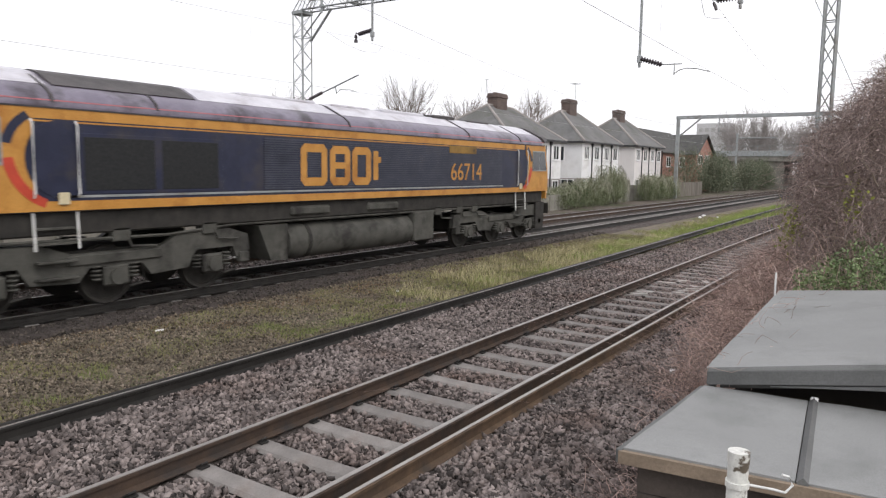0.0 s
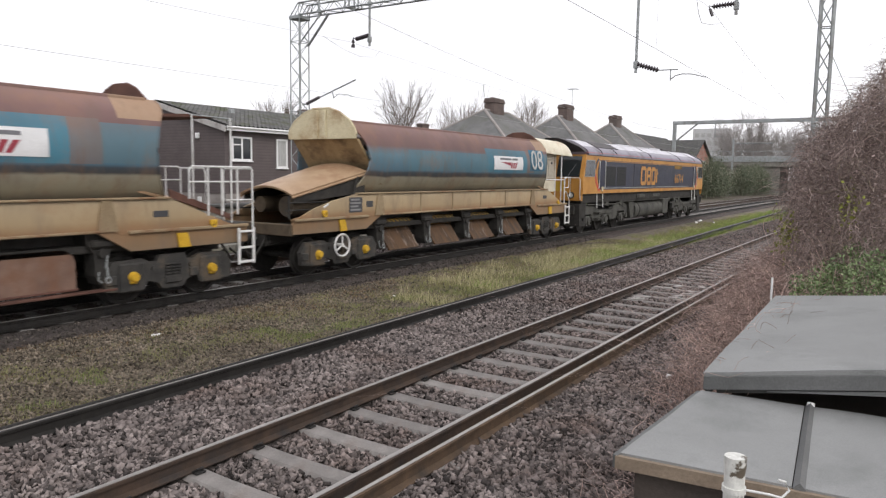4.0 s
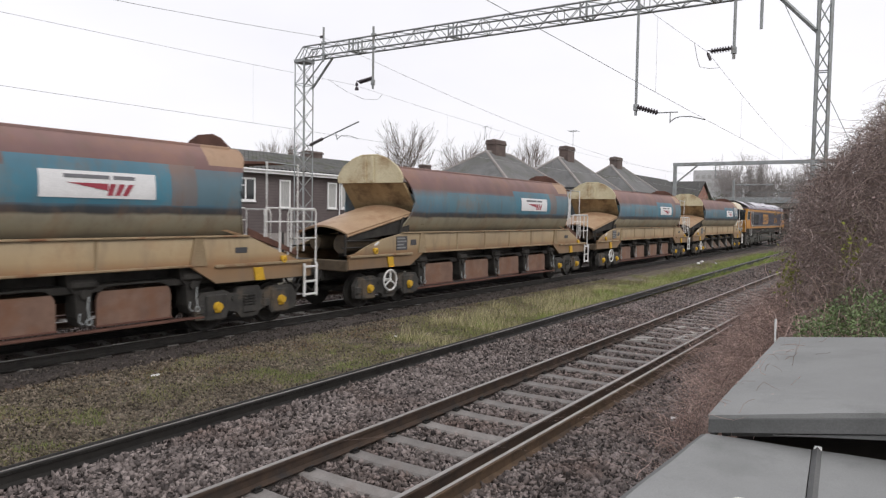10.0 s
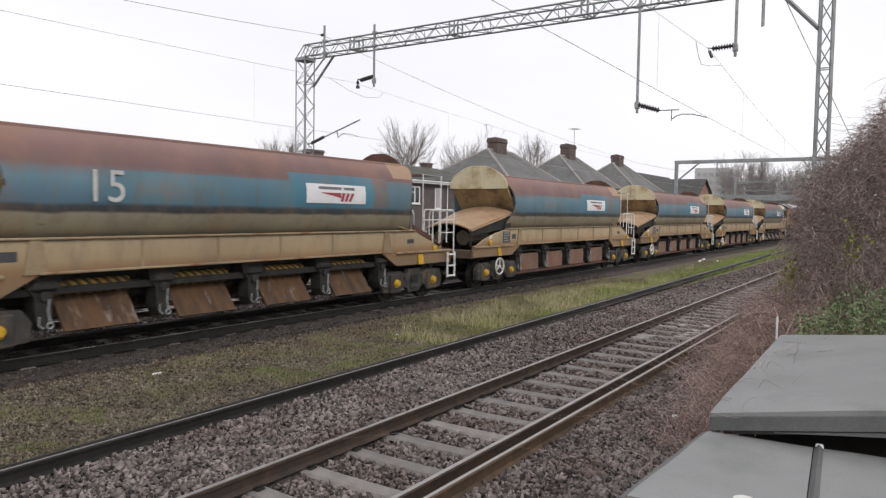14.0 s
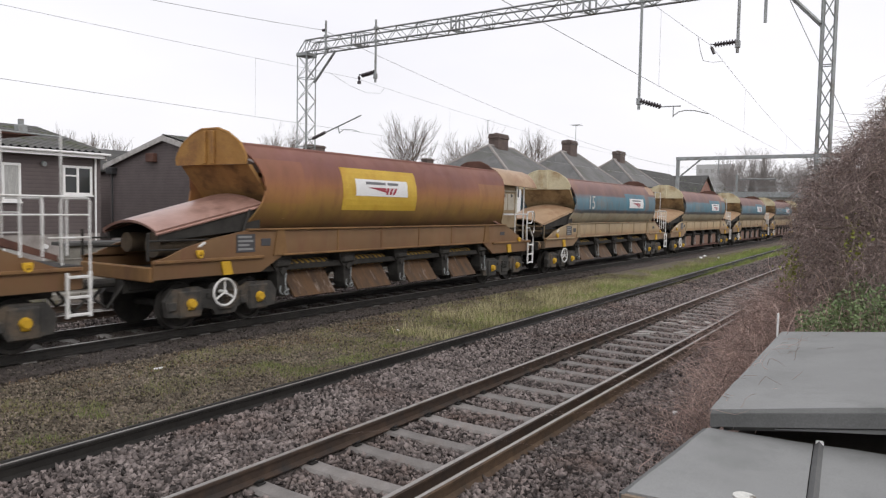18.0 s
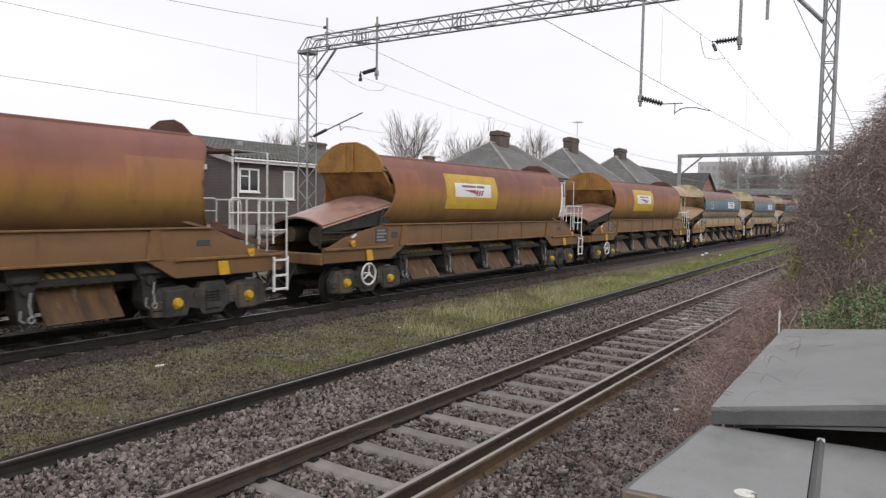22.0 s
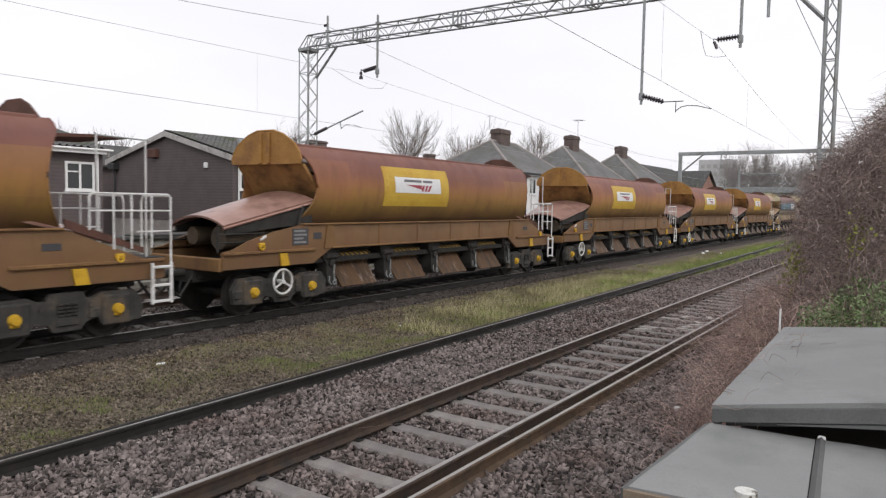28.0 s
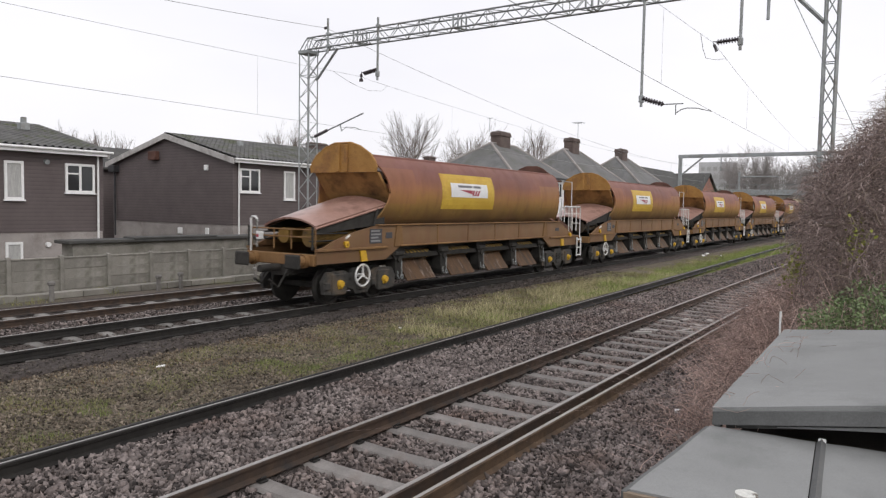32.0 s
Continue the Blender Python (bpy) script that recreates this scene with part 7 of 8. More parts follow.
part("wall", Build().box(3.55, 4.25, -2.1, 0.97, -0.4, 1.16), SHED_WOOD, shed_near, "dark boarded wall")
post = thing("metal_post", "white post with chipped paint and a wire hook", "post", (1.9, 0.33, 0))
part("tube", Build().cyl((0, 0, -0.35), (0, 0, 1.76), 0.026, 20), CHIP_WHITE, post, "chipped white tube", smooth=True)
part("cap", Build().cyl((0, 0, 1.755), (0, 0, 1.785), 0.0275, 20), CHIP_WHITE, post, "flat white cap", smooth=True)
part("collar", Build().cyl((0, 0, 1.69), (0, 0, 1.705), 0.03, 20), CHIP_WHITE, post)
part("hook", Build().tube([(0.0, -0.02, 1.7), (0.02, -0.08, 1.695), (0.03, -0.11, 1.69), (0.04, -0.125, 1.71), (0.04, -0.115, 1.73), (0.03, -0.1, 1.735)], 0.0035, 6), WHITE, post, "bent white wire hook", smooth=True)
thing("stake", "thin white stake beside the shed", "stake", build=Build().tube([(8.6, 1.22, -0.3), (8.6, 1.225, 1.4)], 0.012, 6), material=UPVC)

# ---- ballast stones, grass, brambles, trees ----
STRAW = surface("straw_grass", (0.4, 0.36, 0.2), (0.58, 0.52, 0.31), 2, 0.9, 0, 0, 60, island=0.25)
GRASS = surface("green_grass", (0.18, 0.25, 0.06), (0.34, 0.4, 0.13), 1.2, 0.85, 0, 0, 60, island=0.35)
TUFT = surface("short_green_tuft", (0.15, 0.185, 0.06), (0.27, 0.3, 0.115), 1.2, 0.85, 0, 0, 60, island=0.4)
MOSS = surface("olive_grass", (0.19, 0.195, 0.08), (0.31, 0.295, 0.135), 1.2, 0.9, 0, 0, 60, island=0.3)
DRY_WEED = surface("dry_brown_weed", (0.16, 0.105, 0.06), (0.27, 0.18, 0.105), 1.2, 0.9, 0, 0, 60, island=0.4)
HEDGE_STEM = surface("hedge_stem", (0.24, 0.24, 0.17), (0.4, 0.39, 0.3), 1.5, 0.9, 0, 0, 60, island=0.4)
BUSH_STEM = surface("dead_climber", (0.24, 0.185, 0.167), (0.43, 0.34, 0.31), 1.5, 0.9, 0, 0, 60, island=0.45)
DEAD_STEM = surface("dead_bramble", (0.34, 0.24, 0.21), (0.6, 0.45, 0.39), 1.5, 0.9, 0, 0, 60, island=0.6)
PALE_STEM = surface("pale_vine", (0.3, 0.24, 0.19), (0.4, 0.33, 0.27), 1.5, 0.9, 0, 0, 60, island=0.25)
DEAD_LEAF = surface("dead_leaf", (0.19, 0.148, 0.132), (0.35, 0.28, 0.255), 1.5, 0.9, 0, 0, 60, island=0.45)
IVY = surface("ivy_leaf", (0.1, 0.145, 0.06), (0.22, 0.28, 0.13), 2.5, 0.55, 0, 0, 60, island=0.45)
LIME_LEAF = surface("yellow_green_leaf", (0.2, 0.22, 0.04), (0.3, 0.32, 0.07), 2.5, 0.7, 0, 0, 60, island=0.3)
BARK = surface("bare_twig_bark", (0.12, 0.095, 0.08), (0.2, 0.165, 0.14), 2, 0.9, 0, 0.2, 30)
# Paler copy of the bark: distance haze is painted into the far trees.
HAZY_BARK = surface("haze_paled_bark", (0.3, 0.275, 0.265), (0.4, 0.375, 0.36), 2, 0.9, 0, 0, 30)
HEDGE_LEAF = surface("dusty_hedge_leaf", (0.115, 0.14, 0.07), (0.225, 0.25, 0.145), 0.6, 0.8, 0, 0, 60, island=0.35)
DARK_HEDGE = surface("dark_evergreen", (0.105, 0.125, 0.08), (0.165, 0.18, 0.12), 0.4, 0.8, 0, 0, 60, island=0.2)
rng = np.random.default_rng(7)

PHI = (1 + 5 ** 0.5) / 2
ICO_V = np.array([(-1, PHI, 0), (1, PHI, 0), (-1, -PHI, 0), (1, -PHI, 0), (0, -1, PHI), (0, 1, PHI), (0, -1, -PHI), (0, 1, -PHI), (PHI, 0, -1), (PHI, 0, 1), (-PHI, 0, -1), (-PHI, 0, 1)]) / np.sqrt(1 + PHI * PHI)
ICO_F = np.array([(0, 11, 5), (0, 5, 1), (0, 1, 7), (0, 7, 10), (0, 10, 11), (1, 5, 9), (5, 11, 4), (11, 10, 2), (10, 7, 6), (7, 1, 8), (3, 9, 4), (3, 4, 2), (3, 2, 6), (3, 6, 8), (3, 8, 9), (4, 9, 5), (2, 4, 11), (6, 2, 10), (8, 6, 7), (9, 8, 1)])


OCTA_V = np.array([(1, 0, 0), (-1, 0, 0), (0, 1, 0), (0, -1, 0), (0, 0, 1), (0, 0, -1)]) * 1.0
OCTA_F = np.array([(0, 2, 4), (2, 1, 4), (1, 3, 4), (3, 0, 4), (2, 0, 5), (1, 2, 5), (3, 1, 5), (0, 3, 5)])
TETRA_V = np.array([(1, 1, 1), (-1, -1, 1), (-1, 1, -1), (1, -1, -1)]) * 0.65
TETRA_F = np.array([(0, 2, 1), (0, 1, 3), (0, 3, 2), (1, 2, 3)])


def random_turns(n):
    q = rng.normal(size=(n, 4))
    q /= np.linalg.norm(q, axis=1)[:, None]
    w, x, y, z = q.T
    return np.stack([np.stack([1 - 2 * (y * y + z * z), 2 * (x * y - z * w), 2 * (x * z + y * w)], -1),
                     np.stack([2 * (x * y + z * w), 1 - 2 * (x * x + z * z), 2 * (y * z - x * w)], -1),
                     np.stack([2 * (x * z - y * w), 2 * (y * z + x * w), 1 - 2 * (x * x + y * y)], -1)], 1)


def scatter_stones(name, label, xyz, size, material, tiny=False):
    n = len(xyz)
    V, F = (TETRA_V, TETRA_F) if tiny else (OCTA_V, OCTA_F)
    k = len(V)
    v = V[None] * (1 + rng.uniform(-0.4, 0.25, (n, k, 3))) + rng.uniform(-0.22, 0.22, (n, k, 3))
    v = v * (size[:, None, None] * rng.uniform(0.4, 1.5, (n, 1, 3)))
    v = np.einsum("nij,nkj->nki", random_turns(n), v) + xyz[:, None, :]
    f = (F[None] + (np.arange(n) * k)[:, None, None]).reshape(-1, 3)
    ob = new(name, array_mesh(name, v.reshape(-1, 3), f, material))
    return tagged(ob, label, "ballast", kind="stuff")


def near_ballast(n, x0, x1, y0, y1):
    x, y = rng.uniform(x0, x1, n), rng.uniform(y0, y1, n)
    k = (x + 2.436) / 0.7015
    on_sleeper = (np.abs(k - np.round(k)) * 0.7015 < 0.15) & (np.abs(y - TRACK_1) < 0.68)
    on_rail = (np.abs(np.abs(y - TRACK_1) - HALF) < 0.1) | (np.abs(y - 3.47) < 0.08) | (np.abs(y - 7.026 - 0.0205 * x) < 0.09)
    keep = ~on_sleeper & ~on_rail
    x, y = x[keep], y[keep]
    inside = np.abs(y - TRACK_1) < 0.75
    z = np.where(inside, -0.208, np.where(y > TRACK_1, -0.165, -0.17)) + rng.uniform(-0.03, 0.026, len(x))
    z -= np.clip(2.6 - y, 0, 1.4) * 0.03
    return np.stack([x, y, z], -1)


P = np.concatenate([near_ballast(66000, 1.5, 11, 2.4, 7.2), near_ballast(46000, 11, 26, 2.6, 7.2), near_ballast(12000, 26, 50, 3.0, 7.2), near_ballast(46000, 2.5, 14, 1.1, 2.75)])
scatter_stones("ballast_stones", "loose grey and pinkish crushed ballast stones round the near track", P, rng.uniform(0.022, 0.043, len(P)), STONE)
n = 9000
P = np.stack([rng.uniform(-2, 22, n), rng.uniform(13.9, 15.3, n), rng.uniform(-0.2, -0.13, n)], -1)
scatter_stones("ballast_stones", "pale loose ballast stones between the far tracks", P, rng.uniform(0.022, 0.04, n), STONE)
n = 60000
P = np.stack([2 + 28 * rng.random(n) ** 1.5, 7.55 + 3.9 * rng.random(n), rng.uniform(-0.258, -0.235, n)], -1)
scatter_stones("gravel", "dark fine gravel in the strip between tracks", P, rng.uniform(0.014, 0.032, n), DARK_STONE, True)
n = 9000
P = np.stack([rng.uniform(-2, 30, n), np.where(rng.random(n) < 0.5, rng.uniform(11.2, 12.0, n), rng.uniform(12.3, 13.6, n)), rng.uniform(-0.21, -0.17, n)], -1)
scatter_stones("gravel", "dark oily stones under the train track", P, rng.uniform(0.018, 0.035, n), OILY_STONE)


def ribbons(name, label, base, height, lean, width, material, category="grass", kind="stuff", segs=2, curl=0.5):
    """Thin bent blades: base (n, 3), height (n), lean (n, 2)."""
    n = len(base)
    ang = rng.uniform(0, 2 * np.pi, n)
    side = np.stack([np.cos(ang), np.sin(ang), np.zeros(n)], -1) * (width / 2)[:, None]
    rows = []
    for k in range(segs + 1):
        u = k / segs
        c = base + np.stack([lean[:, 0] * u ** (1 + curl), lean[:, 1] * u ** (1 + curl), height * (u - 0.15 * u * u)], -1)
        w = 1.0 - 0.8 * u
        rows += [c - side * w, c + side * w]
    v = np.stack(rows, 1)
    m = 2 * (segs + 1)
    f = np.array([(2 * k, 2 * k + 1, 2 * k + 3, 2 * k + 2) for k in range(segs)])
    faces = (f[None] + (np.arange(n) * m)[:, None, None]).reshape(-1, 4)
    ob = new(name, array_mesh(name, v.reshape(-1, 3), faces, material))
    return tagged(ob, label, category, kind=kind)


def patchy(n, x0, x1, y0, y1, scale, cut, seed, bias=None):
    x, y = rng.uniform(x0, x1, n), rng.uniform(y0, y1, n)
    val = np.array([noise.noise((a * scale, b * scale, seed)) for a, b in zip(x, y)])
    if bias is not None:
        val = val + bias(x, y)
    k = val > cut
    return x[k], y[k]


def grass_patch(name, label, n, x0, x1, y0, y1, scale, cut, seed, h0, h1, material, bias=None, width=0.008, z=-0.26):
    x, y = patchy(n, x0, x1, y0, y1, scale, cut, seed, bias)
    m = len(x)
    h = rng.uniform(h0, h1, m)
    return ribbons(name, label, np.stack([x, y, np.full(m, z)], -1), h, rng.normal(0, 0.35, (m, 2)) * h[:, None], np.full(m, width) * rng.uniform(0.6, 1.4, m), material)


far_more = lambda x, y: np.clip((x - 9) / 20, -0.25, 0.55) - np.clip((y - 9.5) / 1.2, 0, 1)
grass_patch("grass", "low olive grass and moss on the gravel strip", 90000, 2.5, 30, 7.6, 11.2, 0.8, 0.1, 3.0, 0.02, 0.075, MOSS, lambda x, y: np.clip((x - 9) / 20, -0.1, 0.4) - 0.3 * np.clip((y - 9.6) / 1.2, 0, 1) + 0.12, 0.009)
grass_patch("grass", "thin scattered moss and weeds on the gravel", 26000, 2.5, 24, 7.6, 11.0, 2.2, 0.05, 44.0, 0.015, 0.05, MOSS, None, 0.012)
grass_patch("grass", "bright green grass tufts beside the spare rail", 40000, 2.5, 22, 7.6, 9.4, 1.5, 0.27, 9.0, 0.03, 0.11, TUFT, lambda x, y: np.clip((x - 9) / 25, -0.2, 0.2), 0.009)
grass_patch("grass", "long green grass along the line", 52000, 13, 66, 7.6, 10.4, 0.7, 0.3, 5.0, 0.06, 0.32, GRASS, lambda x, y: np.clip((x - 17) / 16, -0.3, 0.45) - np.clip((y - 8.6 - 0.012 * x) / 1.0, 0, 1), 0.014)
grass_patch("grass", "mixed olive and brown long grass along the line", 26000, 12, 60, 7.7, 10.6, 0.8, 0.0, 31.0, 0.05, 0.22, MOSS, far_more, 0.012)
grass_patch("grass", "pale straw-coloured long grass by the line", 34000, 12, 60, 7.8, 10.6, 0.7, 0.06, 12.0, 0.08, 0.36, STRAW, lambda x, y: 0.4 - np.abs(x - 20) / 20 - np.clip((y - 9.8), 0, 1), 0.01)
grass_patch("grass", "dry reddish-brown weeds on the gravel by the train track", 22000, 2.5, 26, 9.6, 11.3, 1.1, 0.02, 61.0, 0.015, 0.06, DRY_WEED, None, 0.014)
grass_patch("grass", "green grass under the fence", 6000, 2, 40, 19.2, 21.0, 0.6, 0.1, 21.0, 0.05, 0.25, MOSS, None, 0.012, -0.3)

# dead bramble strip along the near side of the line
class Strands:
    """Many thin three-sided branches gathered into one mesh."""

    def __init__(self):
        self.v, self.f, self.n = [], [], 0

    def add(self, pts, r0, r1):
        pts = np.asarray(pts, float)
        m = len(pts)
        d = np.gradient(pts, axis=0)
        d /= np.linalg.norm(d, axis=1)[:, None] + 1e-9
        up = np.where(np.abs(d[:, 2:3]) > 0.9, np.array([[1.0, 0, 0]]), np.array([[0, 0, 1.0]]))
        s = np.cross(d, up); s /= np.linalg.norm(s, axis=1)[:, None] + 1e-9
        t = np.cross(s, d)
        r = np.linspace(r0, r1, m)[:, None]
        rings = [pts + r * (math.cos(a) * s + math.sin(a) * t) for a in (0.5, 2.594, 4.689)]
        self.v.append(np.stack(rings, 1).reshape(-1, 3))
        k = np.arange(m - 1)[:, None] * 3
        f = np.concatenate([k + np.array([[0, 1, 4, 3]]), k + np.array([[1, 2, 5, 4]]), k + np.array([[2, 0, 3, 5]])])
        self.f.append(f + self.n)
        self.n += 3 * m

    def mesh(self, name, material):
        return array_mesh(name, np.concatenate(self.v), np.concatenate(self.f), material, True)


def leaves(name, pts, size, material):
    """Small folded leaf quads scattered at pts."""
    n = len(pts)
    q = np.array([(-0.5, 0, 0), (0, -0.32, 0.08), (0.5, 0, 0), (0, 0.32, 0.08)])
    v = np.einsum("nij,kj->nki", random_turns(n), q) * size[:, None, None] + pts[:, None, :]
    f = np.arange(n * 4).reshape(-1, 4)
    return array_mesh(name, v.reshape(-1, 3), f, material)


# dead bramble bank along the near side of the line
def bank_edge(x):
    e = np.interp(x, [4, 6.3, 7.9, 9.1, 10.7, 13, 16.2, 26, 45], [1.95, 2.3, 2.48, 2.58, 2.72, 2.95, 3.3, 3.6, 3.8])
    return e + np.array([0.26 * noise.noise((a * 0.9, 2.0, 0.0)) + 0.2 * noise.noise((a * 3.1, 5.0, 0.0)) for a in np.atleast_1d(x)])


def bank_tall(x, d):
    low, high = np.interp(d, [0, 0.35, 0.8, 1.5], [0.08, 0.22, 0.5, 0.8]), np.interp(d, [0, 0.3, 0.8, 1.4], [0.18, 0.95, 1.8, 2.25])
    k = np.clip((x - 6.8) / 2.2, 0, 1) * np.clip((24 - x) / 6, 0.35, 1)
    return low + (high - low) * k


n = 15000
x = 4.6 + 34 * rng.random(n) ** 1.8
e = bank_edge(x)
y = e - 2.0 * rng.random(n) ** 0.6
h = bank_tall(x, e - y) * rng.uniform(0.15, 0.9, n)
ribbons("dead_brambles", "dense dead reddish-brown brambles beside the track", np.stack([x, y, np.full(n, -0.3)], -1), h, rng.normal(0, 1.1, (n, 2)) * h[:, None], rng.uniform(0.003, 0.009, n), DEAD_STEM, "brambles", segs=3, curl=0.8)
n = 7500
x = 4.6 + 20 * rng.random(n) ** 1.25
e = bank_edge(x)
y = e - 1.9 * rng.random(n) ** 0.75
S = Strands()
for a, b, tall in zip(x, y, bank_tall(x, e - y)):
    p = np.array([a, b, -0.3 + tall * rng.uniform(0, 0.75)]); th = rng.uniform(0, 2 * np.pi)
    d = np.array([math.cos(th), math.sin(th), rng.uniform(-0.1, 1.3)]); pts = [p]
    step = rng.uniform(0.03, 0.09) * (0.55 + 0.6 * tall)
    for k in range(7):
        d = d / np.linalg.norm(d) + rng.normal(0, 0.34, 3) + np.array([0, 0.02, -0.11])
        p = p + d / np.linalg.norm(d) * step
        p[2] = max(p[2], -0.27)
        pts.append(p)
    S.add(pts, rng.uniform(0.0025, 0.0065), 0.0012)
ob = new("dead_brambles", S.mesh("dead_brambles", DEAD_STEM)); tagged(ob, "tangled arching dead bramble canes beside the track", "brambles", kind="stuff")

# big dead climber beside the line
def mound(x, y):
    """Height of the bush over the plan: steep towards the line, rising away from it."""
    edge = np.minimum(0.128 * x, 1.74) + 0.07 * np.sin(x * 2.3)
    h = np.interp(edge - y, [-0.001, 0.0, 0.03, 0.14, 0.46, 0.7, 1.0, 1.8, 3.0, 5.5, 6.6], [0, 1.2, 2.7, 3.25, 3.6, 3.88, 4.32, 5.2, 5.6, 5.2, 0])
    h = h + np.where(h > 2.5, (h - 2.5) * (np.clip(x / 13, 0.7, 1) - 1), 0) + 0.14 * np.sin(x * 2.9 + y * 2.3) + 0.1 * np.sin(x * 6.3 - y * 5.1)
    return np.where(edge > y, np.maximum(0, h) * np.clip((x - 9.1) / 1.2, 0, 1) ** 0.5 * np.clip((17.6 - x) / 2, 0, 1) ** 0.5 - 0.3, -0.3)


def in_bush(n, deep=0.35):
    """Random places in the bush, most of them near its skin and on the side of the line."""
    out = []
    while len(out) < n:
        m = 4000
        x, y = rng.uniform(9.1, 17.4, m), np.where(rng.random(m) < 0.85, rng.uniform(-0.6, 1.8, m), rng.uniform(-5, 0, m))
        t = mound(x, y)
        z = -0.3 + (t + 0.3) * rng.random(m) ** deep
        out += [v for v, k in zip(np.stack([x, y, z], -1), t > 0.4) if k]
    return out[:n]


bush = thing("bush", "large tangled mound of dead brown climbing stems", "bush")
S = Strands()
for p in in_bush(10500, 0.55):
    d = rng.normal(0, 1, 3) * np.array([0.8, 0.9, 0.9]); d /= np.linalg.norm(d)
    pts, step, bend = [p], rng.uniform(0.06, 0.13), rng.normal(0, 0.22, 3)
    for k in range(8):
        d = d + bend + rng.normal(0, 0.22, 3) + np.array([0, 0, -0.06]); d /= np.linalg.norm(d)
        p = p + d * step
        top = mound(p[0], p[1])
        if p[2] > top + 0.1: d[2] = -abs(d[2]); d[1] -= 0.3
        pts.append(p)
    S.add(pts, rng.uniform(0.003, 0.0068), 0.0012)
tagged(part("stem_tangle", S.mesh("stem_tangle", BUSH_STEM), None, bush, "tangled dead brown stems"), kind="stuff")
S = Strands()
for p in in_bush(760, 0.8):
    d = rng.normal(0, 1, 3); d[2] = abs(d[2]) + 0.2; d /= np.linalg.norm(d)
    pts = [p]
    for k in range(13):
        d = d + rng.normal(0, 0.3, 3); d /= np.linalg.norm(d); p = p + d * 0.1; pts.append(p)
        if p[2] > mound(p[0], p[1]) + 0.04: break
    if len(pts) > 4:
        S.add(pts, rng.uniform(0.007, 0.017), 0.003)
tagged(part("vines", S.mesh("vines", PALE_STEM), None, bush, "paler thick vines"), kind="stuff")
pts = np.array(in_bush(52000, 0.45))
pts = pts + rng.normal(0, 0.04, pts.shape)
tagged(part("dead_leaves", leaves("dead_leaves", pts, rng.uniform(0.015, 0.05, len(pts)), DEAD_LEAF), None, bush, "shrivelled brown leaves"), kind="stuff")
# fine twigs standing out of the outline
S = Strands()
for p in in_bush(3600, 0.12):
    d = np.array([rng.normal(-0.1, 0.5), rng.normal(0.25, 0.5), rng.uniform(-0.1, 1.0)]); d /= np.linalg.norm(d)
    ln, sag = rng.uniform(0.1, 0.42), rng.uniform(0.1, 0.9)
    S.add([p + d * s + np.array([0, 0, -sag * s * s]) + rng.normal(0, 0.01, 3) for s in np.linspace(0, ln, 6)], 0.0035, 0.001)
tagged(part("twig_fringe", S.mesh("twig_fringe", BUSH_STEM), None, bush), kind="stuff")

n = 13000
pts = np.stack([rng.uniform(8.05, 9.9, n), rng.uniform(-0.9, 1.0, n), np.zeros(n)], -1)
ivy_top = 1.3 + 0.32 * np.clip((0.95 - pts[:, 1]) / 0.5, 0, 1) + 0.14 * np.sin(pts[:, 1] * 9 + pts[:, 0] * 3) + 0.08 * np.sin(pts[:, 0] * 11)
pts[:, 2] = ivy_top * (1 - 0.6 * rng.random(n) ** 1.6)
ivy = thing("ivy", "low green ivy and weeds behind the shed roof", "ivy")
tagged(part("leaves", leaves("leaves", pts, rng.uniform(0.018, 0.05, n), IVY), None, ivy, "dark and pale green leaves"), kind="stuff")
S = Strands()
for _ in range(300):
    x, y = rng.uniform(8.1, 9.9), rng.uniform(-0.9, 1.0)
    S.add([(x, y, -0.3), (x + rng.normal(0, 0.1), y + rng.normal(0, 0.1), 0.4), (x + rng.normal(0, 0.2), y + rng.normal(0, 0.2), rng.uniform(0.9, 1.6))], 0.008, 0.003)
tagged(part("stem_tangle", S.mesh("stem_tangle", DEAD_STEM), None, ivy), kind="stuff")
lime = thing("shrub", "small yellow-green leafy shoots in the dead bush", "shrub")
c = np.array([[10.9, 1.36, 1.78], [10.0, 0.62, 2.12], [11.2, 1.46, 1.6]])
pts = np.concatenate([k + rng.normal(0, (0.1, 0.08, 0.15), (110, 3)) for k in c])
tagged(part("leaves", leaves("leaves", pts, rng.uniform(0.03, 0.07, len(pts)), LIME_LEAF), None, lime), kind="stuff")
S = Strands()
for k in c:
    for _ in range(10):
        S.add([(k[0], k[1] - 0.1, -0.3), (k[0] + rng.normal(0, 0.05), k[1] + rng.normal(0, 0.05), k[2] * 0.6), k + rng.normal(0, 0.14, 3)], 0.006, 0.002)
tagged(part("stem_tangle", S.mesh("stem_tangle", DEAD_STEM), None, lime), kind="stuff")
# bramble sprays lying over the shed roof edge
S = Strands()
for _ in range(44):
    x, y = rng.uniform(4.3, 7.9), rng.uniform(0.75, 1.15)
    p = np.array([x, y, 1.2]); d = np.array([rng.normal(0, 0.5), rng.uniform(-1, 0.1), rng.uniform(0.1, 0.6)]); pts = [np.array([x, y + 0.25, -0.3]), np.array([x, y + 0.15, 0.7]), p]
    for k in range(6):
        d = d + rng.normal(0, 0.3, 3); d[2] -= 0.1; p = p + d / np.linalg.norm(d) * 0.05; p[2] = max(p[2], 1.34 if p[1] < 1 else 0.9); pts.append(p.copy())
    S.add(pts, 0.0025, 0.001)
spray = new("bramble_sprays", S.mesh("bramble_sprays", DEAD_STEM)); tagged(spray, "thin dead bramble sprays over the shed roof edge", "brambles", kind="stuff")


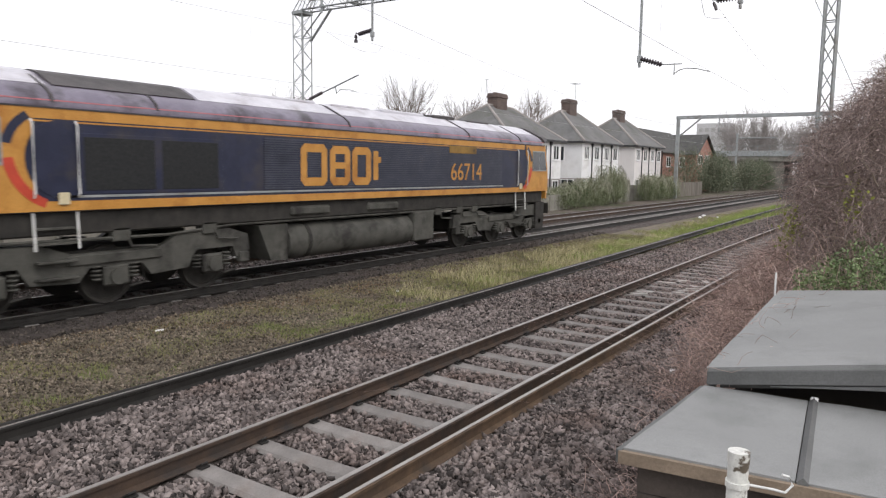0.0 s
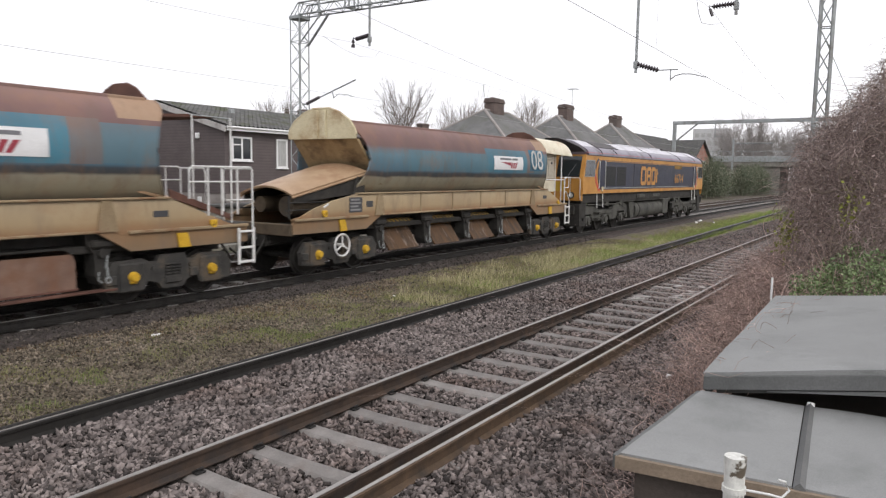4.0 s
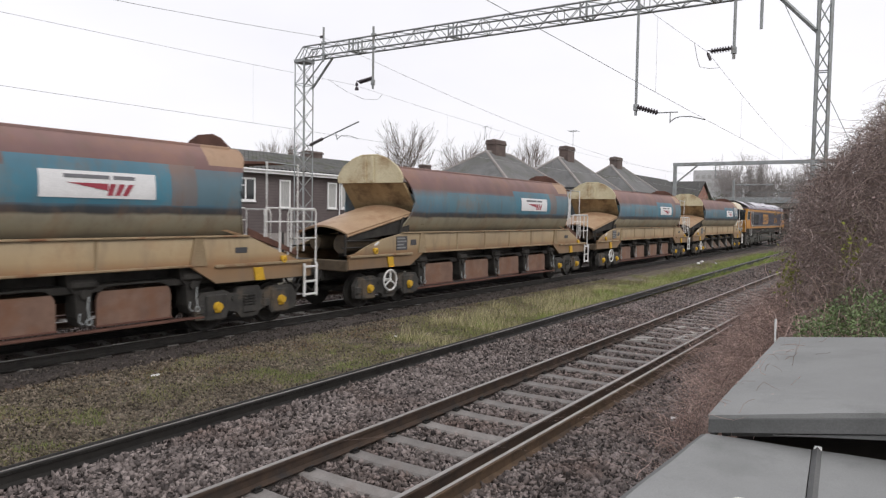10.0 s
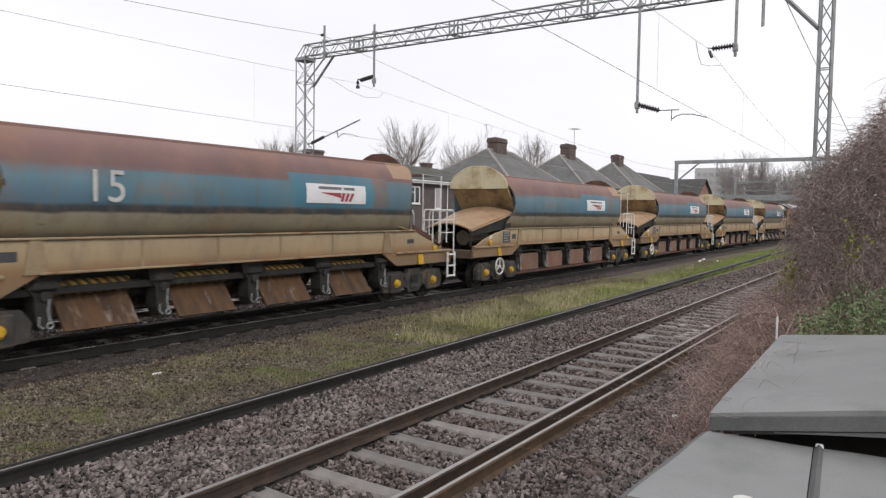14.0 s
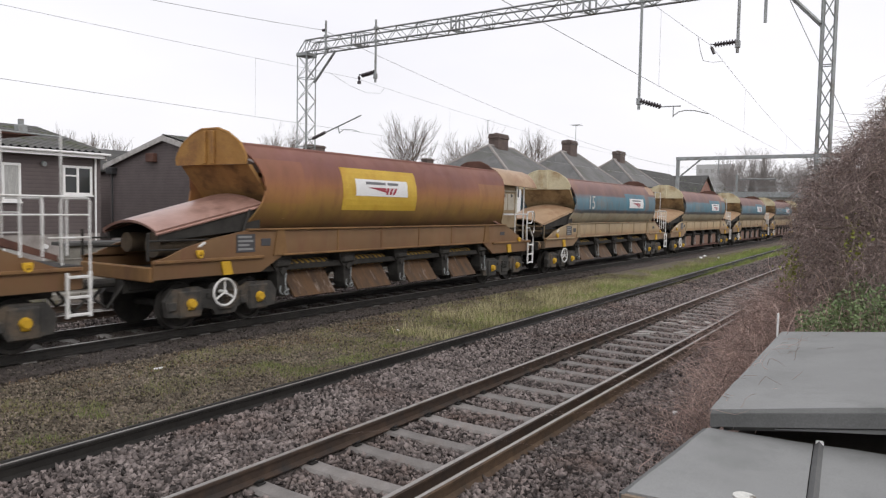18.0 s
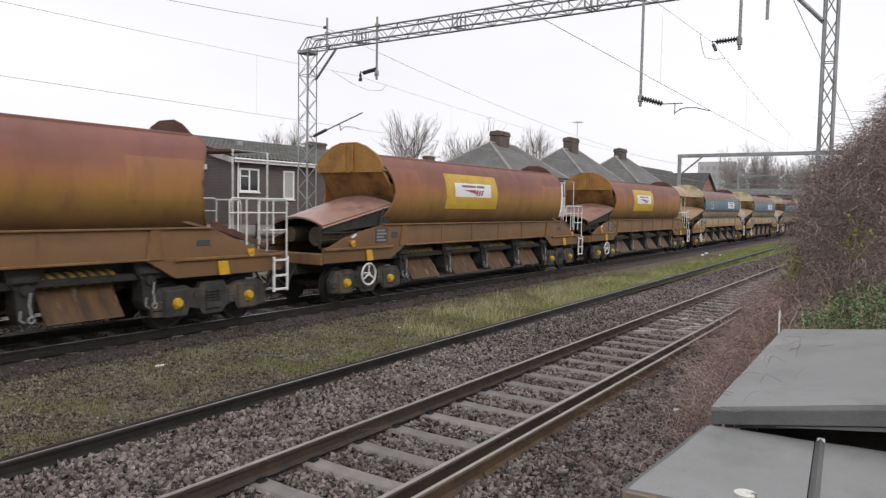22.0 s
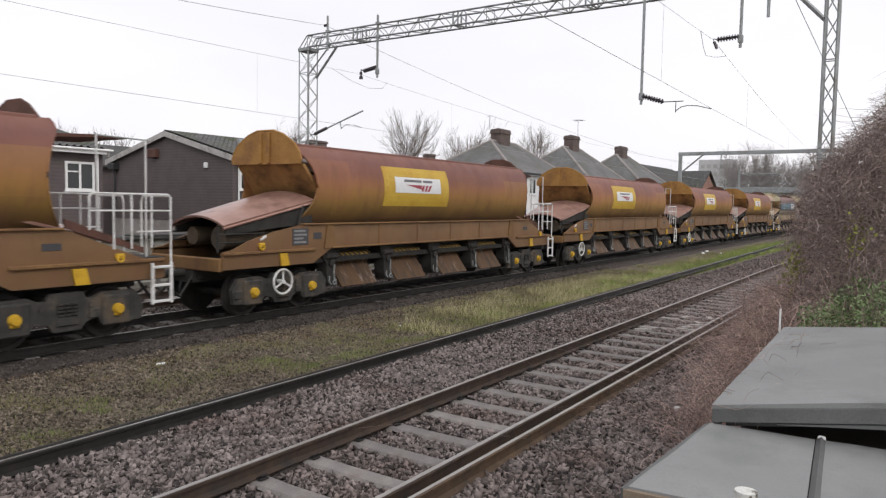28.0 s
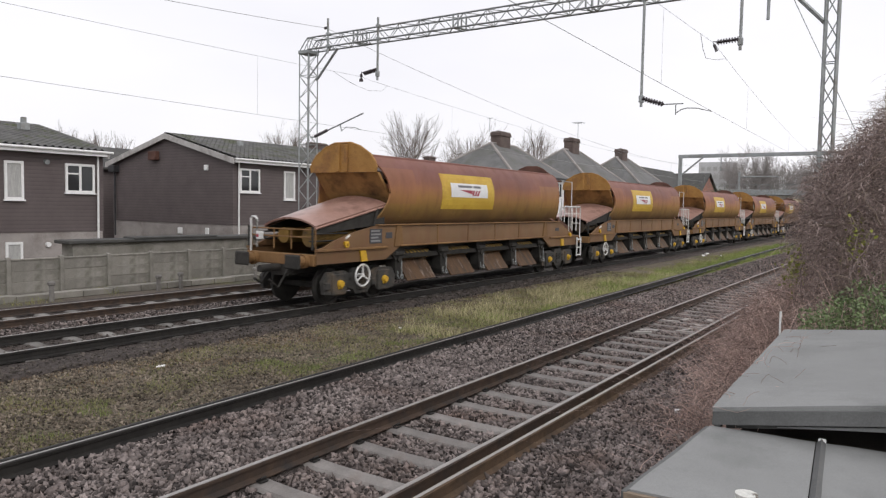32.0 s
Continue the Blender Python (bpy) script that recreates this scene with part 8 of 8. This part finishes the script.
def bare_tree(label, x, y, height, spread, seed, thin=1.0, deep=6, bark=None):
    r = random.Random(seed)
    t = thing("tree", label, "tree", (x, y, -0.4), group="bare trees")
    trunk, tw = Strands(), Strands()

    def grow(p, d, length, rad, depth):
        pts, q = [p], p
        for _ in range(4):
            d = (d + Vector((r.gauss(0, 0.12), r.gauss(0, 0.12), r.gauss(0.04, 0.08)))).normalized()
            q = q + d * (length / 4)
            pts.append(q)
        (trunk if depth < 2 else tw).add([tuple(v) for v in pts], rad, rad * 0.62)
        if depth >= deep: return
        for k in range(3 if depth else 5):
            a = r.uniform(0, 2 * math.pi)
            tilt = r.uniform(0.2, 0.75) * spread
            ax = d.orthogonal().normalized()
            ax.rotate(Matrix.Rotation(a, 3, d))
            nd = (d * math.cos(tilt) + ax * math.sin(tilt)).normalized()
            nd.z += 0.12
            grow(pts[-1] if k == 0 else pts[r.choice((1, 2, 3, 4))], nd.normalized(), length * r.uniform(0.68, 0.88), rad * 0.64, depth + 1)
    grow(Vector((0, 0, 0)), Vector((0, 0, 1)), height * 0.34, height * 0.011 * thin, 0)
    part("trunk", trunk.mesh("trunk", bark or BARK), None, t, "bare grey-brown trunk and limbs")
    part("crown", tw.mesh("crown", bark or BARK), None, t, "bare twiggy crown")
    return t


for k, (x, y, h, sp) in enumerate(((79, 60, 13.4, 0.95), (94, 60, 13.6, 0.95), (114, 60, 15.0, 0.95), (34.5, 60, 8.6, 0.95), (57, 60, 9.4, 0.95), (31.5, 58, 7.6, 0.95))):
    bare_tree("bare leafless tree beyond the roofs", x, y, h, sp * 0.74, 240 + k, 1.3)
woods = [bare_tree("distant bare woodland tree behind the bridge", 190 + 9 * k, 36 - 8 * k, 14 + k % 3, 0.85, 70 + k, 1.8, 6, HAZY_BARK) for k in range(4)]
place = random.Random(31)
for k in range(26):
    away = place.uniform(172, 250)
    copy_thing(woods[k % 4], pose(away, away * (0.205 - 0.011 * k) + place.uniform(-1, 1), -0.4, 0, 0, place.uniform(0, 360)))


def leafy_mass(name, label, x0, x1, y0, y1, z1, n, size, leaf_m, seed, stems=120, lumps=1.5, ends=(1, 1)):
    """A run of rounded shrubs: leaves thickest near the skin of each lump, and thin shoots that arch out and hang."""
    r = np.random.default_rng(seed)
    m = max(3, int((x1 - x0) / lumps))
    cx = np.linspace(x0 + 0.5, x1 - 0.5, m) + r.uniform(-0.5, 0.5, m) * lumps
    cy, top = r.uniform(y0 + 0.5, y1 - 0.5, m), z1 * r.uniform(0.62, 1.0, m) * np.linspace(ends[0], ends[1], m)
    wide = lumps * r.uniform(0.7, 1.25, m)
    k = r.integers(0, m, n)
    az, up = r.uniform(0, 2 * np.pi, n), np.sqrt(r.random(n))
    rad = r.random(n) ** 0.3 * (1 + 0.12 * r.normal(size=n))
    flat = np.sqrt(1 - up ** 2)
    x, y = cx[k] + wide[k] * rad * flat * np.cos(az), cy[k] + 0.75 * wide[k] * rad * flat * np.sin(az)
    z = -0.35 + (top[k] + 0.35) * rad * up
    h = thing(name, label, "hedge", group="trackside hedges")
    tagged(part("leaves", leaves("leaves", np.stack([x, y, z], -1), r.uniform(size * 0.6, size * 1.4, n), leaf_m), None, h), kind="stuff")
    S = Strands()
    for _ in range(stems):
        i, a = r.integers(0, m), r.uniform(0, 2 * np.pi)
        dx, dy, t = math.cos(a) * wide[i], 0.75 * math.sin(a) * wide[i], top[i] * r.uniform(0.75, 1.05)
        S.add([(cx[i], cy[i], -0.4), (cx[i] + 0.3 * dx, cy[i] + 0.3 * dy, t * 0.7), (cx[i] + 0.7 * dx, cy[i] + 0.7 * dy, t), (cx[i] + 1.0 * dx, cy[i] + 1.0 * dy, t * 0.8), (cx[i] + 1.15 * dx, cy[i] + 1.15 * dy, t * r.uniform(0.2, 0.6))], 0.02, 0.006)
    tagged(part("stem_tangle", S.mesh("stem_tangle", HEDGE_STEM), None, h), kind="stuff")
    return h


leafy_mass("hedge", "overgrown dusty green hedge beside the far track", 48.2, 62.6, 20.6, 22.7, 3.3, 30000, 0.085, HEDGE_LEAF, 3, 420, 1.7, (0.5, 1.05))
leafy_mass("hedge", "overgrown dusty green hedge beside the far track", 66.2, 78.5, 20.8, 22.7, 2.7, 22000, 0.085, HEDGE_LEAF, 5, 320, 1.6, (0.85, 0.9))
leafy_mass("hedge", "dark evergreen shrubs beside the far track", 96.0, 141.0, 21.0, 26.5, 6.5, 56000, 0.17, DARK_HEDGE, 8, 260, 3.2, (1.0, 0.72))
# Added leaf mass that stands for the darkness under the bridge deck.
leafy_mass("hedge", "scrub added to darken the opening under the road bridge", 152.0, 162.0, -12.0, 30.0, 5.6, 9000, 0.3, DARK_HEDGE, 17, 60, 3.0)
leafy_mass("hedge", "thin scrub under the house garden wall", 38.0, 50.5, 20.4, 23.0, 1.6, 5000, 0.11, HEDGE_LEAF, 11)
# broken pale sleeper pieces between the rails
rr = random.Random(5)
for k in range(9):
    q = Build().prism([(-0.2 * rr.uniform(0.6, 1.3), -0.05), (0.22 * rr.uniform(0.6, 1.3), -0.07), (0.18, 0.06), (-0.16, 0.08)], 2, 0, 0.05)
    thing("concrete_fragment", "pale broken concrete piece between the rails", "rubble", (15.2 + 0.34 * k + rr.uniform(-0.1, 0.1), 4.44 + rr.uniform(-0.5, 0.5), -0.205), build=q, material=PALE_RUBBLE, group="concrete fragments", rz=rr.uniform(0, 180))
litter = Build().prism([(-0.09, -0.03), (0.08, -0.035), (0.1, 0.02), (-0.05, 0.035)], 2, 0, 0.02)
thing("litter", "small white scrap of litter on the gravel", "litter", (7.07, 10.34, -0.245), build=litter, material=UPVC, group="litter")
for x, y, z, s in ((9.3, 2.5, -0.12, 0.8), (12.4, 9.4, -0.2, 0.5), (41, 9.9, 0.0, 1.6), (43, 10.2, 0.0, 1.8), (42, 9.2, 0.0, 1.2)):
    ob = thing("litter", "crumpled white scrap of litter", "litter", (x, y, z), build=Build().add([(v * np.array((0.09, 0.06, 0.04)) * s) * rng.uniform(0.6, 1.3) for v in ICO_V], [tuple(f) for f in ICO_F]), material=UPVC, group="litter")

# ---- everything that moves ----
def travelled(t):
    """Metres that the train has run since the start; it slows gently."""
    u = t / 32.0
    return 197.546 * u - 18.693 * u ** 2 - 5.195 * u ** 3 + 2.115 * u ** 4


def motions():
    times = [0.5 * k for k in range(65)]
    lead = -11.16 + 5.96
    for k, ob in enumerate(WAGONS):
        walk(ob, [(t, pose(lead - PITCH * k + travelled(t), TRACK_2, 0)) for t in times])
    walk(LOCO, [(t, pose(LOCO_START + travelled(t), TRACK_2, 0)) for t in times])
    spins = {}
    fine = [0.1 * k for k in range(321)]
    for ob, r in SPIN:
        p = ob.location.copy()
        rows = [(t, pose(p.x, p.y, p.z, 0, math.degrees(travelled(t) / r) % 360, 0)) for t in fine]
        walk(ob, rows)


motions()
